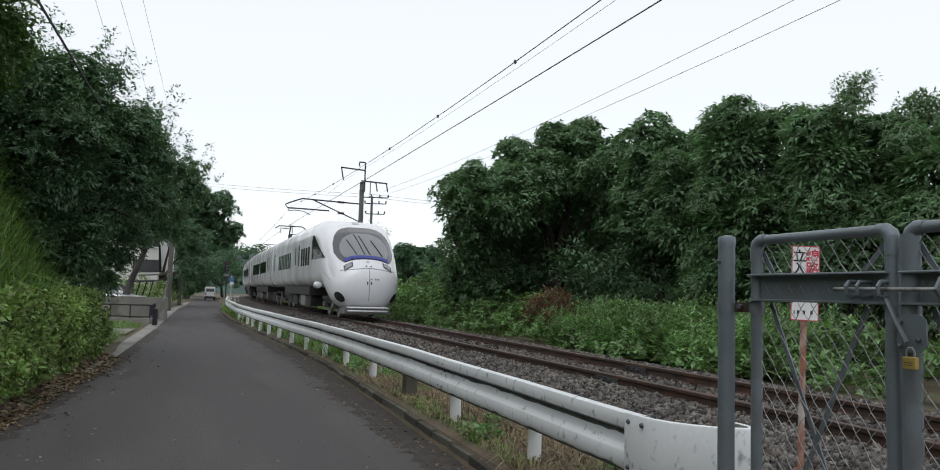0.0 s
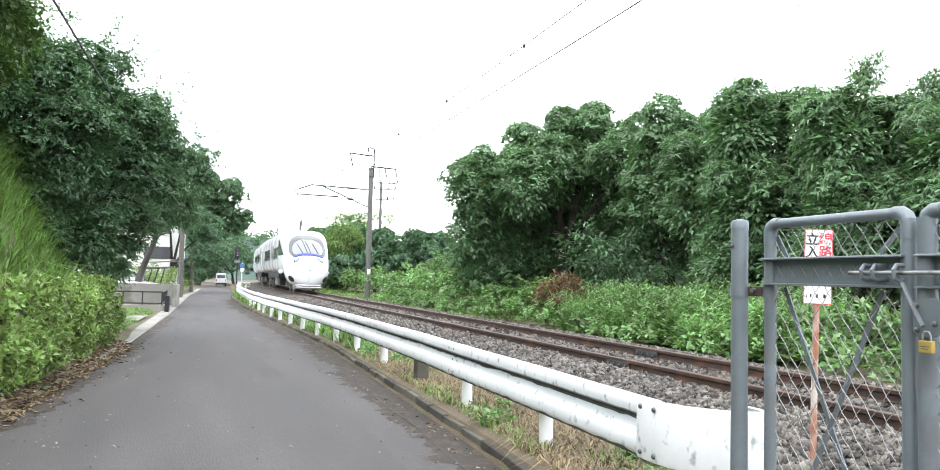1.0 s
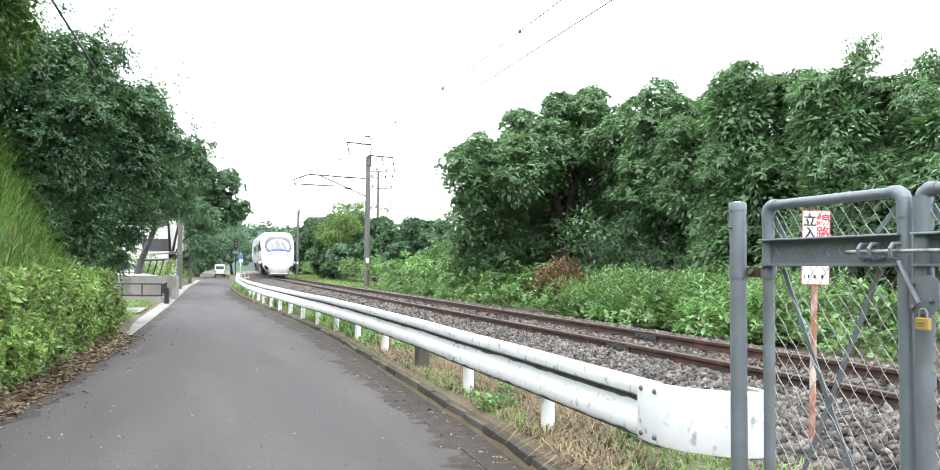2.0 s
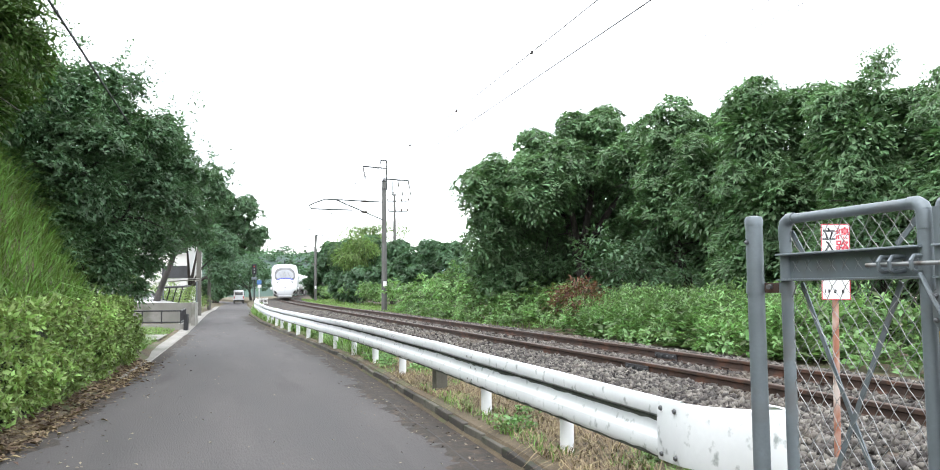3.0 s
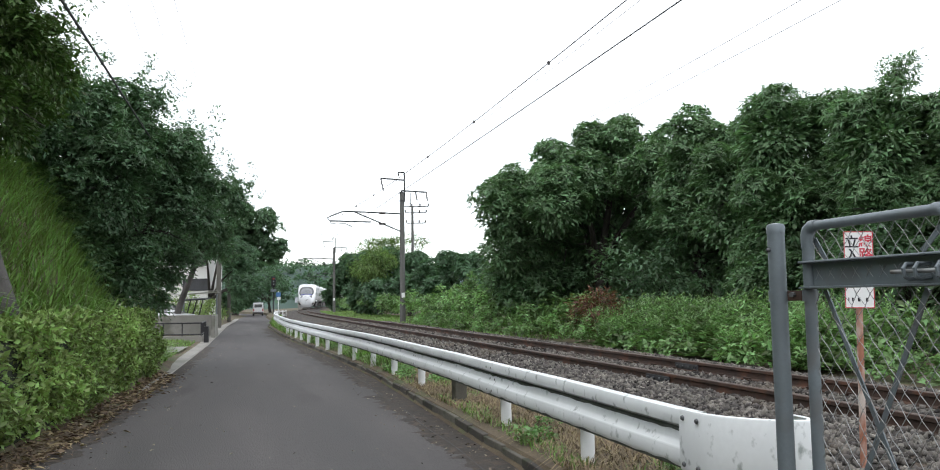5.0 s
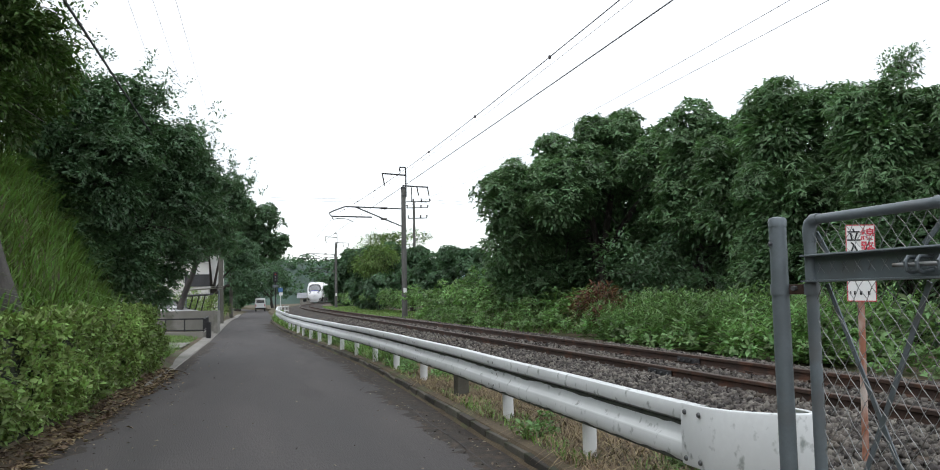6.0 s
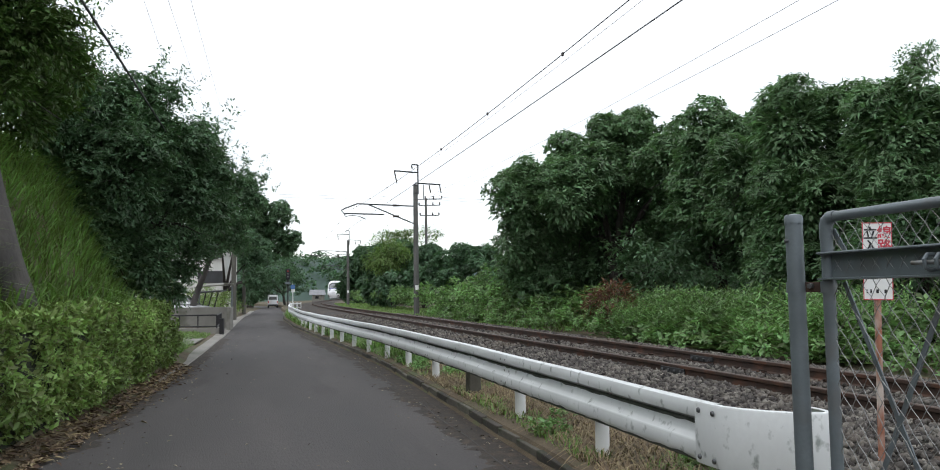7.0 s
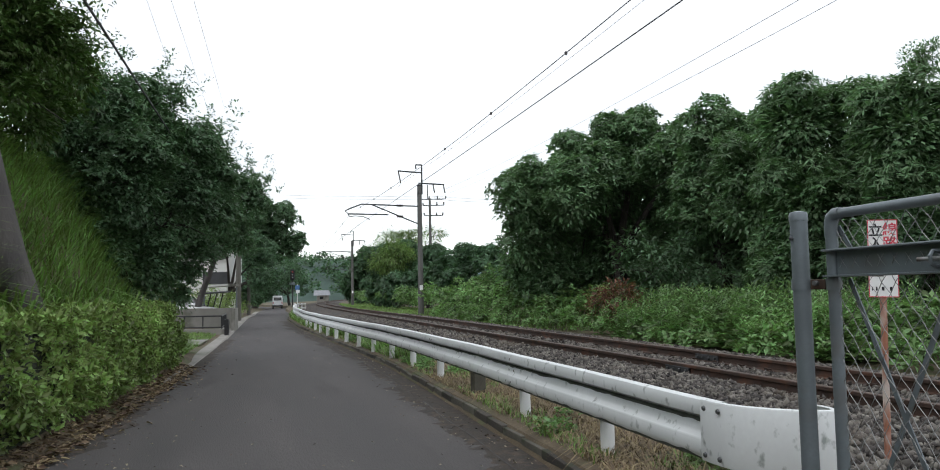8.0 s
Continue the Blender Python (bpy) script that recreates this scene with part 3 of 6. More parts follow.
def ballast():
    rows = []
    for s in list(range(-40, 0, 4)) + [x * 0.5 for x in range(0, 120)] + list(range(60, 260, 3)):
        rows.append([W(s, u, ballast_z(u, s) + 0.025 * noise.noise(Vector((s * 3, u * 3, 1)))) for u in (-3.0, -2.7, -2.3, -2.0, -1.7, -1.4, -1.0, -0.5, 0, 0.5, 1.0, 1.4, 1.7, 2.0, 2.3, 2.7, 3.0)])
    structure("ballast_bed", Geo().grid(rows, flip=True), M_BALLAST, "bed of brown-grey crushed ballast under the rails", "ballast", smooth=True)
    # loose stones on the bed
    octa = np.array([[1, 0, 0], [-1, 0, 0], [0, 1, 0], [0, -1, 0], [0, 0, 1], [0, 0, -1]], float)
    of = np.array([[0, 2, 4], [2, 1, 4], [1, 3, 4], [3, 0, 4], [2, 0, 5], [1, 2, 5], [3, 1, 5], [0, 3, 5]])

    def scatter(s0, s1, u0, u1, n, size, bv, bf):
        s = RNG.uniform(s0, s1, n)
        u = RNG.uniform(u0, u1, n)
        keep = (np.abs(np.abs(u) - 0.565) > 0.10)
        s, u = s[keep], u[keep]
        n = len(s)
        c = np.array([W(a, b, ballast_z(b, a)) for a, b in zip(s, u)])
        r = size * RNG.uniform(0.55, 1.35, n)
        c[:, 2] += r * RNG.uniform(-0.1, 0.55, n)
        q = unit(RNG.normal(size=(n, 3)))
        q2 = unit(np.cross(q, RNG.normal(size=(n, 3))))
        q3 = np.cross(q, q2)
        rot = np.stack([q, q2, q3], 2)
        pts = bv[None] * (1 + RNG.uniform(-0.28, 0.28, (n, len(bv), 1))) * np.array([1.25, 0.95, 0.7])
        v = np.einsum("nij,nkj->nki", rot, pts) * r[:, None, None] + c[:, None, :]
        f = bf[None] + (np.arange(n) * len(bv))[:, None, None]
        return v.reshape(-1, 3), f.reshape(-1, 3)
    a = scatter(2.5, 16, -2.9, -0.6, 15000, 0.034, octa, of)
    b = scatter(6.0, 17, -0.6, 2.9, 9000, 0.034, octa, of)
    c = scatter(16, 45, -2.9, 2.9, 20000, 0.042, octa, of)
    vs, fs, off = [], [], 0
    for v, f in (a, b, c):
        vs.append(v)
        fs.append(f + off)
        off += len(v)
    ob = new("ballast_stones", arrays_mesh("ballast_stones", np.concatenate(vs), np.concatenate(fs), M_STONE))
    tagged(ob, "loose crushed grey-brown ballast stones", "ballast", kind="stuff")


def rails():
    # foot, web and head of a rail, in its own section (across, height below the head's top)
    foot = [(-0.061, -0.153), (-0.061, -0.142), (-0.012, -0.126), (-0.0075, -0.115), (-0.0075, -0.05), (-0.032, -0.040), (-0.0325, -0.008), (-0.022, 0.0),
            (0.022, 0.0), (0.0325, -0.008), (0.032, -0.040), (0.0075, -0.05), (0.0075, -0.115), (0.012, -0.126), (0.061, -0.142), (0.061, -0.153)]
    for name, u0, dz in (("rail_near", -0.565, 0.0), ("rail_far", 0.565, 0.03)):
        ss = list(range(-40, 0, 4)) + list(range(0, 100, 1)) + list(range(100, 260, 3))
        rows = [[W(s, u0 + a, RAIL_Z(s) + dz + b) for a, b in foot] for s in ss]
        holder = thing(name, W(10, u0, 0.27), "rust-brown steel rail with a worn running head", "rail", kind="structure")
        part("rail_body", Geo().grid(rows, wrap=True), M_RAIL, holder, placed=True, smooth=True)
        rows = [[W(s, u0 + a, RAIL_Z(s) + dz + b) for a, b in ((-0.030, -0.004), (-0.022, 0.002), (0.022, 0.002), (0.030, -0.004))] for s in ss]
        part("running_surface", Geo().grid(rows, flip=True), M_RAILTOP, holder, placed=True)
        # fish plates at the joint
        sj = 11.3 if u0 < 0 else 12.4
        x, y, h = track(sj)
        for side in (-1, 1):
            c = W(sj, u0 + side * 0.026, RAIL_Z(sj) + dz - 0.085)
            fp = part("fish_plate", Geo().box((0, 0, 0), (0.026, 0.62, 0.085), chamfer=0.008), M_DARKSTEEL, holder)
            fp.matrix_basis = base_of(holder).inverted() @ pose(c.x, c.y, c.z, 0, 0, math.degrees(h))
            g = Geo()
            for k in range(4):
                g.lathe([(0.018, 0), (0.018, 0.022), (0.010, 0.024)], 6, pose(side * 0.012, -0.24 + 0.16 * k, 0, 0, 90 * side, 0))
            part("nuts", g, M_BOLT, fp)
        # rail clips
        clip = Geo().tube([(0.0, -0.05, 0.0), (0.05, -0.05, 0.015), (0.075, 0.0, 0.03), (0.05, 0.05, 0.02), (0.0, 0.04, 0.012)], 0.011, 6)
        me = clip.mesh("rail_clip", M_RAIL, True)
        for i in range(75):
            s = 4 + i * 0.62
            for side in (-1, 1):
                c = W(s, u0 + side * 0.05, RAIL_Z(s) + dz - 0.135)
                ob = new("rail_clip", me)
                ob.parent = holder
                ob.matrix_basis = base_of(holder).inverted() @ pose(c.x, c.y, c.z, 0, 0, math.degrees(track(s)[2]) + (0 if side > 0 else 180))


def sleepers():
    me = Geo().box((0, 0, 0), (2.05, 0.2, 0.14), chamfer=0.015).mesh("sleeper", M_SLEEPER)
    for i in range(140):
        s = 0.9 + i * 0.62
        x, y, h = track(s)
        ob = new("sleeper", me)
        ob.matrix_basis = pose(x, y, RAIL_Z(s) - 0.205, 0, -0.8, math.degrees(h) + RNG.normal(0, 0.5))
        tagged(ob, "weathered timber sleeper bedded in the ballast", "sleeper", group="sleepers under the rails")


# ---------------------------------------------------------------- guard rail
def guard_rail():
    g0 = thing("guard_rail", W(10, BEAM_U(10), 0.1), "white-painted corrugated steel guard rail with grey streaks", "guard rail")
    prof = [(0.075, 0.762), (0.060, 0.776), (0.0, 0.784), (-0.018, 0.776), (-0.026, 0.755), (-0.028, 0.708), (-0.022, 0.688), (0.014, 0.672), (0.024, 0.660),
            (0.026, 0.648), (0.014, 0.590), (0.008, 0.572), (-0.016, 0.552), (-0.024, 0.537), (-0.022, 0.470), (-0.010, 0.432), (0.008, 0.420)]

    def sweep(s0, s1, step, shift):
        rows = []
        n = int((s1 - s0) / step) + 1
        for i in range(n):
            s = s0 + (s1 - s0) * i / (n - 1)
            wob = 0.012 * noise.noise(Vector((s * 0.4, 2, 0)))
            rows.append([W(s, BEAM_U(s) + a + shift, z + wob + ROAD_Z(s)) for a, z in prof])
        back = [[W(s0 + (s1 - s0) * i / (n - 1), BEAM_U(s0 + (s1 - s0) * i / (n - 1)) + a + shift + 0.004,
                   z + 0.012 * noise.noise(Vector(((s0 + (s1 - s0) * i / (n - 1)) * 0.4, 2, 0))) + ROAD_Z(s0 + (s1 - s0) * i / (n - 1))) for a, z in prof] for i in range(n)]
        g = Geo().grid(rows)
        g.grid(back, flip=True)
        return g
    for k in range(17):
        s0 = 5.72 + k * 4.0
        part("beam", sweep(s0, s0 + 4.0, 0.2 if k < 5 else 0.5, 0.0), M_GUARD, g0, placed=True, smooth=True)
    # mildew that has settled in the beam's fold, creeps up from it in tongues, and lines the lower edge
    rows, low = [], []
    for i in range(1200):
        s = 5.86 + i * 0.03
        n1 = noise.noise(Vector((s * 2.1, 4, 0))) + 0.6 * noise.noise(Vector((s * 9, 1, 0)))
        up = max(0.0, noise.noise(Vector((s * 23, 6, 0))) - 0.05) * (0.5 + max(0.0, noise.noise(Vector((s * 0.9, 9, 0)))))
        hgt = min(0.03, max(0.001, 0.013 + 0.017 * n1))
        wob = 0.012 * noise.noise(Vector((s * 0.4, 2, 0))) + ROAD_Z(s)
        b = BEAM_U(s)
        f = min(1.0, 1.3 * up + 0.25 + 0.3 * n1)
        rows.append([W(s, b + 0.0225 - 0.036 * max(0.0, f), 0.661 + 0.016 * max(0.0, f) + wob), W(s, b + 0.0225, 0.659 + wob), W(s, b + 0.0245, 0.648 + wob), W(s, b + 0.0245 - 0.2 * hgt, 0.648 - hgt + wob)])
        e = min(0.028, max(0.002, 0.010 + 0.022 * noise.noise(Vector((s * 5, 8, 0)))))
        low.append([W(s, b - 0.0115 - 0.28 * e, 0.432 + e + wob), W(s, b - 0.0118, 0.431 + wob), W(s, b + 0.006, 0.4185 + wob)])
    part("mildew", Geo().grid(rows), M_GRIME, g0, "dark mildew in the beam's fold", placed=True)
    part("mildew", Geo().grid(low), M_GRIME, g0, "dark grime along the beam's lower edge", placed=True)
    # the rolled end plate
    plan = [(5.84, -3.530), (5.72, -3.534), (5.58, -3.522), (5.45, -3.475), (5.34, -3.40), (5.25, -3.31), (5.20, -3.23), (5.18, -3.16), (5.19, -3.11), (5.23, -3.08), (5.30, -3.07), (5.5, -3.08)]
    zs = [(0.783, 0.03), (0.787, 0.012), (0.782, 0.0), (0.77, -0.005), (0.60, -0.006), (0.44, -0.005), (0.425, 0.0), (0.42, 0.015)]
    rows = []
    for i, (s, u) in enumerate(plan):
        a, b = plan[max(i - 1, 0)], plan[min(i + 1, len(plan) - 1)]
        d = Vector((b[0] - a[0], b[1] - a[1])).normalized()
        nx, ny = -d.y, d.x
        rows.append([W(s + o * nx * -1, u + o * -ny, z) for z, o in zs])
    g = Geo().grid(rows)
    g.grid([[p + Vector((0.004, 0.004, -0.001)) for p in r] for r in rows], flip=True)
    part("end_plate", g, M_GUARD, g0, "white rolled steel end plate with rust streaks", placed=True, smooth=True)
    for s, z in ((5.79, 0.735), (5.79, 0.465), (5.64, 0.735), (5.64, 0.465)):
        c = W(s, -3.538, z)
        b = part("bolt", Geo().lathe([(0.0165, 0), (0.0165, 0.004), (0.011, 0.012), (0.003, 0.014)], 10), M_BOLT, g0, smooth=True)
        b.matrix_basis = base_of(g0).inverted() @ pose(c.x, c.y, c.z, 0, -90, math.degrees(track(s)[2]))
    hole = Geo().lathe([(0.012, 0), (0.011, 0.003)], 10).mesh("bolt", M_BOLT)
    for k in range(16):
        s = 9.78 + k * 4.0
        for ds in (-0.13, 0.03):
            for z, o in ((0.725, -0.0285), (0.60, 0.0145), (0.485, -0.025)):
                c = W(s + ds, BEAM_U(s + ds) + o, z + 0.012 * noise.noise(Vector((s * 0.4, 2, 0))) + ROAD_Z(s))
                ob = new("bolt", hole)
                ob.parent = g0
                ob.matrix_basis = base_of(g0).inverted() @ pose(c.x, c.y, c.z, 0, -90, math.degrees(track(s)[2]))
    post_me = Geo().lathe([(0.057, -0.45), (0.057, 0.62), (0.052, 0.635), (0.02, 0.64)], 18).mesh("guard_post", M_POSTWHITE, True)
    brk = Geo().box((0, 0, 0), (0.07, 0.07, 0.14), chamfer=0.008).mesh("bracket", M_POSTWHITE)
    for k in range(33):
        s = 7.55 + k * 2.06
        if k == 2:
            continue
        c = W(s, BEAM_U(s) + 0.125, ROAD_Z(s) + 0.1)
        ob = new("guard_post", post_me)
        ob.parent = g0
        ob.matrix_basis = base_of(g0).inverted() @ pose(c.x, c.y, c.z, RNG.normal(0, 0.6), RNG.normal(0, 0.6), math.degrees(track(s)[2]))
        c = W(s, BEAM_U(s) + 0.075, ROAD_Z(s) + 0.60)
        ob = new("bracket", brk)
        ob.parent = g0
        ob.matrix_basis = base_of(g0).inverted() @ pose(c.x, c.y, c.z, 0, 0, math.degrees(track(s)[2]))
    # grey stub that stands in for one post
    c = W(11.6, BEAM_U(11.6) + 0.15, 0.0)
    st = thing("boundary_post", pose(c.x, c.y, 0.05, 0, 0, 20), "short weathered grey concrete post under the guard rail", "post")
    part("shaft", Geo().box((0, 0, 0.22), (0.16, 0.16, 0.62), chamfer=0.015), M_KERB, st)


def road_grit():
    """Grit, bark and leaf scraps swept to the road's edges."""
    pts = []
    while len(pts) < 1500:
        s = RNG.uniform(4, 34) if RNG.uniform() < 0.8 else RNG.uniform(4, 12)
        if RNG.uniform() < 0.5:
            f = abs(RNG.normal(0, 0.3))
            u = ROAD_R(s) - 0.03 - f
        elif RNG.uniform() < 0.6:
            f = abs(RNG.normal(0, 0.4))
            u = ROAD_L(s) + 0.05 + f
        else:
            u = RNG.uniform(ROAD_L(s), ROAD_R(s))
        f = (u - ROAD_L(s)) / (ROAD_R(s) - ROAD_L(s))
        pts.append(W(s, u, ROAD_Z(s) + 0.035 * math.sin(math.pi * min(1, max(0, f))) - 0.03 + 0.012))
    pts = np.array(pts)
    n = len(pts)
    al = unit(RNG.normal(size=(n, 3)) * np.array([1, 1, 0.15]))
    ln = 0.028 * RNG.uniform(0.4, 1.6, n)
    v, f = leaf_arrays(pts, al, unit(np.array([0, 0, 1.0]) + RNG.normal(0, 0.3, (n, 3))), ln, ln * 0.6)
    tagged(new("road_grit", arrays_mesh("road_grit", v, f, M_GRIT)), "pale grit and leaf scraps along the road edges", "grit", kind="stuff")


ground()
road()
road_grit()
ballast()
rails()
guard_rail()


# ---------------------------------------------------------------- trees on the far side of the track
def woods():
    tree("broadleaf_tree", (5.9, 30.5, 0.0), [(1.8, 29.0, 4.8, 1.2), (2.3, 29.0, 5.5, 0.9), (4.3, 30.0, 5.9, 1.65), (6.1, 30.0, 6.9, 1.7), (3.6, 28.0, 4.9, 1.4), (1.85, 29.4, 3.3, 1.05),
         (6.5, 31.0, 5.3, 2.1), (7.9, 29.0, 6.0, 1.56), (3.3, 32.5, 2.2, 1.2), (6.8, 34.5, 2.7, 1.6), (5.0, 34.5, 3.4, 1.8), (2.05, 31.0, 2.3, 1.1), (2.8, 30.0, 3.8, 1.2), (4.8, 29.2, 5.6, 1.4), (4.2, 31.5, 4.2, 1.5), (5.6, 31.0, 3.6, 1.4), (2.9, 30.5, 1.6, 1.2), (4.6, 31.5, 1.5, 1.3), (6.6, 30.5, 1.6, 1.3), (7.4, 30.5, 3.4, 1.4)], 125000, 0.19, L_BROAD,
         "spreading broadleaf tree with a dense dark green crown", trunk_r=0.3, tuft=11, aspect=0.36, droop=0.2, spread=0.38, subs=17, lean=(5.6, 30.4, 2.6))
    tree("broadleaf_tree", (8.4, 26.0, 0.0), [(7.8, 25.0, 5.9, 1.35), (7.9, 25.5, 4.2, 1.35), (7.9, 28.0, 2.4, 1.15), (9.3, 25.0, 5.2, 1.54), (9.3, 25.5, 2.9, 1.4), (8.5, 27.5, 3.5, 2.0), (7.0, 27.2, 5.9, 1.1), (8.6, 26.0, 5.9, 1.05)],
         66000, 0.185, L_BROAD, "broadleaf tree with long drooping leaves in deep shade", trunk_r=0.22, tuft=11, aspect=0.32, droop=0.25)
    tree("broadleaf_tree", (9.5, 21.0, 0.0), [(8.5, 20.0, 5.65, 1.15), (8.7, 20.0, 3.7, 1.4), (8.3, 20.5, 2.1, 1.2), (10.0, 20.0, 5.6, 1.15), (10.1, 20.0, 3.7, 1.54), (9.4, 19.5, 1.9, 1.0), (9.5, 22.5, 3.2, 2.0), (7.9, 22.3, 4.9, 1.1), (8.1, 22.3, 3.6, 1.2)],
         68000, 0.175, L_BROAD, "broadleaf tree with hanging bunches of long leaves", trunk_r=0.2, tuft=11, aspect=0.24, droop=0.32)
    tree("broadleaf_tree", (10.6, 18.0, 0.0), [(9.5, 17.0, 4.85, 1.11), (9.7, 17.0, 3.2, 1.35), (10.6, 17.0, 4.8, 1.11), (9.4, 17.0, 1.9, 1.0), (10.9, 17.0, 3.3, 1.5), (10.8, 19.5, 3.0, 2.0)],
         64000, 0.17, L_BROAD, "broadleaf tree with hanging bunches of long leaves", trunk_r=0.2, tuft=11, aspect=0.23, droop=0.34)
    tree("broadleaf_tree", (11.5, 15.6, 0.0), [(10.8, 15.0, 4.35, 1.1), (11.0, 15.0, 2.7, 1.3), (10.2, 15.0, 1.8, 1.0), (12.3, 15.2, 3.5, 1.5)], 34000, 0.165, L_BROAD,
         "broadleaf tree with hanging bunches of long leaves", trunk_r=0.18, tuft=11, aspect=0.23, droop=0.34)
    tree("sparse_tree", (26.8, 45.5, -0.6), [(26.3, 45.0, 14.7, 0.69), (27.0, 45.0, 15.0, 0.62), (25.7, 45.0, 14.5, 0.42), (27.0, 45.0, 14.1, 0.48)], 1500, 0.22, L_BROAD,
         "tall thin tree with an open sparse crown", trunk_r=0.16, lean=(26.6, 45.2, 13.2), clump=0.28, sub=16, flat=0.9)
    tree("sparse_tree", (30.8, 45.5, -0.6), [(30.0, 45.0, 13.4, 0.76), (30.9, 45.0, 13.8, 0.83), (31.8, 45.0, 13.2, 0.69)], 2600, 0.26, L_BROAD,
         "tall thin tree with an open sparse crown", trunk_r=0.16, lean=(30.8, 45.2, 12.2), clump=0.3, sub=16, flat=0.9)
    # beyond the first mast
    tree("young_woodland_tree", (-15.5, 112, 0), [(-17.8, 112.0, 2.6, 1.6), (-16.2, 112.0, 4.5, 2.5), (-13.8, 105.0, 1.9, 1.78), (-15.3, 112.0, 6.6, 1.72), (-17.6, 113.0, 1.2, 1.3), (-15.4, 110.0, 1.2, 1.4), (-12.5, 107.0, 3.8, 1.8)], 15000, 0.42, L_FAR, "bushy green trees beyond the track", tuft=9, aspect=0.45)
    tree("young_woodland_tree", (-7.5, 76, 0), [(-9.0, 78.0, 4.2, 2.16), (-6.3, 74.0, 4.5, 1.94), (-6.4, 66.0, 1.8, 1.42), (-9.8, 84.0, 1.8, 1.42), (-8.0, 74.0, 1.6, 1.5), (-9.6, 79.0, 1.6, 1.5), (-5.4, 70.0, 1.4, 1.3)], 27000, 0.32, L_FAR, "bushy green trees beyond the track", tuft=9, aspect=0.45)
    tree("young_woodland_tree", (-4.0, 68, 0), [(-3.8, 70.0, 4.1, 1.83), (-4.3, 62.0, 2.1, 1.24), (-3.0, 68, 2.0, 1.6)], 15000, 0.30, L_FAR, "bushy green trees beyond the track", tuft=9, aspect=0.45)
    tree("bamboo_clump", (-7.2, 71.8, 0), [(-7.2, 71.5, 5.0, 1.1), (-8.3, 71.8, 4.5, 1.0), (-6.3, 71.8, 5.2, 0.7)], 4300, 0.34, L_BAMBOO,
         "feathery yellow-green bamboo clump", clump=0.6, aspect=0.2, trunk_r=0.06, category="bamboo", sub=40)
    tree("bamboo_clump", (-9.0, 95, 0), [(-10.2, 95.0, 6.9, 1.75), (-8.0, 95.0, 7.4, 1.46), (-11.7, 95.0, 6.2, 1.32), (-6.6, 96.0, 8.0, 1.18), (-4.6, 98.0, 9.2, 0.8), (-9, 95, 4.2, 2.4)], 8000, 0.5, L_BAMBOO,
         "feathery yellow-green bamboo clump", clump=0.95, aspect=0.18, trunk_r=0.08, category="bamboo")
    tree("shrub", (-0.2, 48, 0), [(-1.9, 50.0, 2.9, 1.15), (-0.4, 48.0, 3.2, 1.11), (0.9, 46.0, 3.1, 1.13), (-1.1, 46.0, 1.7, 1.06), (1.3, 42.0, 1.8, 0.9)], 20000, 0.22, L_FAR,
         "dense green shrubs beside the track", tuft=9, aspect=0.4, category="shrub", trunk_r=0.1)
    tree("shrub", (3.5, 41, 0), [(3.5, 41, 2.2, 1.5), (5.5, 40, 2.4, 1.6), (1.8, 39, 1.8, 1.1), (8, 38, 2.4, 2.0), (12, 36, 2.4, 2.0), (16, 34, 3.0, 2.5), (20, 33, 3.5, 3)], 16000, 0.22, L_FAR,
         "dense green shrubs under the trees", clump=0.5, category="shrub", trunk_r=0.1)


def understory():
    """Dark shrubs that close the view below the crowns."""
    for i in range(9):
        s, u = 8 + i * 3.4, 8.6 + 1.5 * math.sin(i * 2.3)
        c = W(s, u, 0)
        lob = [(c.x + RNG.normal(0, 0.7), c.y + RNG.normal(0, 0.7), RNG.uniform(0.5, 2.2), RNG.uniform(0.8, 1.4)) for _ in range(5)]
        tree("shrub", (c.x, c.y, 0), lob, 4500, 0.18, L_LEFT, "dark shady shrub below the trees", clump=0.45, category="shrub", trunk_r=0.08)
    for i in range(6):
        s, u = 2 + i * 7, 14 + 2 * math.sin(i * 1.9)
        c = W(s, u, -0.2)
        lob = [(c.x + RNG.normal(0, 1.5), c.y + RNG.normal(0, 1.5), RNG.uniform(0.8, 4.0), RNG.uniform(1.4, 2.2)) for _ in range(6)]
        tree("woodland_tree", (c.x, c.y, -0.2), lob, 6000, 0.26, L_LEFT, "dark tree filling the wood behind the track", clump=0.7, trunk_r=0.15)


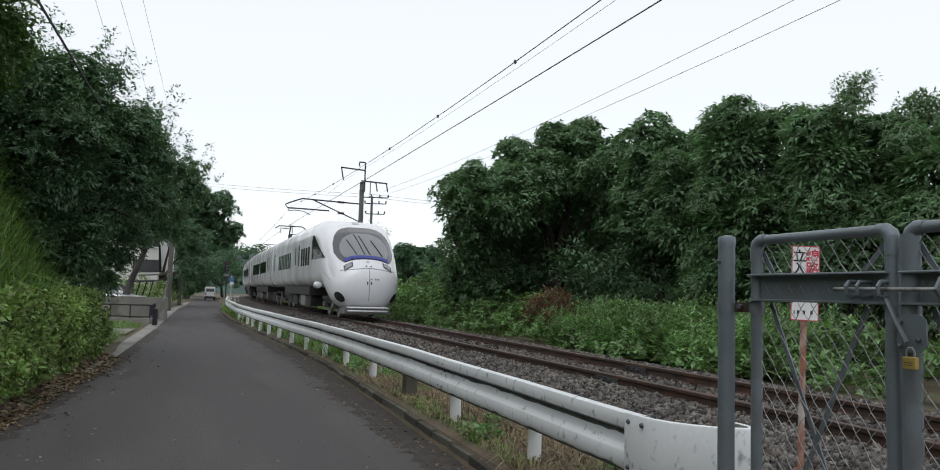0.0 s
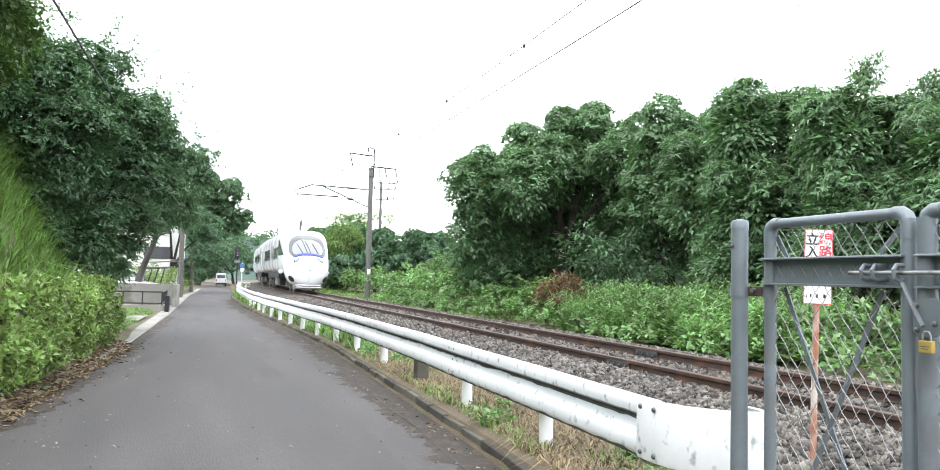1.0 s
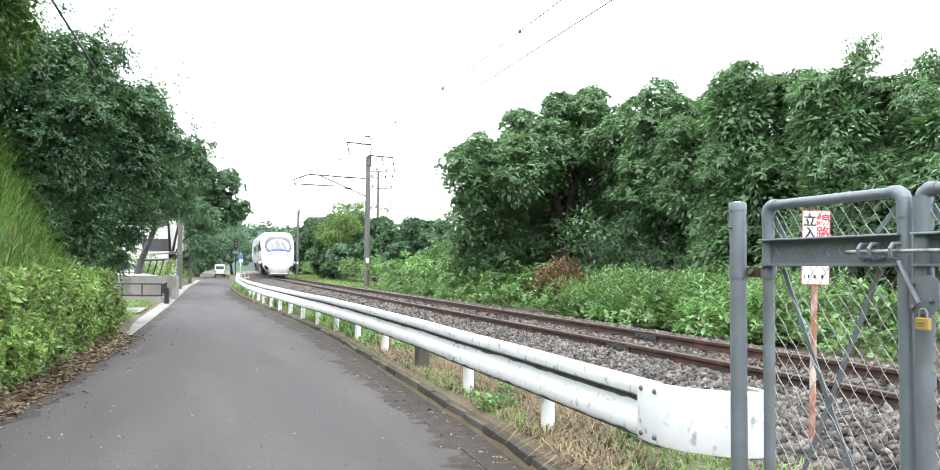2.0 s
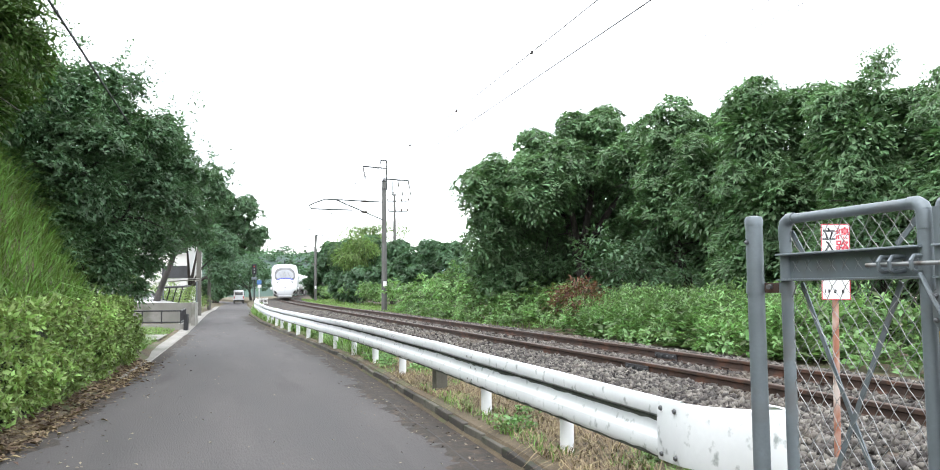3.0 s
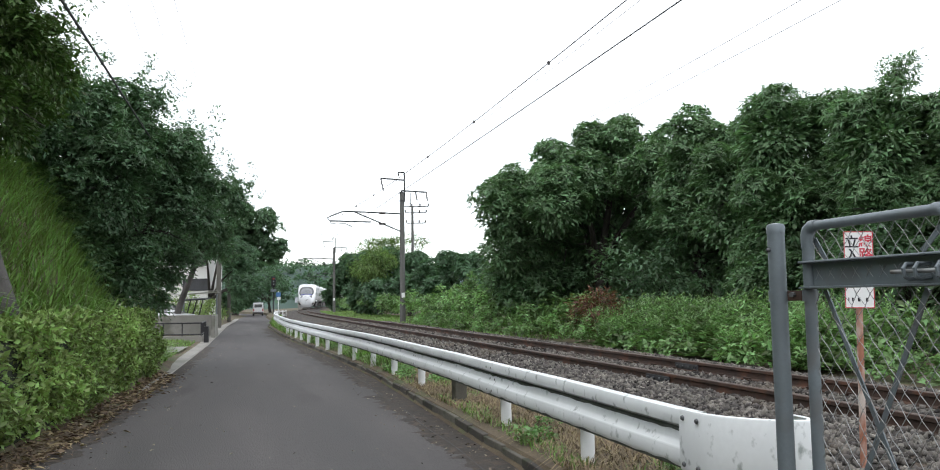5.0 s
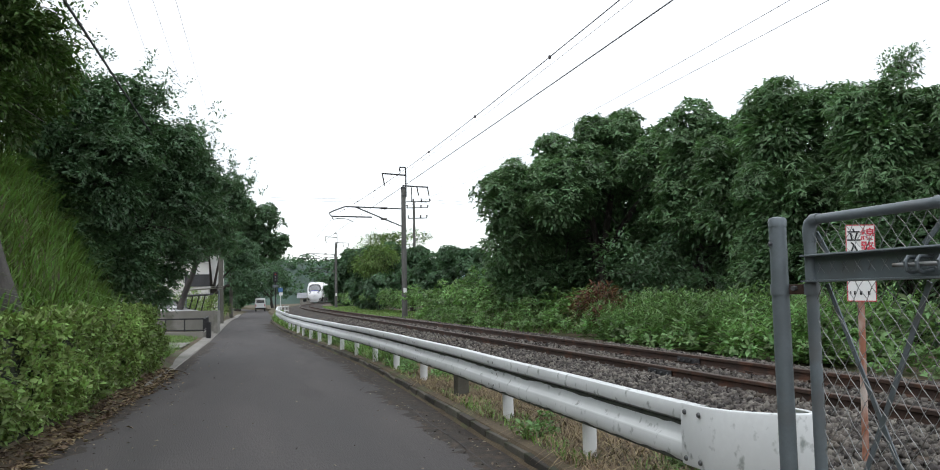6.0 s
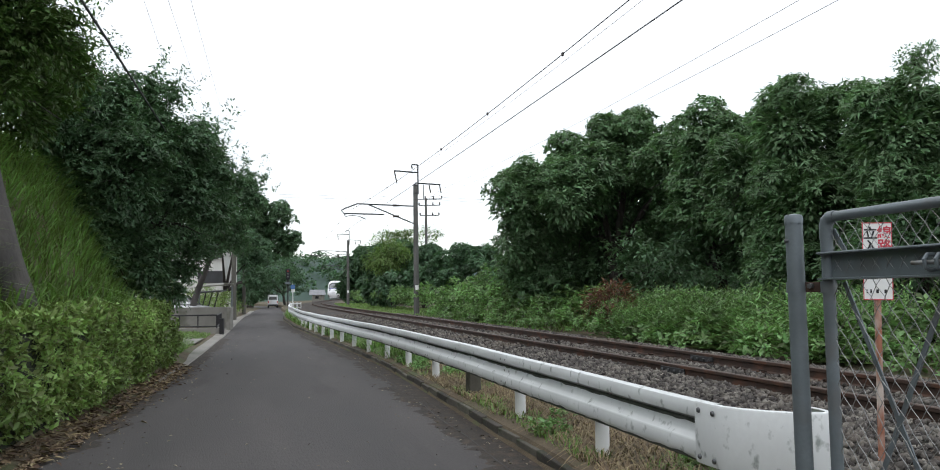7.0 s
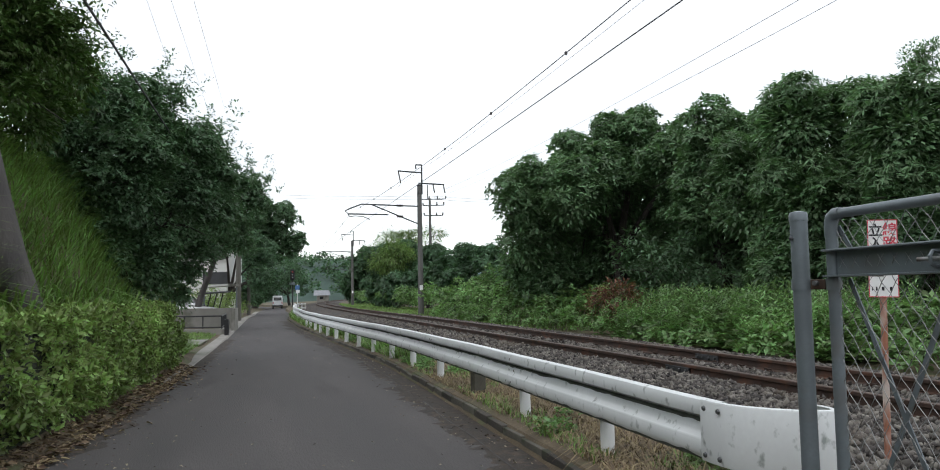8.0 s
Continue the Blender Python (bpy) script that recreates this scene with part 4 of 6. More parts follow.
# ---------------------------------------------------------------- trees, bank and hedge beside the road
def roadside():
    tree("dense_evergreen_tree", (-8.3, 17.6, 0.3), [(-8.0, 16.0, 5.3, 0.92), (-7.3, 17.0, 5.4, 0.98), (-6.8, 18.0, 4.9, 0.97), (-7.3, 16.2, 3.9, 1.25), (-8.0, 15.7, 3.9, 0.95), (-7.0, 18.0, 3.3, 1.11),
         (-7.2, 17.2, 2.3, 0.72), (-7.7, 16.2, 2.5, 0.86), (-6.9, 19.0, 2.4, 0.66), (-8.2, 15.2, 4.9, 0.81), (-8.5, 18, 3.6, 1.6), (-7.7, 15.8, 2.1, 0.65), (-7.4, 17.5, 1.7, 0.6), (-7.3, 18.8, 1.6, 0.6), (-6.35, 18.6, 4.3, 0.7), (-6.25, 19.0, 3.5, 0.6)], 90000, 0.105, L_LEFT,
         "dense rounded evergreen tree with small dark leaves on the bank", trunk_r=0.2, tuft=9, aspect=0.42, droop=0.3, ragged=0.12, spread=0.46, shoots=240)
    tree("leaning_tree", (-13.77, 38.0, 0.1), [(-10.9, 32.0, 6.0, 1.48), (-10.2, 33.0, 5.1, 1.27), (-9.5, 33.0, 5.9, 0.81), (-11.3, 34.0, 4.0, 1.05), (-10.2, 34.0, 3.9, 0.78), (-11.0, 31.0, 7.4, 1.07),
         (-9.3, 33.0, 5.3, 0.56), (-12.5, 36, 5.5, 1.6), (-13.5, 33, 4.6, 1.6)], 30000, 0.15, L_LEFT,
         "tree with a slanting trunk over the parking place", trunk_r=0.14, bark=M_BARKPALE, lean=(-12.5, 37.8, 3.6), tuft=9, aspect=0.42, ragged=0.12, shoots=110)
    tree("light_leaved_tree", (-4.98, 9.0, 0.5), [(-6.5, 11.0, 5.4, 0.68), (-6.2, 11.5, 5.3, 0.5), (-6.2, 12.0, 5.0, 0.4), (-6.7, 11.0, 4.5, 0.5), (-7.0, 10.5, 5.1, 0.73), (-7.0, 10.2, 4.2, 0.6), (-6.4, 11.0, 6.1, 0.68),
         (-7.4, 12.5, 4.6, 0.9), (-7.6, 13.5, 5.2, 0.8)], 21000, 0.10, L_FINE, "light-leaved tree with a thick leaning grey trunk", trunk_r=0.175, bark=M_BARKPALE, lean=(-6.25, 9.2, 4.8), tuft=7, aspect=0.45, droop=0.3, ragged=0.2, shoots=60, limbs=3)
    # hedge
    h = thing("hedge", W(13, -8.5, 0), "clipped leafy green hedge along the road", "hedge")
    pts, nor = [], []
    n = 64000
    s = RNG.uniform(4.5, 18.9, n)
    face = RNG.choice(3, n, p=(0.62, 0.34, 0.04))
    a = RNG.uniform(0, 1, n)
    for i in range(n):
        l = ROAD_L(s[i]) - 0.22
        bulge = 0.17 * noise.noise(Vector((s[i] * 1.1, a[i] * 2, 0))) + 0.11 * noise.noise(Vector((s[i] * 4, a[i] * 5, 7)))
        top = 1.22 + 0.08 * noise.noise(Vector((s[i] * 0.7, 0, 4))) - (0.10 if 9.9 < s[i] < 10.5 else 0)
        if face[i] == 0:
            zz = 0.12 + a[i] * (top - 0.12)
            u = l + 0.10 - 0.12 * (zz / 1.2) ** 2 + bulge
            if zz < 0.35:
                u -= 0.12 * RNG.uniform()
            nrm = (0.95, 0, 0.35)
        elif face[i] == 1:
            zz, u, nrm = top + bulge + 0.02, l - 0.02 - a[i] * 0.75, (0.1, 0, 1)
        else:
            s[i] = 18.9 + bulge
            zz, u, nrm = 0.15 + RNG.uniform() * 1.0, l - a[i] * 0.7, (0.2, 0.9, 0.3)
        if face[i] == 0:
            pit = noise.noise(Vector((s[i] * 4.2, zz * 4.6, 2))) + 0.5 * noise.noise(Vector((s[i] * 13, zz * 13, 5)))
            u -= 0.27 * max(0.0, min(1.0, -2.4 * pit)) + 0.25 * max(0.0, 0.4 - zz)
        if abs(s[i] - 10.3) < 0.16 and face[i] != 2:
            u -= 0.22
        p = W(s[i], u - abs(RNG.normal(0, 0.05)), zz + RNG.normal(0, 0.02))
        hh = track(s[i])[2]
        pts.append(p)
        nor.append((nrm[0] * math.cos(hh) - nrm[1] * math.sin(hh), nrm[0] * math.sin(hh) + nrm[1] * math.cos(hh), nrm[2]))
    pts, nor = np.array(pts), np.array(nor)
    along = unit(nor * 0.5 + RNG.normal(0, 0.8, pts.shape))
    ln = 0.07 * RNG.uniform(0.5, 1.5, n)
    v, f = leaf_arrays(pts, along, unit(nor + RNG.normal(0, 0.5, pts.shape)), ln, ln * 0.5)
    ob = new("leaves", arrays_mesh("leaves", v - np.array(base_of(h).translation), f, L_HEDGE))
    ob.parent = h
    # solid sheet for the inner twigs, coloured near-black to stand in for shade
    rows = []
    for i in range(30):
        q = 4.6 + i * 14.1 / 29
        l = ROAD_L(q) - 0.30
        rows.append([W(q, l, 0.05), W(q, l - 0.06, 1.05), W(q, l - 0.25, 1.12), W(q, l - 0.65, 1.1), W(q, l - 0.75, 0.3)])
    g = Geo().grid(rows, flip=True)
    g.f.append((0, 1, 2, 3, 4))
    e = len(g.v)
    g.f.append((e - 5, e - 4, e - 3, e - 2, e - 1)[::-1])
    part("twig_core", g, material("hedge_inner_shade", (0.02, 0.026, 0.012), rough=1, vary=0.5, scale=8, fine=60, bump=0.8, dist=0.03), h, "near-black sheet for the hedge's twigs and inner shade", placed=True)


def blades(name, bases, height, width, lean, mat, label, category, bend=0.35):
    """Upright bent blades, three triangles each."""
    n = len(bases)
    ang = RNG.uniform(0, 2 * np.pi, n)
    out = np.stack([np.cos(ang), np.sin(ang), np.zeros(n)], 1)
    side = np.stack([-np.sin(ang), np.cos(ang), np.zeros(n)], 1)
    hh = (height * RNG.uniform(0.45, 1.25, n))[:, None]
    ww = (width * RNG.uniform(0.7, 1.3, n))[:, None]
    le = (lean * RNG.uniform(0.2, 1.3, n))[:, None]
    mid = bases + np.array([0, 0, 1.0]) * hh * 0.6 + out * hh * le * 0.4
    tip = bases + np.array([0, 0, 1.0]) * hh * (1 - bend * le) + out * hh * le * 1.1
    v = np.stack([bases - side * ww, bases + side * ww, mid + side * ww * 0.8, mid - side * ww * 0.8, tip], 1).reshape(-1, 3)
    i = np.arange(n)[:, None] * 5
    f = np.concatenate([i + np.array([[0, 1, 2]]), i + np.array([[0, 2, 3]]), i + np.array([[3, 2, 4]])], 1).reshape(-1, 3)
    return tagged(new(name, arrays_mesh(name, v, f, mat)), label, category, kind="stuff")


def patchy(s, u, scale=0.8, seed=0.0):
    return noise.noise(Vector((s * scale, u * scale, seed)))


def grasses():
    # long grass on the bank
    b = []
    while len(b) < 26000:
        s, d = RNG.uniform(2, 23.5), RNG.uniform(0.55, 3.6)
        u = ROAD_L(s) - d
        b.append(W(s, u, ground_z(s, u) - 0.03))
    blades("bank_grass", np.array(b), 0.5, 0.011, 1.5, L_GRASS, "long bright green grass on the steep bank", "grass")
    b = []
    while len(b) < 1500:
        s, d = RNG.uniform(8.5, 18), RNG.uniform(0.75, 1.5)
        u = ROAD_L(s) - d
        if patchy(s, u, 1.4, 5) > 0.0:
            b.append(W(s, u, 0.85 + RNG.uniform(0, 0.3)))
    blades("tufted_grass", np.array(b), 0.75, 0.014, 1.2, L_GRASS, "arching grass tufts growing out behind the hedge", "grass", bend=0.45)
    # green tufts and straw on the verge
    g, dry = [], []
    while len(g) < 16000:
        s = RNG.uniform(3, 60)
        u = RNG.uniform(ROAD_R(s) + 0.16, -2.35)
        if patchy(s, u, 0.9, 3) > 0.05 or (u < ROAD_R(s) + 0.5 and s > 18):
            g.append(W(s, u, ground_z(s, u) - 0.02))
    while len(dry) < 26000:
        s = RNG.uniform(3, 14) if len(dry) % 2 else RNG.uniform(3, 40)
        u = RNG.uniform(ROAD_R(s) + 0.16, -2.2)
        if patchy(s, u, 0.9, 3) < 0.25:
            dry.append(W(s, u, ground_z(s, u) - 0.01))
    blades("verge_grass", np.array(g), 0.13, 0.006, 1.0, L_GRASS, "low green weeds and grass on the verge", "grass")
    blades("verge_straw", np.array(dry), 0.11, 0.0045, 2.4, L_DRY, "dry cut straw lying on the verge", "straw", bend=0.42)
    # broad-leaved weeds in patches on the verge
    pts = []
    while len(pts) < 7000:
        s = RNG.uniform(4, 30)
        u = RNG.uniform(ROAD_R(s) + 0.16, -2.5)
        if patchy(s, u, 1.1, 12) > 0.22:
            pts.append(W(s, u, ground_z(s, u) + RNG.uniform(0.0, 0.12)))
    pts = np.array(pts)
    n = len(pts)
    al = unit(RNG.normal(size=(n, 3)) * np.array([1, 1, 0.4]) + np.array([0, 0, 0.25]))
    ln = 0.06 * RNG.uniform(0.5, 1.4, n)
    v, f = leaf_arrays(pts, al, unit(np.array([0, 0, 1.0]) + RNG.normal(0, 0.35, (n, 3))), ln, ln * 0.55)
    tagged(new("verge_weeds", arrays_mesh("verge_weeds", v, f, L_WEED)), "low broad-leaved green weeds on the verge", "weeds", kind="stuff")
    tall = []
    while len(tall) < 9000:
        s = RNG.uniform(16, 74)
        u = ROAD_R(s) + RNG.uniform(0.17, 0.75)
        if patchy(s, u, 0.7, 5) > -0.05:
            tall.append(W(s, u, ground_z(s, u) - 0.02))
    blades("roadside_tufts", np.array(tall), 0.33, 0.012, 1.0, L_GRASS, "taller green grass tufts along the guard rail", "grass", bend=0.45)
    # short grass beside the far shoulder and round the mast
    w = []
    while len(w) < 21000:
        s = RNG.uniform(25, 112)
        u = RNG.uniform(2.3, 8)
        w.append(W(s, u, ground_z(s, u) - 0.03))
    blades("shoulder_grass", np.array(w), 0.2, 0.012, 0.9, L_GRASS, "short green grass beside the ballast", "grass")
    k = []
    while len(k) < 5000:
        s = RNG.uniform(20.5, 34)
        u = ROAD_L(s) - RNG.uniform(0.55, 2.6)
        if patchy(s, u, 0.6, 9) > -0.1:
            k.append(W(s, u, ground_z(s, u) - 0.02))
    blades("roadside_grass", np.array(k), 0.14, 0.008, 0.9, L_GRASS, "mown grass by the driveway", "grass")
    # fallen leaves below the hedge
    n = 5200
    pts = []
    while len(pts) < n:
        s = RNG.uniform(5, 19)
        u = ROAD_L(s) + 0.10 - abs(RNG.normal(0, 0.25)) + max(0.0, RNG.normal(-0.2, 0.2))
        pts.append(W(s, u, ground_z(s, min(u, ROAD_L(s) - 0.05)) + (0.055 if u > ROAD_L(s) - 0.22 else 0.02) + 0.012))
    pts = np.array(pts)
    al = unit(RNG.normal(size=(n, 3)) * np.array([1, 1, 0.12]))
    ln = 0.07 * RNG.uniform(0.4, 1.6, n)
    v, f = leaf_arrays(pts, al, unit(np.array([0, 0, 1.0]) + RNG.normal(0, 0.3, (n, 3))), ln, ln * RNG.uniform(0.15, 0.6, n))
    tagged(new("leaf_litter", arrays_mesh("leaf_litter", v, f, L_LITTER)), "brown fallen leaves and clippings along the road edge", "leaf litter", kind="stuff")


def weeds():
    """Tall leafy weeds between the ballast and the trees."""
    at, al, no, le = [], [], [], []

    def plant(s, u, h, leaf, n):
        z0 = ground_z(s, u)
        p = np.array(W(s, u, z0))
        tilt = RNG.normal(0, 0.12, 2)
        for k in range(n):
            f = (k + RNG.uniform()) / n
            ang = RNG.uniform(0, 2 * np.pi)
            q = p + np.array([tilt[0] * f * h, tilt[1] * f * h, 0.05 + f * h])
            d = np.array([math.cos(ang), math.sin(ang), 0.5 - 0.6 * (1 - f)])
            at.append(q)
            al.append(d)
            no.append((0, 0, 1))
            le.append(leaf * RNG.uniform(0.6, 1.3) * (1.2 - 0.6 * f))
    def mounds(count, s0, s1, u0, u1, tall, r):
        out = []
        for _ in range(count):
            s, u = RNG.uniform(s0, s1), RNG.uniform(u0, u1)
            h = tall * min(1.0, 0.4 + (u - 2.7) * 0.6) * max(0.4, RNG.uniform(0.8, 1.05) + 0.5 * patchy(s, u, 0.5, 2))
            q = min(r * RNG.uniform(0.7, 1.25), h * 0.7)
            out.append((*W(s, u, ground_z(s, u) + h - q), q))
            if h > 2 * q:
                out.append((*W(s, u, ground_z(s, u) + 0.5 * h), q * 1.1))
        return out
    # broad-leaved mounds near the mast, lower ones between, low cover along the ballast
    broad = mounds(95, 30, 46.3, 3.2, 6.8, 1.95, 0.55) + mounds(36, 23.6, 31, 3.5, 6.5, 1.2, 0.42) + mounds(30, 5, 13.5, 3.6, 6.5, 1.0, 0.4) + mounds(60, 48, 64, 4.8, 9, 1.7, 0.6) + mounds(90, 62, 108, 4.6, 10, 1.6, 0.75)
    tagged(tufted("broad_weeds", broad, 64000, 0.18, L_WEED, None, 8, aspect=0.5, droop=0.15, subs=6, spread=0.55),
           "mounds of broad-leaved bright green weeds along the track", "weeds", kind="stuff")
    cover = mounds(210, 10, 44, 2.7, 3.7, 0.75, 0.28)
    tagged(tufted("low_weeds", cover, 17000, 0.13, L_WEED, None, 7, aspect=0.5, droop=0.1, subs=4, spread=0.6),
           "low broad-leaved green weeds along the ballast", "weeds", kind="stuff")
    # slender upright weeds in bunches, with narrow leaves
    for _ in range(230):
        s, u = RNG.uniform(12.6, 21.8), RNG.uniform(3.1, 5.6)
        h = 1.22 * min(1.0, 0.45 + (u - 2.8) * 0.6) * max(0.5, RNG.uniform(0.85, 1.05) + 0.55 * patchy(s, u, 0.55, 8))
        for _ in range(5):
            plant(s + RNG.normal(0, 0.13), u + RNG.normal(0, 0.13), h * RNG.uniform(0.85, 1.08), 0.19, 30)
    at, al, no, le = map(np.array, (at, al, no, le))
    v, f = leaf_arrays(at, unit(al + np.array([0, 0, 0.3]) + RNG.normal(0, 0.2, al.shape)), unit(no + RNG.normal(0, 0.3, al.shape)), le, le * 0.27)
    tagged(new("tall_weeds", arrays_mesh("tall_weeds", v, f, L_WEED)), "tall slender bright green weeds along the track", "weeds", kind="stuff")
    # the one reddish withered bush
    c = W(22.6, 4.0, 0)
    t = thing("withered_bush", c, "reddish-brown withered bush among the weeds", "bush")
    foliage("leaves", [(c.x, c.y, 1.0, 0.6), (c.x + 0.5, c.y - 0.2, 0.75, 0.5)], 2600, 0.14, L_RED, t, clump=0.3, aspect=0.3)
    g = Geo()
    for k in range(9):
        a = k * 0.7
        g.tube([(0, 0, 0), (0.15 * math.cos(a), 0.15 * math.sin(a), 0.4), (0.4 * math.cos(a), 0.4 * math.sin(a), 0.95)], [0.015, 0.01, 0.005], 5)
    part("stems", g, M_BARK, t)


woods()
understory()
roadside()
grasses()
weeds()


# ---------------------------------------------------------------- gate, its post and the warning sign
GATE_S = (4.53, 3.79)
GATE_U = -3.63


def gp(f, z, off=0.0):
    """A point of the gate's leaf: f from the hinge stile to the lock stile."""
    return W(GATE_S[0] + (GATE_S[1] - GATE_S[0]) * f, GATE_U + off, z)


def lattice(leaf, f0, f1, z0, z1):
    """Woven diamond wire, each wire bent to and fro."""
    g = Geo()
    pitch, rise = 0.036, 0.047
    width = abs(GATE_S[1] - GATE_S[0])
    n = int((f1 - f0) * width / pitch)
    for i in range(n + 1):
        c = f0 + (i + 0.5) * pitch / width
        pts, k, z = [], 0, z1
        while z > z0:
            f = c + (0.52 if (k + i) % 2 == 0 else -0.52) * pitch / width
            if f0 - 0.01 < f < f1 + 0.01:
                pts.append(gp(f, z, 0.004 * (1 if k % 2 else -1)))
            k += 1
            z -= rise
        if len(pts) > 2:
            g.tube(pts, 0.0018, 5, cap=False)
    part("wire_mesh", g, M_WIRE, leaf, "galvanised diamond wire mesh", placed=True)


def gate():
    # the separate end post
    c = W(4.655, -3.70, 0)
    p = thing("fence_post", c, "grey galvanised steel tube post with a flat cap", "fence post")
    part("tube", Geo().lathe([(0.0383, -0.3), (0.0383, 1.745), (0.0383, 1.75)], 24), M_GALV, p, smooth=True)
    part("cap", Geo().lathe([(0.0405, 1.738), (0.0410, 1.765), (0.036, 1.778), (0.01, 1.784)], 24), M_GALV, p, smooth=True)
    part("bolt", Geo().lathe([(0.009, 0), (0.009, 0.012), (0.005, 0.016)], 8, pose(-0.036, -0.01, 1.66, 0, -90, 15)), M_BOLT, p)
    hinge = part("hinge_clamp", Geo().lathe([(0.0435, 1.425), (0.0435, 1.475)], 20), M_GALV, p, smooth=True)
    inv = base_of(p).inverted()
    a, b = inv @ gp(0, 1.45), Vector((0, 0, 1.45))
    d = (a - b)
    ang = math.degrees(math.atan2(d.y, d.x))
    lug = Geo().box((0, 0, 0), (d.length + 0.02, 0.012, 0.045), chamfer=0.003)
    lg = part("lug", lug, M_RAIL, hinge, "rusty hinge lug")
    lg.matrix_basis = pose(*(a * 0.5 + b * 0.5), 0, 0, ang)
    part("bolt", Geo().lathe([(0.011, -0.03), (0.011, 0.03)], 8, pose(d.x * 0.45, d.y * 0.45 - 0.01, 1.455, 90, 0, ang)), M_BOLT, hinge)

    def leaf(shift, n_f, label, lock):
        L = thing("gate_leaf", gp(shift + 0.5, 0.1), label, "gate", group="leaves of the double gate")
        x = shift
        for f, top in ((x, 1.735), (x + n_f, 1.735)):
            part("stile", Geo().tube([gp(f, 0.12), gp(f, top)], 0.034 if lock and f == x else 0.0265, 18), M_GALV, L, placed=True, smooth=True)
        part("top_rail", Geo().tube([gp(x + 0.07 * n_f, 1.757), gp(x + 0.93 * n_f, 1.757)], 0.0215, 16), M_GALV, L, placed=True, smooth=True)
        for f, s in ((x, 1), (x + n_f, -1)):
            pts = [gp(f, 1.66), gp(f, 1.72), gp(f + s * 0.012, 1.742), gp(f + s * 0.04, 1.757), gp(f + s * 0.085, 1.759)]
            part("elbow", Geo().tube(pts, [0.029, 0.029, 0.029, 0.027, 0.0245], 16), M_GALV, L, "cast elbow at the frame's corner", placed=True, smooth=True)
        part("bottom_rail", Geo().tube([gp(x, 0.16), gp(x + n_f, 0.16)], 0.0243, 12), M_GALV, L, placed=True, smooth=True)
        # middle channel, open to the road
        sec = [(-0.034, 1.602), (-0.036, 1.598), (-0.036, 1.594), (0.010, 1.592), (0.012, 1.49), (-0.036, 1.488), (-0.036, 1.482), (0.020, 1.480), (0.022, 1.602)]
        rows = [[gp(f, z, o - 0.012) for o, z in sec] for f in (x - 0.02, x + n_f + 0.01)]
        g = Geo().grid(rows, wrap=True)
        g.f.append(tuple(range(9)))
        g.f.append(tuple(range(9, 18))[::-1])
        part("channel", g, M_GALV, L, "grey steel channel across the leaf", placed=True)
        lattice(L, x + 0.035, x + n_f - 0.035, 0.17, 1.735)
        for fa, za, fb, zb in ((0.10, 1.47, 0.92, 0.19), (0.82, 1.47, 0.06, 0.30), (0.80, 1.61, 0.97, 1.73), (0.03, 1.70, 0.12, 1.60)):
            a, b = gp(x + fa * n_f, za, 0.02), gp(x + fb * n_f, zb, 0.02)
            w = (b - a).normalized().cross(Vector((math.cos(0.26), math.sin(0.26), 0))) * 0.011
            o = Vector((math.cos(0.26), math.sin(0.26), 0)) * 0.003
            g = Geo().add([a - w - o, a + w - o, b + w - o, b - w - o, a - w + o, a + w + o, b + w + o, b - w + o],
                          [(0, 1, 2, 3), (7, 6, 5, 4), (0, 4, 5, 1), (1, 5, 6, 2), (2, 6, 7, 3), (3, 7, 4, 0)])
            part("brace", g, M_GALV, L, "flat steel brace", placed=True)
        return L
    left = leaf(0.0, 1.0, "grey steel tube gate leaf with wire mesh and crossed braces", False)
    right = leaf(1.105, 1.0, "grey steel tube gate leaf carrying the lock plate", True)
    g = Geo()
    part("strap", Geo().tube([gp(0, 1.425), gp(0, 1.475)], 0.034, 16), M_GALV, left, placed=True, smooth=True)
    # sliding bolt with its staples
    part("sliding_bolt", Geo().tube([gp(0.70, 1.535, -0.055), gp(1.36, 1.535, -0.055), gp(1.385, 1.532, -0.06), gp(1.395, 1.50, -0.07), gp(1.39, 1.475, -0.075)], 0.0085, 10), M_WIRE, left,
         "pale steel sliding bolt", placed=True, smooth=True)
    for f in (0.80, 0.87, 1.0):
        pts = [gp(f, 1.512, 0.0), gp(f, 1.505, -0.05), gp(f, 1.515, -0.07), gp(f, 1.545, -0.074), gp(f, 1.563, -0.06), gp(f, 1.563, 0.0)]
        part("staple", Geo().tube(pts, 0.0075, 8), M_GALV, left, placed=True, smooth=True)
    pts = [gp(1.33, 1.505, -0.01), gp(1.33, 1.50, -0.055), gp(1.33, 1.535, -0.08), gp(1.33, 1.57, -0.06), gp(1.33, 1.57, 0.0)]
    part("staple", Geo().tube(pts, 0.0085, 8), M_GALV, right, placed=True, smooth=True)
    # lock plate, hasp and padlock
    a, b = gp(1.08, 1.0, -0.045), gp(1.24, 1.0, -0.045)
    outline = [(1.075, 1.43), (1.10, 1.445), (1.20, 1.45), (1.235, 1.43), (1.24, 1.34), (1.20, 1.315), (1.10, 1.31), (1.075, 1.33)]
    g = Geo()
    n = len(outline)
    front, back = [gp(f, z, -0.046) for f, z in outline], [gp(f, z, -0.040) for f, z in outline]
    g.add(front + back, [tuple(range(n))[::-1], tuple(range(n, 2 * n))] + [(i, (i + 1) % n, n + (i + 1) % n, n + i) for i in range(n)])
    plate = part("lock_plate", g, M_GALV, right, placed=True)
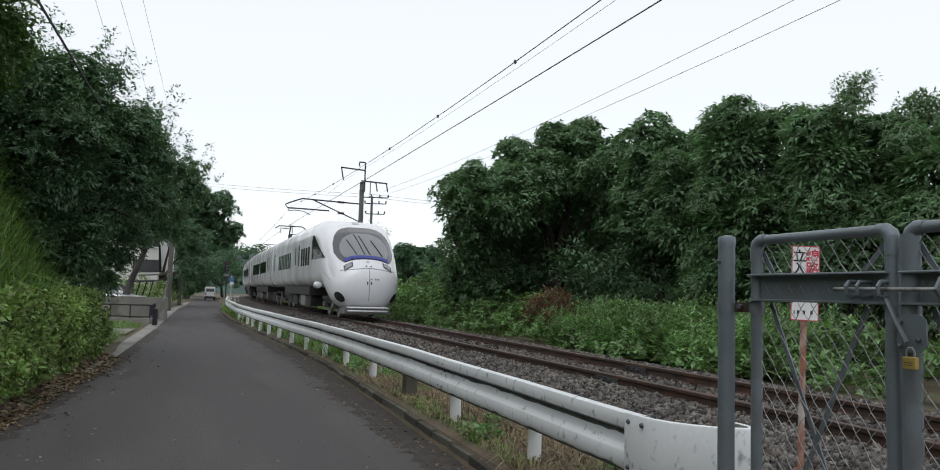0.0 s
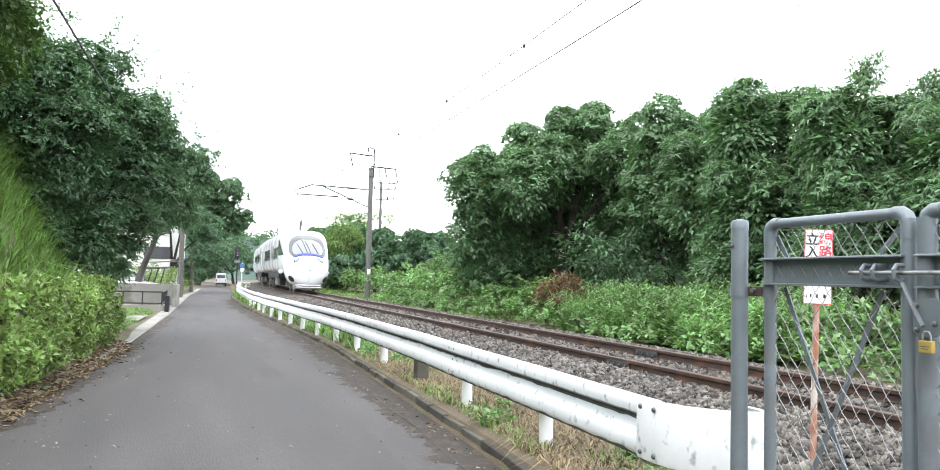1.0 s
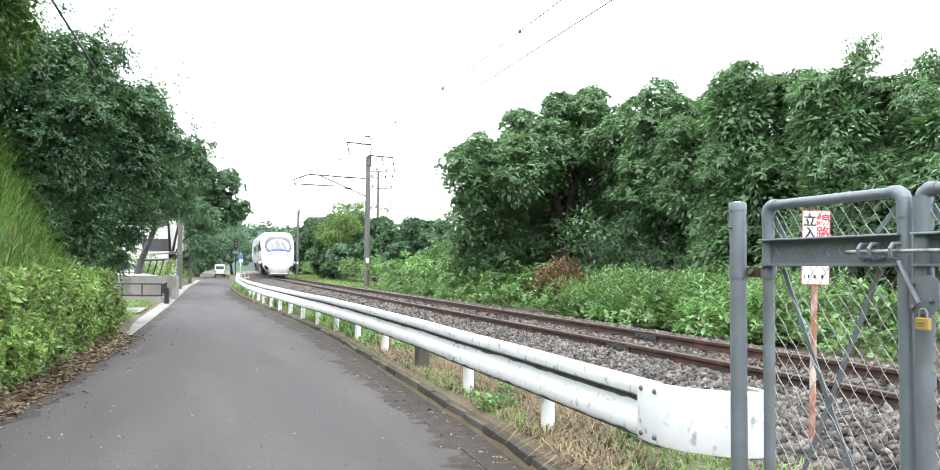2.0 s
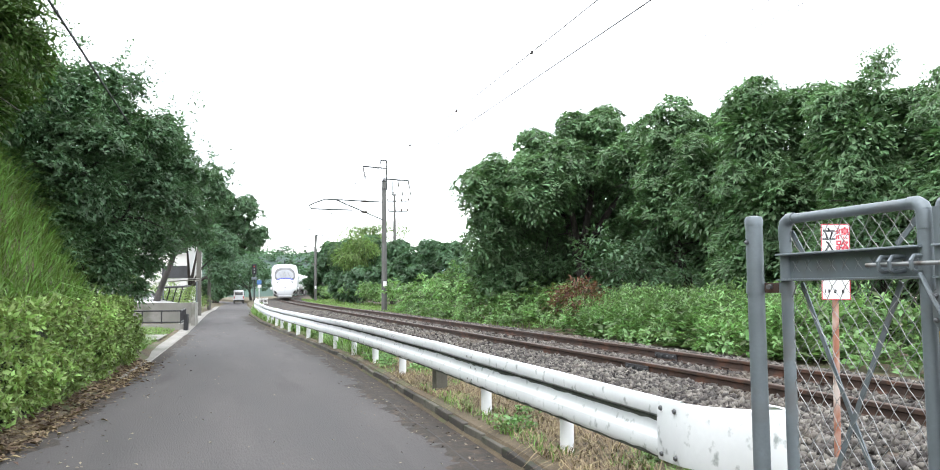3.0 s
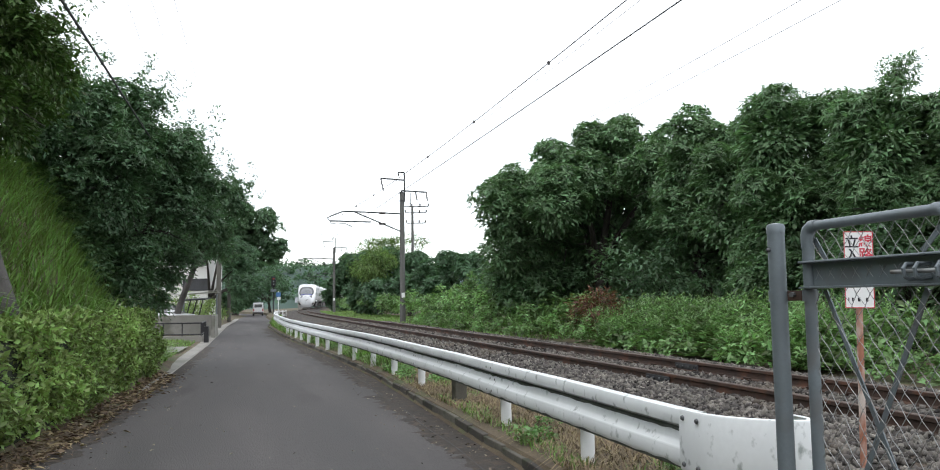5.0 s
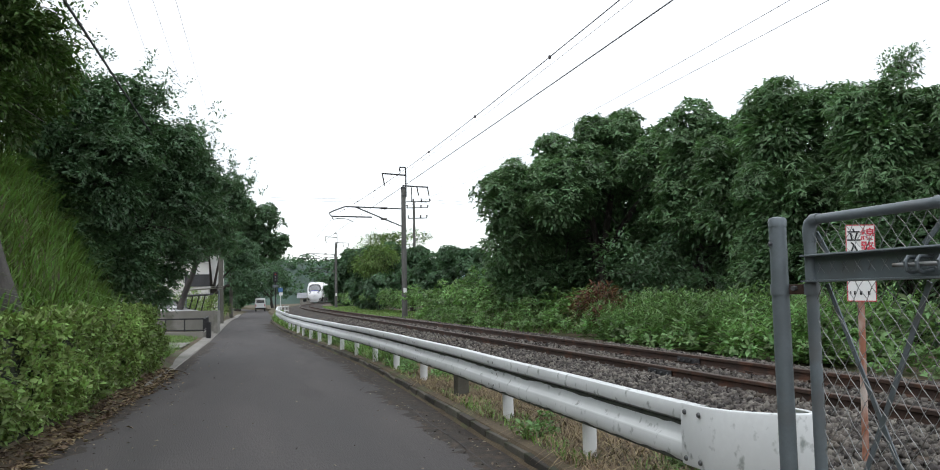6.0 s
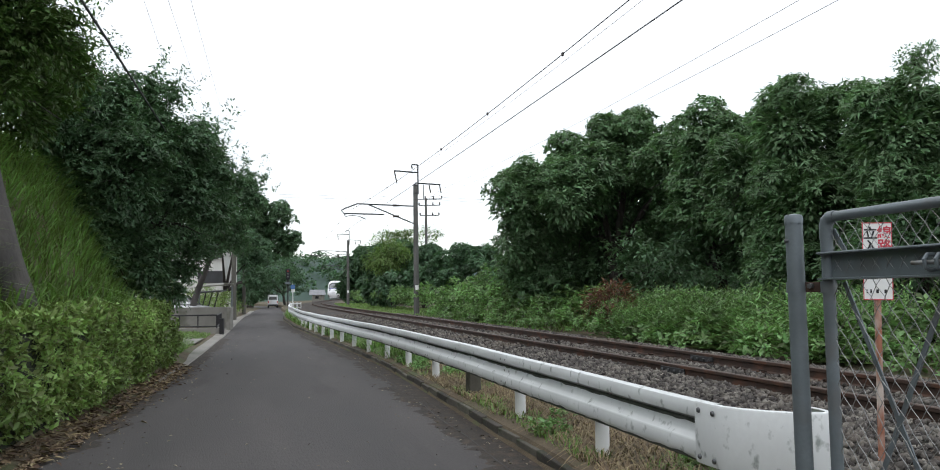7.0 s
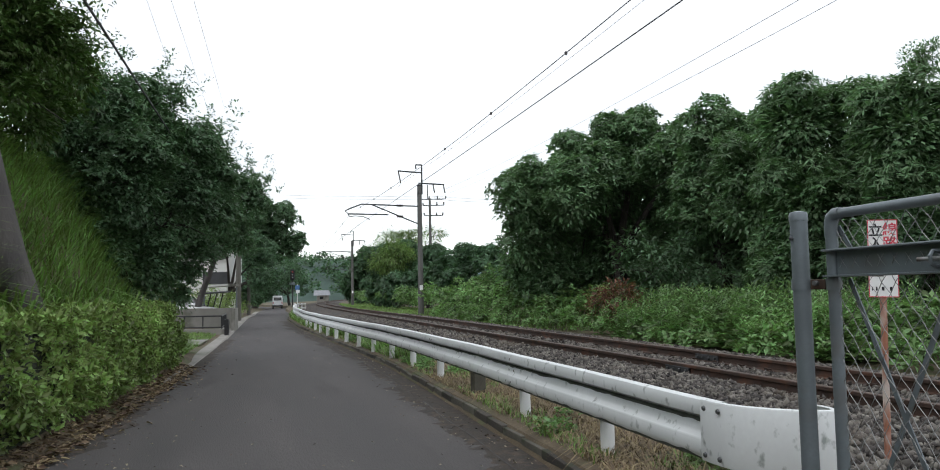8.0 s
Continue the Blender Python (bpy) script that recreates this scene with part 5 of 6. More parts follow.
    for f, z in ((1.10, 1.42), (1.10, 1.335), (1.20, 1.36)):
        c = base_of(right).inverted() @ gp(f, z, -0.047)
        part("bolt", Geo().lathe([(0.009, 0), (0.009, 0.008), (0.004, 0.011)], 8, Matrix.Translation(c) @ pose(0, 0, 0, 0, -90, 15)), M_BOLT, plate)
    part("hasp", Geo().tube([gp(1.02, 1.50, -0.05), gp(1.09, 1.42, -0.06), gp(1.15, 1.35, -0.062)], 0.008, 6), M_GALV, right, placed=True)
    c = gp(1.17, 1.285, -0.062)
    pl = thing("padlock", pose(c.x, c.y, c.z, 0, 0, 15), "small brass padlock hanging on the gate's hasp", "padlock")
    part("body", Geo().box((0, 0, -0.005), (0.02, 0.052, 0.042), chamfer=0.004), M_BRASS, pl)
    part("shackle", Geo().tube([(0, -0.016, 0.01), (0, -0.016, 0.035), (0, -0.008, 0.047), (0, 0.008, 0.047), (0, 0.016, 0.035), (0, 0.016, 0.01)], 0.0035, 8), M_WIRE, pl, smooth=True)
    part("engraving", Geo().box((-0.0105, 0, -0.004), (0.001, 0.034, 0.003)).box((-0.0105, 0, -0.012), (0.001, 0.026, 0.003)), M_BOLT, pl, "two worn engraved lines")


def lettering(parent, text, size, at, mat, name="lettering"):
    cu = bpy.data.curves.new(name, "FONT")
    cu.body, cu.size, cu.align_x, cu.align_y = text, size, "CENTER", "CENTER"
    cu.extrude = 0.0006
    cu.offset = size * 0.018
    tmp = bpy.data.objects.new(name, cu)
    scene.collection.objects.link(tmp)
    me = bpy.data.meshes.new_from_object(tmp.evaluated_get(bpy.context.evaluated_depsgraph_get()))
    bpy.data.objects.remove(tmp)
    me.materials.clear()
    me.materials.append(mat)
    ob = new(name, me)
    ob.parent = parent
    ob.matrix_basis = pose(*at, 90, 0, 0)
    return ob


def warning_sign():
    t = thing("warning_sign", pose(2.735, 5.3, 0.12, 0, 1.4, -14), "white enamel warning sign on a rusty post beside the ballast", "sign")
    board = part("board", Geo().box((0, 0, 1.50), (0.185, 0.006, 0.525), chamfer=0.002), M_SIGN, t)
    fr = Geo()
    for z in (1.24, 1.76):
        fr.box((0, -0.0035, z), (0.185, 0.003, 0.006))
    for x in (-0.09, 0.09):
        fr.box((x, -0.0035, 1.5), (0.005, 0.003, 0.514))
    part("border", fr, M_RED, board, "thin red border")
    for ch, x, z, m in (("立", -0.042, 1.685, M_BLACK), ("入", -0.042, 1.595, M_BLACK), ("禁", -0.042, 1.50, M_BLACK), ("止", -0.042, 1.41, M_BLACK),
                        ("線", 0.045, 1.69, M_RED), ("路", 0.045, 1.60, M_RED)):
        lettering(board, ch, 0.092, (x, -0.0045, z), m)
    lg = Geo()
    for x, w in ((-0.07, 0.012), (-0.045, 0.02), (-0.005, 0.03), (0.045, 0.03)):
        lg.box((x, -0.004, 1.295), (w * 0.5, 0.002, 0.026))
    part("maker_mark", lg, M_BLACK, board, "plain dark marks along the lower edge")
    part("post", Geo().tube([(0, 0.022, -0.5), (0, 0.022, 1.62)], 0.0215, 14), M_RUSTY, t, "white post with flaking paint and rust", smooth=True)
    for z in (1.35, 1.62):
        part("bracket", Geo().box((0, 0.012, z), (0.07, 0.02, 0.025), chamfer=0.003), M_GALV, t)


# ---------------------------------------------------------------- overhead line
def mast(s, u, h=7.95):
    c = W(s, u, 0.0)
    hd = math.degrees(track(s)[2])
    t = thing("catenary_mast", pose(c.x, c.y, 0.05 + RAIL_Z(s) - 0.43, 0, 0, hd), "grey concrete catenary mast with steel brackets beside the track", "catenary mast", group="masts along the track")
    part("shaft", Geo().lathe([(0.175, -0.3), (0.17, 1.0), (0.135, h), (0.05, h + 0.01)], 18), M_POLE, t, smooth=True)
    part("number_plate", Geo().box((0, -0.172, 1.72), (0.2, 0.012, 0.3), chamfer=0.003), M_SIGN, t, "small white blank plate")
    part("top_tube", Geo().tube([(0.16, 0, h - 0.6), (0.16, 0, h + 1.15), (0.14, 0, h + 1.2), (-0.2, 0, h + 1.2), (-0.22, 0, h + 1.1), (-0.18, 0, h + 0.95)], 0.045, 8), M_DARKSTEEL, t, smooth=True)
    arm = part("feeder_arm", Geo().tube([(0.16, 0, h + 0.72), (-1.3, 0, h + 0.80)], 0.045, 8), M_DARKSTEEL, t)
    part("insulator", Geo().tube([(-1.28, 0, h + 0.80), (-1.2, 0, h + 0.4), (-1.13, 0, h + 0.05)], 0.04, 8), M_INSUL, arm)
    arm = part("feeder_arm", Geo().tube([(-0.05, 0, h + 0.08), (1.55, 0, h + 0.02)], 0.045, 8), M_DARKSTEEL, t)
    for x in (0.85, 1.5):
        part("insulator", Geo().tube([(x, 0, h), (x + 0.06, 0, h - 0.35), (x + 0.1, 0, h - 0.5)], 0.04, 8), M_INSUL, arm)
    for z in (h - 0.05, h - 0.55):
        part("band", Geo().lathe([(0.155, z - 0.04), (0.155, z + 0.04)], 16), M_DARKSTEEL, t)
    part("cantilever_tube", Geo().tube([(0, 0, 6.62), (-3.5, 0, 6.72), (-4.2, 0.05, 6.45), (-4.45, 0.05, 6.32), (-4.3, 0.05, 6.14), (-1.9, 0, 6.10)], 0.042, 8), M_DARKSTEEL, t, smooth=True)
    part("brace_tube", Geo().tube([(-0.1, 0, 5.56), (-2.85, 0, 6.68)], 0.038, 8), M_DARKSTEEL, t)
    part("steady_arm", Geo().tube([(-4.3, 0, 6.12), (-4.2, 0, 5.95), (-3.9, 0, 6.02), (-3.4, 0, 5.98), (-3.0, 0, 5.80)], 0.025, 6), M_DARKSTEEL, t, smooth=True)
    for x, z in ((-1.2, 6.65), (-1.2, 6.0)):
        part("insulator", Geo().lathe([(0.04, -0.2), (0.09, -0.15), (0.05, -0.1), (0.09, -0.05), (0.05, 0), (0.09, 0.05), (0.05, 0.1), (0.09, 0.15), (0.04, 0.2)], 10,
                                      pose(x, 0, z, 0, 90, 0)), M_INSUL, t, smooth=True)
    return t


MASTS = ((-2.5, 3.0), (47.6, 3.27), (97.3, 3.75), (146.0, 3.4))


def overhead_line():
    for s, u in MASTS:
        mast(s, u)

    def wire(label, du, z, sag, r, name="overhead_wire", fixed=None, category="overhead wire"):
        g = Geo()
        for (sa, ua), (sb, ub) in zip(MASTS[:-1], MASTS[1:]):
            pts = []
            for i in range(15):
                f = i / 14
                s = sa + (sb - sa) * f
                u = float(np.interp(s, [q for q, _ in MASTS], fixed)) if fixed is not None else (ua + (ub - ua) * f) + du
                pts.append(W(s, u, z - sag * 4 * f * (1 - f)))
            g.tube(pts, r, 5, cap=False)
        ob = thing(name, W(20, du if fixed is None else fixed[1], z), label, category, group="wires over the track")
        part("cable", g, M_CABLE, ob, placed=True)
        return ob
    m = wire("thin dark messenger wire over the track", 0, 6.3, 0.5, 0.009, fixed=(-0.5, -0.8, -0.6, -0.6))
    for i in range(14):
        s = 10.1 + i * 4.8
        f = ((s + 2.5) % 50) / 50
        c = W(s, float(np.interp(s, (-2.5, 47.6, 97.3), (-0.5, -0.8, -0.6))), 6.3 - 0.5 * 4 * f * (1 - f))
        part("clamp", Geo().lathe([(0.012, -0.04), (0.03, -0.02), (0.03, 0.02), (0.012, 0.04)], 8, Matrix.Translation(base_of(m).inverted() @ c)), M_INSUL, m)
    wire("dark contact wire over the track", 0, 5.6, 0.03, 0.011, fixed=(-0.2, -0.3, -0.3, -0.3))
    wire("thin feeder wire on the mast's arm", -1.13, 8.0, 0.3, 0.005)
    wire("dark feeder wire on the mast's arm", 1.55, 7.75, 0.5, 0.006, fixed=(4.4, 4.9, 5.3, 5.0))
    wire("dark feeder wire on the mast's arm", 1.60, 7.38, 0.5, 0.006, fixed=(4.6, 4.8, 5.3, 5.0))
    # local lines over the road
    for label, a, b, r, sag in (("thick twisted black cable above the roadside trees", (-2.9, 4.2, 4.3), (-15.4, 46.8, 6.9), 0.018, 0.0),
                                ("thin telephone wire above the roadside trees", (-4.14, 10.0, 5.07), (-7.83, 22.0, 5.7), 0.0022, 0.0),
                                ("thin telephone wire above the roadside trees", (-3.83, 10.0, 5.09), (-7.18, 22.0, 5.73), 0.0022, 0.0),
                                ("thin telephone wire above the roadside trees", (-3.55, 10.0, 5.10), (-6.76, 22.0, 5.75), 0.0022, 0.0)):
        t = thing("road_cable", a, label, "cable")
        a, b = Vector(a), Vector(b)
        a, b = a + (a - b) * 0.3 * (r < 0.01), b + (b - a) * 1.9 * (r < 0.01)
        part("cable", Geo().tube([a.lerp(b, i / 12) - Vector((0, 0, sag * 4 * (i / 12) * (1 - i / 12))) for i in range(13)], r, 6), M_CABLE, t, placed=True)
    # the slim distribution pole behind the first mast
    t = thing("utility_pole", (-4.15, 75, 0), "slim grey utility pole with crossarms beyond the track", "utility pole")
    part("shaft", Geo().lathe([(0.17, -0.5), (0.11, 10.6)], 14), M_POLE, t, smooth=True)
    part("peak", Geo().tube([(-0.2, 0, 10.5), (-0.2, 0, 11.9)], 0.05, 6), M_DARKSTEEL, t)
    for z, w in ((10.5, 1.2), (9.9, 1.0), (8.9, 0.9)):
        arm = part("crossarm", Geo().box((0.35, 0, z), (w * 2, 0.09, 0.09), chamfer=0.01), M_DARKSTEEL, t)
        for k in range(4):
            part("insulator", Geo().lathe([(0.05, 0), (0.09, 0.06), (0.05, 0.12), (0.09, 0.18), (0.04, 0.26)], 8, Matrix.Translation((0.35 - w + w * 2 * k / 3, 0, z + 0.04))), M_INSUL, arm)
    t = thing("distribution_wires", (-4.15, 75, 10.6), "thin wires between distant utility poles", "cable")
    for z, x1 in ((10.8, 22), (10.5, 24)):
        for ex, ey in ((x1, 66), (-45, 92)):
            a, b = Vector((-4.1, 75, z)), Vector((ex, ey, z - 0.6 + (5.0 if ex < 0 else -1.0)))
            part("cable", Geo().tube([a.lerp(b, i / 8) - Vector((0, 0, 2.0 * (i / 8) * (1 - i / 8))) for i in range(9)], 0.012, 5), M_CABLE, t, placed=True)


# ---------------------------------------------------------------- the train
CAR = 20.6


class Shell:
    """The body's section along a car: d metres from the nose's tip; plain beyond the nose."""
    D = (0.0, 0.05, 0.16, 0.4, 0.7, 1.05, 1.45, 2.0, 2.6, 3.3, 4.4, 30)
    TOP = (1.50, 1.70, 1.86, 2.07, 2.29, 2.58, 2.90, 3.28, 3.58, 3.80, 3.92, 3.92)
    BOT = (0.95, 0.66, 0.46, 0.34, 0.30, 0.28, 0.30, 0.62, 1.02, 1.12, 1.12, 1.12)
    HALF = (0.44, 0.70, 0.92, 1.12, 1.23, 1.30, 1.35, 1.39, 1.42, 1.44, 1.46, 1.46)
    EXP = (2.1, 2.2, 2.3, 2.45, 2.6, 2.7, 2.85, 3.2, 3.7, 4.3, 4.8, 4.8)

    def at(self, d):
        t, b, w, n = (float(np.interp(d, self.D, q)) for q in (self.TOP, self.BOT, self.HALF, self.EXP))
        return t, b, w, n

    def ring(self, d, k=40, grow=0.0):
        t, b, w, n = self.at(d)
        c, h = (t + b) / 2, (t - b) / 2
        out = []
        for i in range(k):
            a = 2 * math.pi * i / k
            ca, sa = math.cos(a), math.sin(a)
            out.append(((w + grow) * math.copysign(abs(ca) ** (2 / n), ca), c + (h + grow) * math.copysign(abs(sa) ** (2 / n), sa)))
        return out

    def side(self, d, z):
        t, b, w, n = self.at(d)
        c, h = (t + b) / 2, (t - b) / 2
        q = min(1.0, abs((z - c) / h))
        return w * (1 - q ** n) ** (1 / n)

    def over(self, d, x):
        """Height of the upper skin above x."""
        t, b, w, n = self.at(d)
        c, h = (t + b) / 2, (t - b) / 2
        return c + h * (1 - min(1.0, abs(x) / w) ** n) ** (1 / n)


class Plain(Shell):
    D, TOP, BOT, HALF, EXP = (0, 30), (3.92, 3.92), (1.12, 1.12), (1.46, 1.46), (4.8, 4.8)


def side_patch(shell, d0, d1, z0, z1, side, grow=0.012, nd=6, nz=6, slant0=0.0, slant1=0.0):
    """A panel on the flank. slant: how far its ends lean along the car towards the top."""
    rows = []
    for i in range(nd + 1):
        row = []
        for j in range(nz + 1):
            g = j / nz
            z = z0 + (z1 - z0) * g
            a, b = d0 + slant0 * g, d1 + slant1 * g
            d = a + (b - a) * i / nd
            row.append((side * (shell.side(d, z) + grow), d, z))
        rows.append(row)
    return Geo().grid(rows, flip=side < 0)


def top_patch(shell, d0, d1, half0, half1, x0=0.0, grow=0.012, nd=12, nx=16, widths=None):
    rows = []
    for i in range(nd + 1):
        f = i / nd
        d = d0 + (d1 - d0) * f
        hw = half0 + (half1 - half0) * f
        if widths:
            hw = widths(f)
        row = []
        for j in range(nx + 1):
            x = x0 + hw * (2 * j / nx - 1)
            row.append((x, d, shell.over(d, x) + grow))
        rows.append(row)
    return Geo().grid(rows, flip=True)


def wheelset(parent, y):
    b = part("bogie", Geo().box((0, y, 0.62), (1.7, 2.2, 0.24), chamfer=0.05).box((-0.86, y, 0.72), (0.12, 2.7, 0.16), chamfer=0.04).box((0.86, y, 0.72), (0.12, 2.7, 0.16), chamfer=0.04), M_UNDER, parent, "dark steel bogie")
    for dy in (-1.05, 1.05):
        for sx in (-1, 1):
            part("wheel", Geo().lathe([(0.43, -0.06), (0.45, -0.05), (0.43, 0.05), (0.36, 0.06), (0.30, 0.03), (0.14, 0.03), (0.13, 0.07), (0.05, 0.08)], 24,
                                      pose(sx * 0.60, y + dy, 0.44, 0, 90 * sx, 0)), M_UNDERBOX, b, smooth=True)
            part("axle_box", Geo().box((sx * 0.80, y + dy, 0.46), (0.24, 0.26, 0.26), chamfer=0.05), M_UNDERBOX, b)


def underframe(car, y0, y1, seed):
    r = random.Random(seed)
    part("underframe", Geo().box((0, (y0 + y1) / 2, 1.0), (2.5, y1 - y0, 0.40), chamfer=0.02), M_UNDER, car, "dark underframe")
    y = y0 + 0.3
    while y < y1 - 1.0:
        w = r.uniform(0.7, 1.9)
        part("equipment_box", Geo().box((0, y + w / 2, 0.58 + r.uniform(-0.03, 0.05)), (2.35 + r.uniform(-0.2, 0.1), w, 0.55), chamfer=0.03), r.choice((M_UNDER, M_UNDERBOX, M_UNDER)), car)
        y += w + r.uniform(0.15, 0.5)


def flank(car, shell, door_at, windows, single=(), pitch=0.85, pillar=0.14):
    for side in (-1, 1):
        for d in door_at:
            door = part("door", side_patch(shell, d, d + 0.85, 1.2, 3.3, side, 0.01), M_TRAINWHITE, car, "white sliding door", smooth=True)
            part("door_window", side_patch(shell, d + 0.27, d + 0.58, 2.15, 3.0, side, 0.018), M_GLASS, door)
            for a in (d - 0.09, d + 0.86):
                part("door_pillar", side_patch(shell, a, a + 0.08, 1.13, 3.4, side, 0.035, 1, 8), M_TRAINWHITE, door)
        for a, b in windows:
            n = max(1, round((b - a) / pitch))
            w = (b - a) / n
            for k in range(n):
                part("window", side_patch(shell, a + w * k + pillar / 2, a + w * (k + 1) - pillar / 2, 2.06, 2.84, side), M_GLASS, car, "dark tinted window", smooth=True)
        for a, b in single:
            part("window", side_patch(shell, a, b, 2.08, 3.05, side), M_GLASS, car, "narrow dark window")
        part("seam", side_patch(shell, 5.0 if shell.BOT[0] < 0.97 else 0.2, CAR - 0.2, 1.16, 1.19, side, 0.012, 20, 1), M_TRAINGREY, car)


def body_mesh(shell, d0, d1, ds):
    ring = [[(x, d, z) for x, z in shell.ring(d)] for d in ds]
    g = Geo().grid(ring, wrap=True, flip=True)
    n = len(ring[0])
    e = len(g.v)
    g.f.append(tuple(range(n)))
    g.f.append(tuple(range(e - n, e))[::-1])
    return g


def end_car():
    car = thing("train_car", Matrix(), "gloss white rounded end car of an express train", "train car", group="cars of the train")
    sh = Shell()
    ds = [0.0, 0.02, 0.06, 0.12, 0.2, 0.32, 0.5, 0.7, 0.9, 1.15, 1.4, 1.7, 2.0, 2.4, 2.8, 3.2, 3.6, 4.0, 4.4, 4.9, 5.4, 6.5, 8, 10, 12, 14, 16, 18, CAR - 0.15, CAR - 0.02]
    part("body", body_mesh(sh, 0, CAR, ds), M_TRAINWHITE, car, smooth=True)
    visor = table([(0, 0.80), (0.06, 0.90), (0.2, 1.03), (0.4, 1.13), (0.6, 1.12), (0.75, 1.04), (0.87, 0.90), (0.95, 0.72), (1, 0.45)])
    inner = table([(0, 0.74), (0.1, 0.84), (0.35, 0.93), (0.6, 0.90), (0.8, 0.76), (0.92, 0.56), (1, 0.3)])
    screen = part("windscreen", top_patch(sh, 0.58, 2.45, 0, 0, grow=0.016, nd=22, nx=22, widths=visor), M_GLASS, car, "wide curved windscreen with a dark rim", smooth=True)
    # lighter patch over the dark glass: the reflected sky is put in as colour
    part("reflection_patch", top_patch(sh, 0.76, 1.92, 0, 0, grow=0.024, nd=16, nx=18, widths=inner), M_SCREEN_SHEEN, screen, "lighter grey patch painted as the sky's reflection", smooth=True)
    part("blue_band", top_patch(sh, 0.60, 0.75, 0.80, 0.86, grow=0.032, nd=4), M_BLUE, screen, "blue band along the windscreen's foot", smooth=True)
    for x0, x1, d1 in ((0.62, 0.30, 1.5), (0.15, -0.12, 1.75), (-0.35, -0.62, 1.55), (-0.05, -0.3, 1.85)):
        pts = [(x0 + (x1 - x0) * k / 6, 0.80 + (d1 - 0.80) * k / 6, sh.over(0.80 + (d1 - 0.80) * k / 6, x0 + (x1 - x0) * k / 6) + 0.045) for k in range(7)]
        part("wiper", Geo().tube(pts, 0.018, 6), M_BLACK, screen)
    part("roof_lamp", top_patch(sh, 2.95, 3.25, 0.14, 0.14, x0=0.0, grow=0.02, nd=3, nx=4), M_LENS, car, "small grey roof lamp")
    for sx in (-1, 1):
        hl = part("headlight", top_patch(sh, 0.30, 0.50, 0.15, 0.17, x0=sx * 0.72, grow=0.018, nd=5, nx=6), M_GLASS, car, "dark-framed rectangular headlight", smooth=True)
        part("lens", top_patch(sh, 0.335, 0.47, 0.11, 0.12, x0=sx * 0.72, grow=0.026, nd=4, nx=5), M_LENS, hl, "clear grey lens", smooth=True)
        # round lower openings
        g = Geo()
        ring = []
        for k in range(20):
            a = 2 * math.pi * k / 20
            z = 0.80 + 0.19 * math.sin(a)
            d = 0.42 + 0.22 * math.cos(a)
            ring.append((sx * (sh.side(d, z) + 0.012), d, z))
        mid = (sx * (sh.side(0.42, 0.80) + 0.014), 0.42, 0.80)
        g.add([mid] + ring, [(0, 1 + k, 1 + (k + 1) % 20) if sx < 0 else (0, 1 + (k + 1) % 20, 1 + k) for k in range(20)])
        part("air_opening", g, M_BLACK, car, "round black opening low on the nose")
        # cab side window, pointed towards the nose
        part("cab_window", side_patch(sh, 1.75, 4.55, 2.26, 3.24, sx, 0.014, 14, 10, slant0=2.35), M_GLASS, car, "dark wedge-shaped cab side window", smooth=True)
        part("side_fairing", Geo().lathe([(0.02, -0.45), (0.12, -0.38), (0.15, 0.0), (0.12, 0.35), (0.02, 0.42)], 12, pose(sx * 1.44, 2.9, 1.22, 90, 0, 0)), M_TRAINWHITE, car, smooth=True)
        crease = [(sx * (sh.side(d, z) + 0.004), d, z) for d, z in ((5.4, 2.25), (4.4, 2.2), (3.4, 2.08), (2.4, 1.88), (1.6, 1.62), (1.0, 1.45))]
        part("crease", Geo().tube(crease, 0.012, 5), M_TRAINGREY, car, smooth=True)
    # hood over the coupler: seams and catches
    arc = []
    for k in range(25):
        x = -1.0 + 2.0 * k / 24
        d = 0.16 + 0.30 * abs(x) ** 3
        arc.append((x, d, sh.over(d, x) + 0.004))
    part("hood_seam", Geo().tube(arc, 0.011, 5), M_TRAINGREY, car)
    mid = [(0, -0.012 + d, z) for d, z in ((0.16, sh.over(0.16, 0)), (0.1, sh.over(0.1, 0)), (0.06, sh.over(0.06, 0)), (0.0, 1.5), (0.0, 1.2), (0.0, 0.97), (0.06, 0.68))]
    part("hood_seam", Geo().tube(mid, 0.010, 5), M_TRAINGREY, car)
    for sx in (-1, 1):
        part("catch", Geo().box((sx * 0.07, -0.005, 1.32), (0.04, 0.03, 0.10), chamfer=0.008), M_BLACK, car)
        part("catch", Geo().box((sx * 0.09, 0.25, sh.over(0.25, 0.09) + 0.01), (0.05, 0.06, 0.04), chamfer=0.008), M_BLACK, car)
    mk = Geo()
    for x, w in ((0.02, 0.05), (0.17, 0.04), (0.23, 0.04), (0.29, 0.04)):
        mk.box((x + 0.05, -0.0 + 0.02, 1.46), (w, 0.05, 0.05))
    part("number_mark", mk, M_TRAINGREY, car, "plain grey number bars")
    part("emblem", top_patch(sh, 0.40, 0.46, 0.06, 0.06, grow=0.02, nd=2, nx=4), M_TRAINGREY, car, "small grey emblem")
    # plough and guard bar
    part("plough", Geo().box((0, 0.75, 0.30), (1.7, 0.9, 0.26), chamfer=0.06), M_UNDERBOX, car)
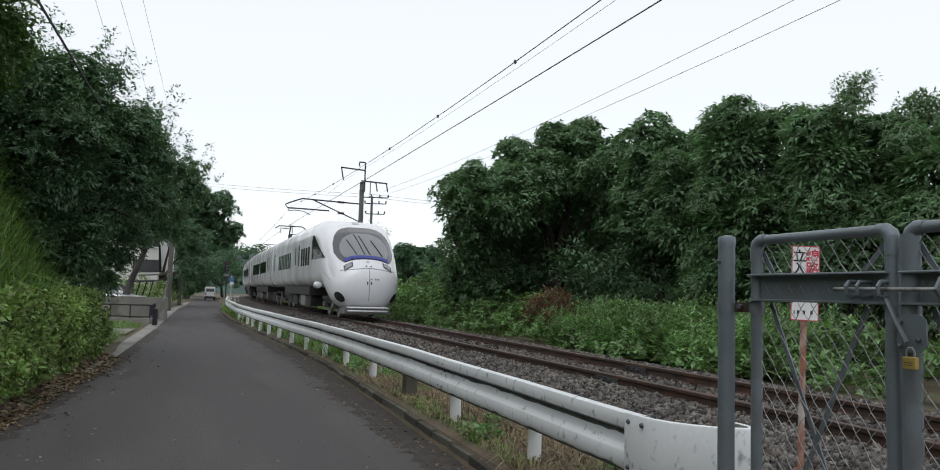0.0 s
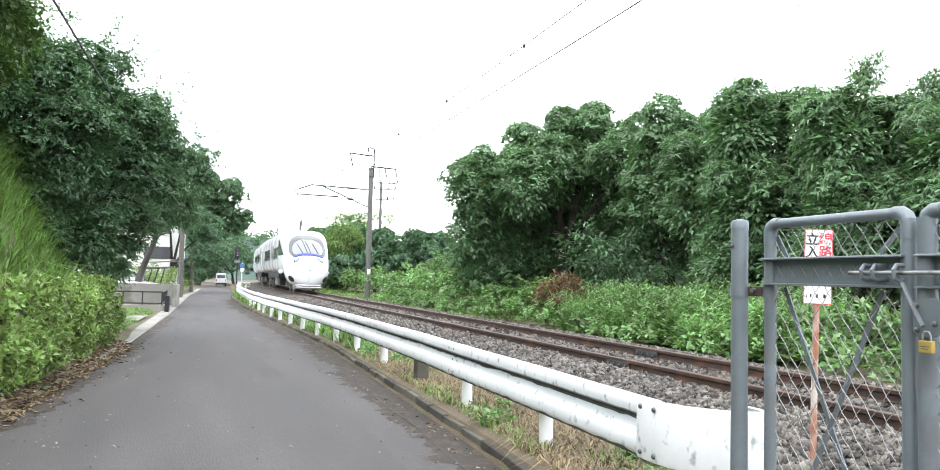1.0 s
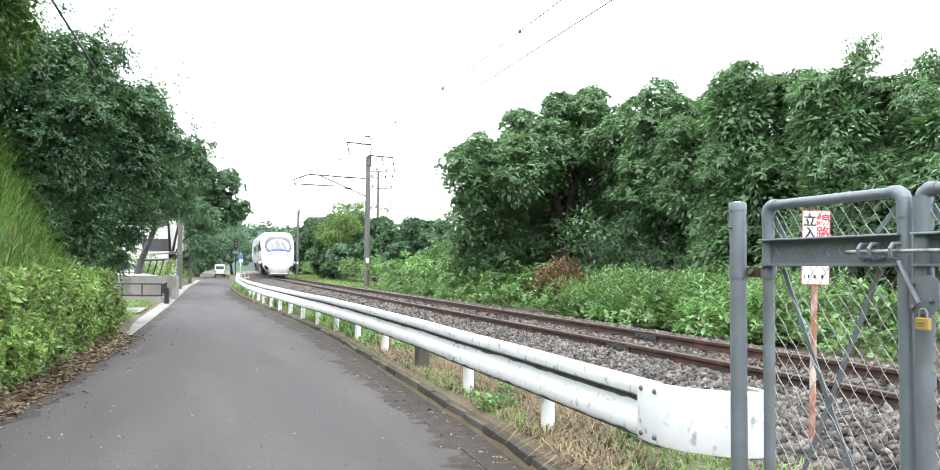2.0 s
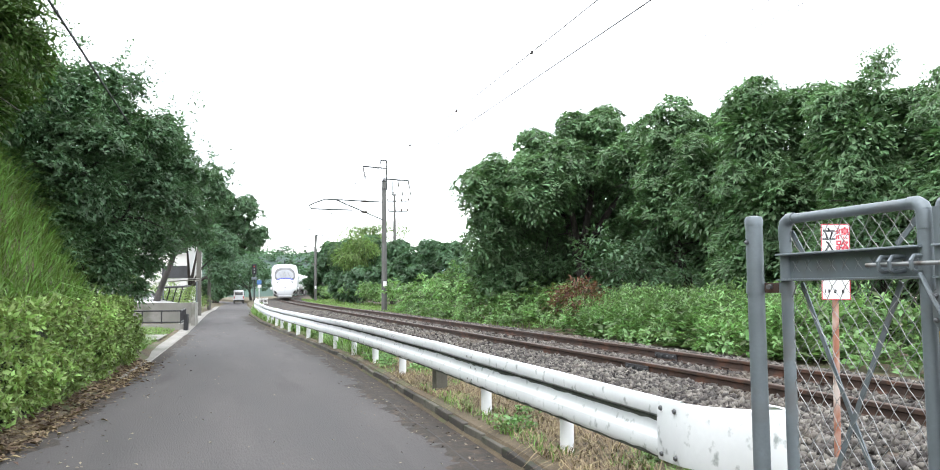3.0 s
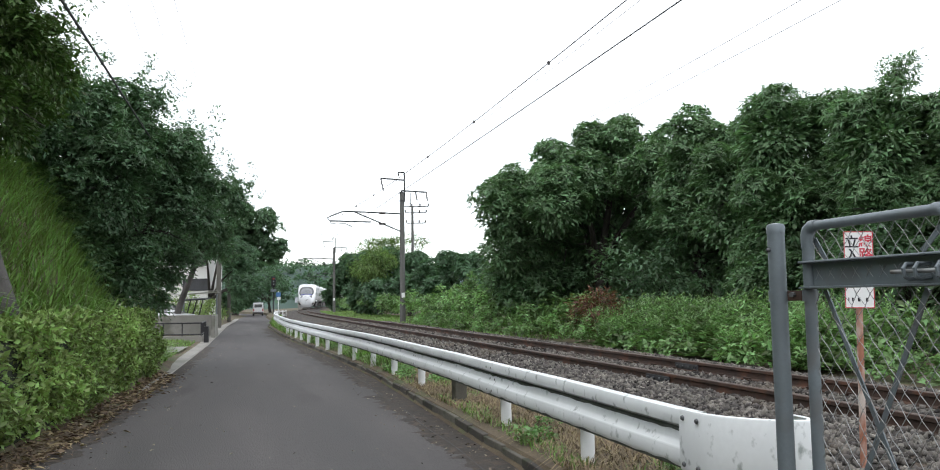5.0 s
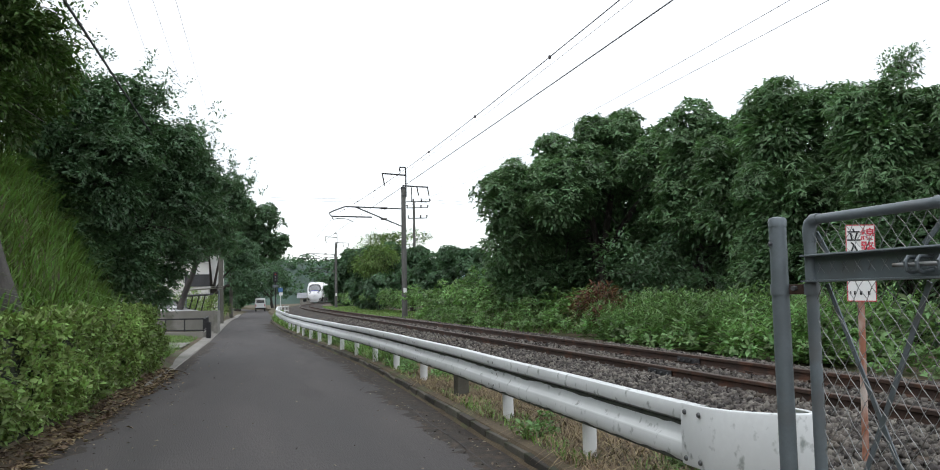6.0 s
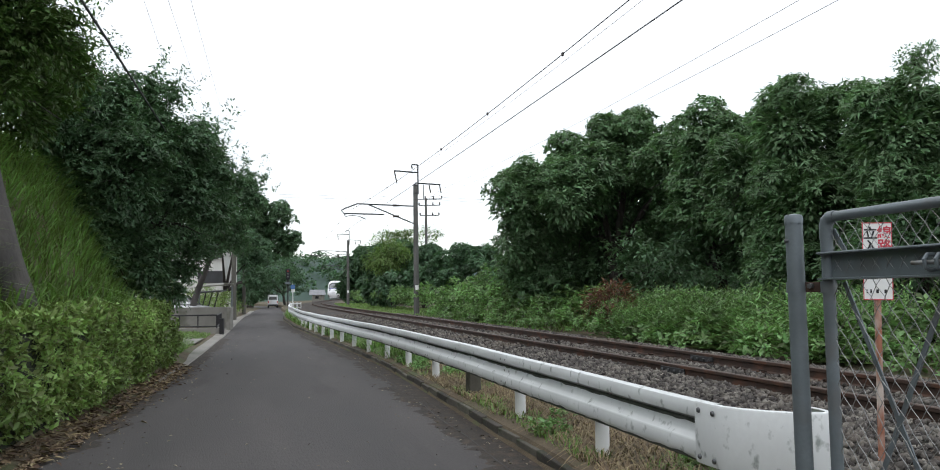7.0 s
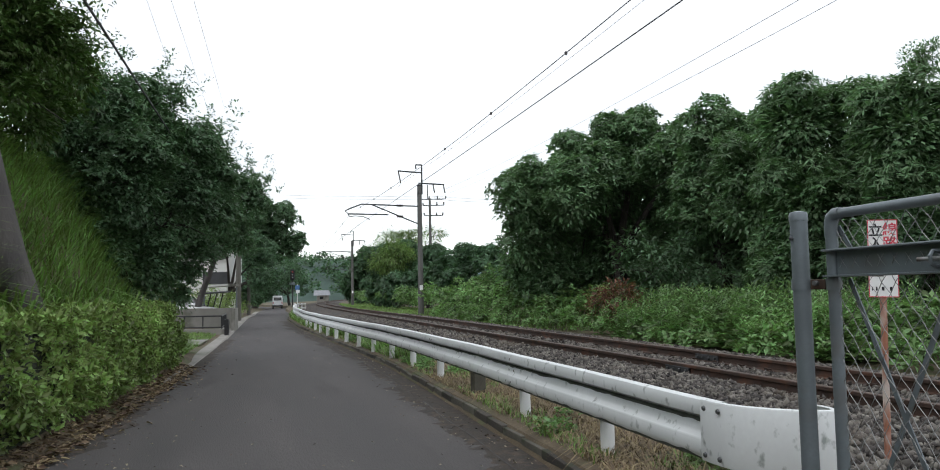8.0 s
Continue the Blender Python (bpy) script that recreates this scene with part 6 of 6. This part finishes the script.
    part("guard_bar", Geo().tube([(-0.70, 0.5, 0.43), (-0.70, 0.03, 0.43), (-0.64, -0.04, 0.43), (0.64, -0.04, 0.43), (0.70, 0.03, 0.43), (0.70, 0.5, 0.43)], 0.032, 8)
         .tube([(-0.70, 0.5, 0.31), (-0.70, 0.03, 0.31), (-0.64, -0.04, 0.31), (0.64, -0.04, 0.31), (0.70, 0.03, 0.31), (0.70, 0.5, 0.31)], 0.028, 8), M_TRAINWHITE, car, "white guard bar", smooth=True)
    wheelset(car, 3.45)
    wheelset(car, CAR - 3.2)
    underframe(car, 6.3, CAR - 5.0, 3)
    flank(car, sh, (9.35,), ((5.1, 8.0), (11.6, 17.3)), ((8.45, 8.8), (19.2, 19.5)), 0.76, 0.26)
    part("gangway", Geo().box((0, CAR + 0.16, 2.4), (1.9, 0.5, 2.6), chamfer=0.05), M_UNDER, car, "dark gangway bellows")
    part("roof_unit", Geo().box((0, 12.5, 3.88), (1.9, 3.6, 0.22), chamfer=0.07), M_TRAINWHITE, car)
    return car


def mid_car(seed, pantograph=False):
    car = thing("train_car", Matrix(), "gloss white coach of an express train with tinted windows", "train car", group="cars of the train")
    sh = Plain()
    part("body", body_mesh(sh, 0, CAR, [0.02, 0.15, 5, 10, 15, CAR - 0.15, CAR - 0.02]), M_TRAINWHITE, car, smooth=True)
    flank(car, sh, (1.6,) if seed % 2 else (1.6, CAR - 2.5), ((4.6, 9.6), (10.3, 17.2)), ((3.2, 3.6),), 1.3, 0.04)
    wheelset(car, 3.2)
    wheelset(car, CAR - 3.2)
    underframe(car, 5.0, CAR - 5.0, seed)
    part("gangway", Geo().box((0, CAR + 0.16, 2.4), (1.9, 0.5, 2.6), chamfer=0.05), M_UNDER, car, "dark gangway bellows")
    part("roof_unit", Geo().box((0, 12.5, 3.88), (1.9, 3.6, 0.22), chamfer=0.07), M_TRAINWHITE, car)
    if pantograph:
        p = part("pantograph", Geo().box((0, 4.2, 4.0), (1.5, 1.3, 0.12), chamfer=0.02).tube([(0, 3.6, 4.05), (0, 5.3, 4.5), (0, 4.2, 5.2)], 0.05, 8), M_DARKSTEEL, car, "raised dark pantograph")
        part("collector_head", Geo().tube([(-1.0, 4.2, 5.05), (-0.75, 4.2, 5.22), (0.75, 4.2, 5.22), (1.0, 4.2, 5.05)], 0.04, 6), M_DARKSTEEL, p)
        for k in range(4):
            part("roof_insulator", Geo().lathe([(0.06, 3.88), (0.1, 4.03), (0.06, 4.18)], 8, Matrix.Translation((0.5 - (k % 2), 1.2 + k * 0.7, 0))), M_INSUL, car)
        part("roof_gear", Geo().box((0, 7.0, 4.0), (1.3, 2.2, 0.28), chamfer=0.05), M_UNDER, car)
    return car


# ---------------------------------------------------------------- parked vehicles and the yard by the road
def wheels(parent, xs, ys, r):
    for x in xs:
        for y in ys:
            w = part("wheel", Geo().lathe([(r * 0.8, -0.08), (r, -0.06), (r, 0.06), (r * 0.8, 0.08)], 20, pose(x, y, r, 0, 90, 0)), M_TYRE, parent, smooth=True)
            part("rim", Geo().lathe([(r * 0.62, -0.085), (r * 0.55, 0.0), (r * 0.62, 0.085)], 16, pose(x, y, r, 0, 90, 0)), M_WIRE, w, smooth=True)


def loft_box(sections):
    """sections: (y, half width, z low, z high, inset at the top)."""
    rows = []
    for y, w, z0, z1, i in sections:
        m = z0 + (z1 - z0) * 0.5
        rows.append([(-w * 0.96, y, z0), (-w, y, z0 + 0.08), (-w, y, m), (-w + i * 0.75, y, z1 - 0.07), (-w + i + 0.05, y, z1), (0, y, z1 + 0.015),
                     (w - i - 0.05, y, z1), (w - i * 0.75, y, z1 - 0.07), (w, y, m), (w, y, z0 + 0.08), (w * 0.96, y, z0)])
    g = Geo().grid(rows, wrap=True, flip=True)
    n = len(rows[0])
    e = len(g.v)
    g.f.append(tuple(range(n)))
    g.f.append(tuple(range(e - n, e))[::-1])
    return g


def van():
    c = W(116.5, -6.35, 0)
    t = thing("small_van", pose(c.x, c.y, ROAD_Z(116.5) + 0.01, 0, 0, math.degrees(track(116.5)[2]) + 6), "small white box van seen from behind on the road", "van")
    part("body", loft_box([(0, 0.70, 0.35, 1.78, 0.10), (0.12, 0.73, 0.3, 1.85, 0.09), (2.4, 0.735, 0.3, 1.88, 0.09), (2.75, 0.735, 0.3, 1.8, 0.12), (3.2, 0.72, 0.3, 1.05, 0.05), (3.32, 0.66, 0.35, 0.95, 0.05)]), M_CARWHITE, t, smooth=True)
    part("rear_window", Geo().box((0, -0.005, 1.40), (1.08, 0.03, 0.44), chamfer=0.02), M_CARGLASS, t, "dark rear window")
    for sx in (-1, 1):
        part("side_window", Geo().box((sx * 0.715, 1.3, 1.42), (0.03, 1.9, 0.42), pose(0, 0, 0, 0, sx * -6, 0), chamfer=0.01), M_CARGLASS, t)
        part("tail_lamp", Geo().box((sx * 0.62, -0.01, 0.85), (0.13, 0.04, 0.3), chamfer=0.01), M_TAIL, t, "red tail lamp")
        part("mirror", Geo().box((sx * 0.85, 2.7, 1.25), (0.16, 0.1, 0.2), chamfer=0.03), M_BLACK, t)
    part("bumper", Geo().box((0, -0.03, 0.42), (1.44, 0.14, 0.2), chamfer=0.04), M_BLACK, t, "black bumper")
    part("number_plate", Geo().box((0.0, -0.035, 0.68), (0.33, 0.015, 0.165)), M_SIGN, t, "plain blank plate")
    part("roof_rack", Geo().box((0, 1.1, 1.96), (1.2, 1.6, 0.05), chamfer=0.01).box((-0.5, 0.5, 1.91), (0.05, 0.05, 0.1)).box((0.5, 0.5, 1.91), (0.05, 0.05, 0.1)), M_BOLT, t)
    wheels(t, (-0.62, 0.62), (0.55, 2.75), 0.27)


def parked_car():
    t = thing("parked_car", pose(-14.6, 38.6, 0.05, 0, 0, 62), "white saloon car parked in the yard behind the railing", "car")
    part("body", loft_box([(-2.15, 0.6, 0.4, 0.70, 0.1), (-2.0, 0.76, 0.3, 0.86, 0.1), (-1.0, 0.84, 0.25, 0.98, 0.08), (0.8, 0.84, 0.25, 1.0, 0.08), (1.7, 0.8, 0.28, 1.0, 0.1), (2.1, 0.7, 0.4, 0.9, 0.1)]), M_CARWHITE, t, smooth=True)
    part("cabin", loft_box([(-1.05, 0.74, 0.95, 1.0, 0.05), (-0.35, 0.74, 0.95, 1.42, 0.16), (0.7, 0.74, 0.95, 1.45, 0.17), (1.5, 0.74, 0.95, 1.05, 0.08)]), M_CARWHITE, t, smooth=True)
    for sx in (-1, 1):
        part("side_window", Geo().box((sx * 0.70, 0.18, 1.2), (0.05, 1.35, 0.28), pose(0, 0, 0, 0, sx * -22, 0), chamfer=0.01), M_CARGLASS, t)
    part("windscreen", Geo().box((0, -0.72, 1.2), (1.15, 0.75, 0.03), pose(0, 0, 0, 33, 0, 0), chamfer=0.008), M_CARGLASS, t)
    for sx in (-1, 1):
        part("headlight", Geo().box((sx * 0.55, -2.05, 0.68), (0.34, 0.12, 0.13), chamfer=0.03), M_LENS, t)
    wheels(t, (-0.74, 0.74), (-1.35, 1.3), 0.3)


def yard():
    # low concrete wall and drive
    t = thing("concrete_wall", (-10.9, 35.6, 0), "grey block garden wall beside the yard", "wall")
    part("panel", Geo().box((-1.6, 0.1, 0.42), (3.0, 0.16, 1.05), pose(0, 0, 0, 0, 0, -4), chamfer=0.012), M_CONC, t)
    part("return_panel", Geo().box((0.28, -1.0, 0.42), (0.16, 2.3, 1.05), pose(0, 0, 0, 0, 0, 14), chamfer=0.012), M_CONC, t)
    rows = [[W(s, ROAD_L(s) - 0.5 - d, ROAD_Z(s) + 0.075 + 0.012 * d) for d in (0, 1.2, 2.4, 4.5)] for s in (26.0, 27.2, 28.2, 29.0)]
    structure("driveway", Geo().grid(rows), M_CONC, "short concrete driveway to the yard", "driveway")
    # black railing on a low concrete plinth
    t = thing("railing", (-9.72, 30.0, 0.02), "black steel railing on a concrete plinth by the driveway", "railing")
    end = Vector((-2.9, 0.1, 0))
    part("plinth", Geo().box((end.x / 2, end.y / 2, 0.06), (2.95, 0.2, 0.3), pose(0, 0, 0, 0, 0, -2), chamfer=0.015), M_CONC, t)
    part("return_plinth", Geo().box((-0.35, 1.4, 0.06), (0.2, 2.7, 0.3), pose(0, 0, 0, 0, 0, 14), chamfer=0.015), M_CONC, t)
    part("top_bar", Geo().tube([(0, 0, 0.70), (end.x, end.y, 0.70)], 0.028, 8), M_BLACK, t)
    part("low_bar", Geo().tube([(0, 0, 0.27), (end.x, end.y, 0.27)], 0.024, 8), M_BLACK, t)
    for k in range(5):
        p = end * (k / 4)
        part("baluster", Geo().tube([(p.x, p.y, 0.18), (p.x, p.y, 0.71)], 0.024, 8), M_BLACK, t)
    part("return_bar", Geo().tube([(0, 0, 0.70), (-0.75, 2.9, 0.72)], 0.028, 8), M_BLACK, t)
    part("return_bar", Geo().tube([(0, 0, 0.27), (-0.75, 2.9, 0.29)], 0.024, 8), M_BLACK, t)
    for k in range(1, 5):
        part("baluster", Geo().tube([(-0.187 * k, 0.725 * k, 0.15), (-0.187 * k, 0.725 * k, 0.72)], 0.024, 8), M_BLACK, t)
    part("end_post", Geo().box((0.36, -0.5, 0.28), (0.15, 0.15, 0.62), chamfer=0.02), M_BLACK, t, "thick black end post")
    # carport: thin pale roof behind, dark canopy on bent tubes in front
    t = thing("carport", (-13.0, 39.5, 0.05), "small carport with a thin pale roof on dark bent tubes", "carport")
    xs = (-1.3, -0.8, -0.3, 0.2, 0.6)
    part("roof", Geo().grid([[(x, y, 2.02 + 0.06 * x) for y in (-0.2, 0.8, 1.8)] for x in xs]).grid([[(x, y, 1.94 + 0.06 * x) for y in (-0.2, 0.8, 1.8)] for x in xs], flip=True).grid(
        [[(x, -0.2, 1.94 + 0.06 * x), (x, -0.2, 2.02 + 0.06 * x)] for x in xs], flip=True), M_PLASTER, t)
    part("lower_roof", Geo().box((0.05, -0.6, 1.62), (1.35, 1.0, 0.07), pose(0, 0, 0, 3, -2, 0), chamfer=0.01), M_ROOFDARK, t, "dark lower canopy")
    for x in (-0.35, 0.0, 0.3, 0.6):
        part("post", Geo().tube([(x - 0.28, -1.0, 0.0), (x - 0.2, -1.0, 0.8), (x - 0.05, -1.0, 1.4), (x, -1.0, 1.6)], 0.03, 8), M_BLACK, t, smooth=True)
    part("back_post", Geo().tube([(-1.2, 1.5, 0), (-1.2, 1.5, 1.9)], 0.04, 8), M_GALV, t)
    part("back_post", Geo().tube([(0.5, 1.5, 0), (0.5, 1.5, 1.9)], 0.04, 8), M_GALV, t)
    # timber poles
    for x, y, h, r, lab in ((-14.15, 46.8, 7.0, 0.15, "weathered timber utility pole beside the road"), (-18.8, 65.0, 7.6, 0.14, "thin timber pole with a street lamp")):
        t = thing("timber_pole", (x, y, 0), lab, "utility pole")
        part("shaft", Geo().lathe([(r * 1.15, -0.3), (r, 2), (r * 0.8, h)], 14), M_WOODPOLE, t, smooth=True)
        part("band", Geo().lathe([(r * 1.06, 1.0), (r * 1.06, 1.08)], 14), M_SIGN, t, "pale band round the pole")
        if y > 60:
            part("lamp_arm", Geo().tube([(0, 0, 3.0), (0.25, -0.2, 3.1)], 0.025, 6), M_GALV, t)
            part("lamp_head", Geo().box((0.4, -0.25, 3.15), (0.4, 0.2, 0.10), pose(0, 0, 0, 0, -15, 0), chamfer=0.03), M_SIGN, t)
        else:
            part("cap", Geo().lathe([(r * 0.85, h), (r * 0.5, h + 0.05)], 14), M_WOODPOLE, t)
    # house
    t = thing("house", pose(-23.1, 61.5, 0.2, 0, 0, 6), "white plastered house with a dark roof and a dark shuttered front", "house")
    part("wall", Geo().box((0, 3, 2.6), (7.0, 6.0, 5.2), chamfer=0.02), M_PLASTER, t)
    part("dark_front", Geo().box((2.6, -0.05, 2.75), (1.9, 0.14, 0.95), chamfer=0.02), M_ROOFDARK, t, "dark shuttered balcony front")
    part("roof", Geo().add([(-4, -0.6, 5.2), (4, -0.6, 5.2), (4, 6.6, 5.2), (-4, 6.6, 5.2), (-4, 3, 7.2), (4, 3, 7.2), (-4, -0.6, 5.05), (4, -0.6, 5.05), (4, 6.6, 5.05), (-4, 6.6, 5.05)],
                           [(0, 1, 5, 4), (2, 3, 4, 5), (0, 4, 3), (1, 2, 5), (6, 9, 8, 7), (0, 6, 7, 1), (2, 8, 9, 3), (1, 7, 8, 2), (3, 9, 6, 0)]), M_ROOFDARK, t)
    win = part("window", Geo().box((3.0, -0.03, 4.6), (0.9, 0.1, 0.8), chamfer=0.02), M_CARGLASS, t)
    part("window_frame", Geo().box((3.0, -0.09, 5.02), (1.0, 0.06, 0.07)).box((3.0, -0.09, 4.18), (1.0, 0.06, 0.07)).box((3.0, -0.09, 4.6), (0.06, 0.06, 0.8)), M_SIGN, win)


def signal_and_signs():
    t = thing("railway_signal", pose(-26.1, 112.0, -0.5, 0, 0, 12), "dark railway signal mast showing one red lamp", "railway signal")
    part("mast", Geo().lathe([(0.09, 0), (0.08, 5.6)], 12), M_DARKSTEEL, t, smooth=True)
    head = part("signal_head", Geo().box((0, -0.12, 4.95), (0.62, 0.16, 1.5), chamfer=0.12), M_BLACK, t, "black backboard")
    for k, z in enumerate((5.35, 4.95, 4.55)):
        part("lamp", Geo().lathe([(0.11, 0), (0.10, 0.04), (0.02, 0.05)], 12, pose(0, -0.205, z, 90, 0, 0)), M_SIGNAL if k == 0 else M_LENS, head, "lit red lamp" if k == 0 else "")
        part("hood", Geo().tube([(0.12 * math.cos(a), -0.34, z + 0.12 * math.sin(a)) for a in (0.2, 0.8, 1.57, 2.3, 2.9)], 0.03, 5), M_BLACK, head)
    part("ladder", Geo().tube([(-0.25, 0.1, 0.2), (-0.2, 0.1, 4.2)], 0.02, 5).tube([(0.2, 0.1, 0.2), (0.2, 0.1, 4.2)], 0.02, 5), M_GALV, t)
    part("relay_box", Geo().box((0, -0.1, 3.65), (0.75, 0.3, 0.35), chamfer=0.03), M_GALV, t)
    t = thing("road_sign", pose(-24.5, 108.0, -0.4, 0, 0, 14), "small blue and white sign on a white post by the crossing", "sign")
    part("post", Geo().lathe([(0.06, -0.2), (0.06, 3.4)], 10), M_POSTWHITE, t, smooth=True)
    part("blue_board", Geo().box((0, -0.08, 2.95), (0.6, 0.03, 0.6), chamfer=0.01), M_SIGNBLUE, t, "blue square board")
    part("white_board", Geo().box((0.05, -0.08, 2.4), (0.5, 0.03, 0.4), chamfer=0.01), M_SIGN, t, "white board")
    # crossing fence in white at the end of the guard rail
    t = thing("crossing_fence", W(74, -3.2, -0.15), "low white crossing barrier fence at the guard rail's end", "fence")
    a, b = Vector((0, 0, 0)), Vector((0.7, 1.3, 0))
    for z in (0.45, 0.8):
        part("rail", Geo().tube([a + Vector((0, 0, z)), b + Vector((0, 0, z))], 0.05, 8), M_POSTWHITE, t)
    for k in range(4):
        p = a.lerp(b, k / 3)
        part("post", Geo().lathe([(0.06, -0.1), (0.06, 0.9)], 10, Matrix.Translation(p)), M_POSTWHITE, t, smooth=True)
    # far hut
    t = thing("far_house", pose(-37.4, 189, 0.0, 0, 0, 10), "small far house with a pale grey tiled roof", "house")
    part("wall", Geo().box((0.7, 0, 0.6), (2.9, 2.4, 1.7), chamfer=0.02), M_CONC, t)
    part("roof", Geo().add([(-1.5, -1.7, 1.35), (2.5, -1.7, 1.35), (2.5, 1.7, 1.35), (-1.5, 1.7, 1.35), (-1.3, 0, 2.6), (2.2, 0, 2.6)], [(0, 1, 5, 4), (2, 3, 4, 5), (0, 4, 3), (1, 2, 5), (3, 2, 1, 0)]), M_ROOFGREY, t)
    part("window", Geo().box((0.4, -1.22, 0.75), (0.8, 0.06, 0.6), chamfer=0.01), M_CARGLASS, t)


# ---------------------------------------------------------------- far trees, hills and mountain
def distance():
    tree("tall_dark_tree", (-33.5, 119, -0.5), [(-29.1, 118.0, 12.7, 2.72), (-30.9, 118.0, 9.1, 3.0), (-27.7, 118.0, 9.0, 2.3), (-32.0, 116.0, 13.5, 2.5), (-31.4, 118.0, 11.4, 2.72), (-26.4, 118.0, 9.9, 1.2),
         (-34, 119, 10, 3)], 24000, 0.42, L_LEFT, "tall dark evergreen tree above the road", tuft=9, aspect=0.45, trunk_r=0.35)
    tree("roadside_tree", (-20.0, 62, 0), [(-17.6, 64.0, 2.9, 1.08), (-17.4, 62.0, 4.3, 1.24), (-18.1, 60.0, 5.8, 1.15), (-17.9, 56.0, 5.6, 1.29), (-15.9, 58.0, 2.6, 0.95), (-20.5, 68, 1.4, 1.1)], 18000, 0.2, L_FAR,
         "rounded green tree beside the road", tuft=9, aspect=0.45)
    tree("roadside_tree", (-31.0, 106, -0.3), [(-29.9, 108.0, 5.1, 2.2), (-29.3, 104.0, 7.4, 2.4), (-31.0, 114.0, 3.0, 1.4), (-28.7, 100.0, 1.8, 1.08), (-29.8, 112.0, 7.0, 2.41), (-27.4, 92.0, 1.9, 0.99), (-25.5, 84, 1.4, 1.1), (-32, 118, 3.5, 2.6), (-29.2, 104, 1.0, 1.1), (-30.7, 110, 1.4, 1.5), (-32.7, 120, 2.0, 2.0), (-34.2, 128, 2.2, 2.2)], 27000, 0.32, L_FAR,
         "leafy green trees and shrubs beside the road", tuft=9, aspect=0.45)
    tree("garden_shrub", (-14.6, 43, 0), [(-14.9, 44.0, 1.0, 0.9), (-16.0, 46, 1.2, 0.95), (-14.0, 41.5, 0.8, 0.6), (-17.5, 46, 1.3, 1.0), (-15.2, 49, 0.9, 0.8), (-16.4, 53, 0.9, 0.8), (-14.2, 44.5, 0.5, 0.6)], 10000, 0.14, L_HEDGE,
         "low bright green garden shrubs by the house", clump=0.35, category="shrub", trunk_r=0.06)
    tree("roadside_tree", (-31, 131, -0.5), [(-30.1, 130.0, 4.3, 1.8), (-29.5, 134.0, 3.0, 1.3), (-31.6, 132.0, 5.8, 2.03), (-32.1, 130.0, 2.0, 0.9), (-30.0, 134.0, 5.9, 1.44), (-35, 134, 4, 3), (-40, 136, 5, 4)],
         12000, 0.34, L_FAR, "green trees where the road bends away", clump=0.7)
    # wooded hill across the valley
    rows = []
    hill = table([(-200, 46), (-120, 34), (-85, 21), (-68, 19.5), (-54, 18.5), (-38, 14), (-10, 10), (40, 8), (120, 12), (260, 30)])
    for j in range(9):
        f = j / 8
        rows.append([(x, 250 + 110 * f, -3 + (hill(x) + 2.5 * noise.noise(Vector((x * 0.06, f * 3, 0)))) * math.sin(min(1, f * 1.15) * math.pi / 2)) for x in range(-220, 270, 8)])
    structure("wooded_hill", Geo().grid(rows), M_HILL, "low wooded hill behind the curve", "hill", smooth=True)
    n = 2600
    lob = []
    for _ in range(n):
        x, f = RNG.uniform(-160, 120), RNG.uniform(0.1, 1.0)
        z = -3 + hill(x) * math.sin(min(1, f * 1.15) * math.pi / 2)
        lob.append((x, 250 + 110 * f, z + 0.6, RNG.uniform(1.2, 2.6)))
    holder = thing("hill_woods", (0, 300, 0), "distant mixed green woods on the hill", "woods", kind="stuff")
    foliage("crowns", lob, 60000, 1.1, L_FAR, holder, clump=1.2, aspect=0.7, sub=20)
    rows = []
    for j in range(5):
        f = j / 4
        rows.append([(x, 1350 + 400 * f, -10 + (90 + 16 * noise.noise(Vector((x * 0.004, 1, 0))) + 8 * noise.noise(Vector((x * 0.02, 4, 0)))) * math.sin(f * math.pi / 2)) for x in range(-900, 1100, 25)])
    structure("far_mountain", Geo().grid(rows), M_MOUNT, "hazy blue mountain ridge on the horizon", "mountain", smooth=True)


gate()
warning_sign()
overhead_line()
yard()
parked_car()
van()
signal_and_signs()
distance()
sleepers()
kerb()

TRAIN = [end_car()] + [mid_car(k, k == 1) for k in range(1, 5)]
NOSE = table([(0.0, 29.6), (1.0, 49.0), (3.0, 87.5), (4.0, 106.8), (6.0, 145.4), (7.0, 164.6), (8.0, 183.6)])


def car_pose(s):
    """The pose of a car whose near end stands at s: it sits on its two bogies."""
    a, b = W(s + 3.2, 0, RAIL_Z(s + 3.2) + 0.015), W(s + CAR - 3.2, 0, RAIL_Z(s + CAR - 3.2) + 0.015)
    d = b - a
    h = math.atan2(-d.x, d.y)
    o = a - d.normalized() * 3.2
    return pose(o.x, o.y, o.z, 0, 0, math.degrees(h))


def motions():
    for k, car in enumerate(TRAIN):
        walk(car, [(t * 0.25, car_pose(NOSE(t * 0.25) + k * (CAR + 0.32))) for t in range(33)])


motions()
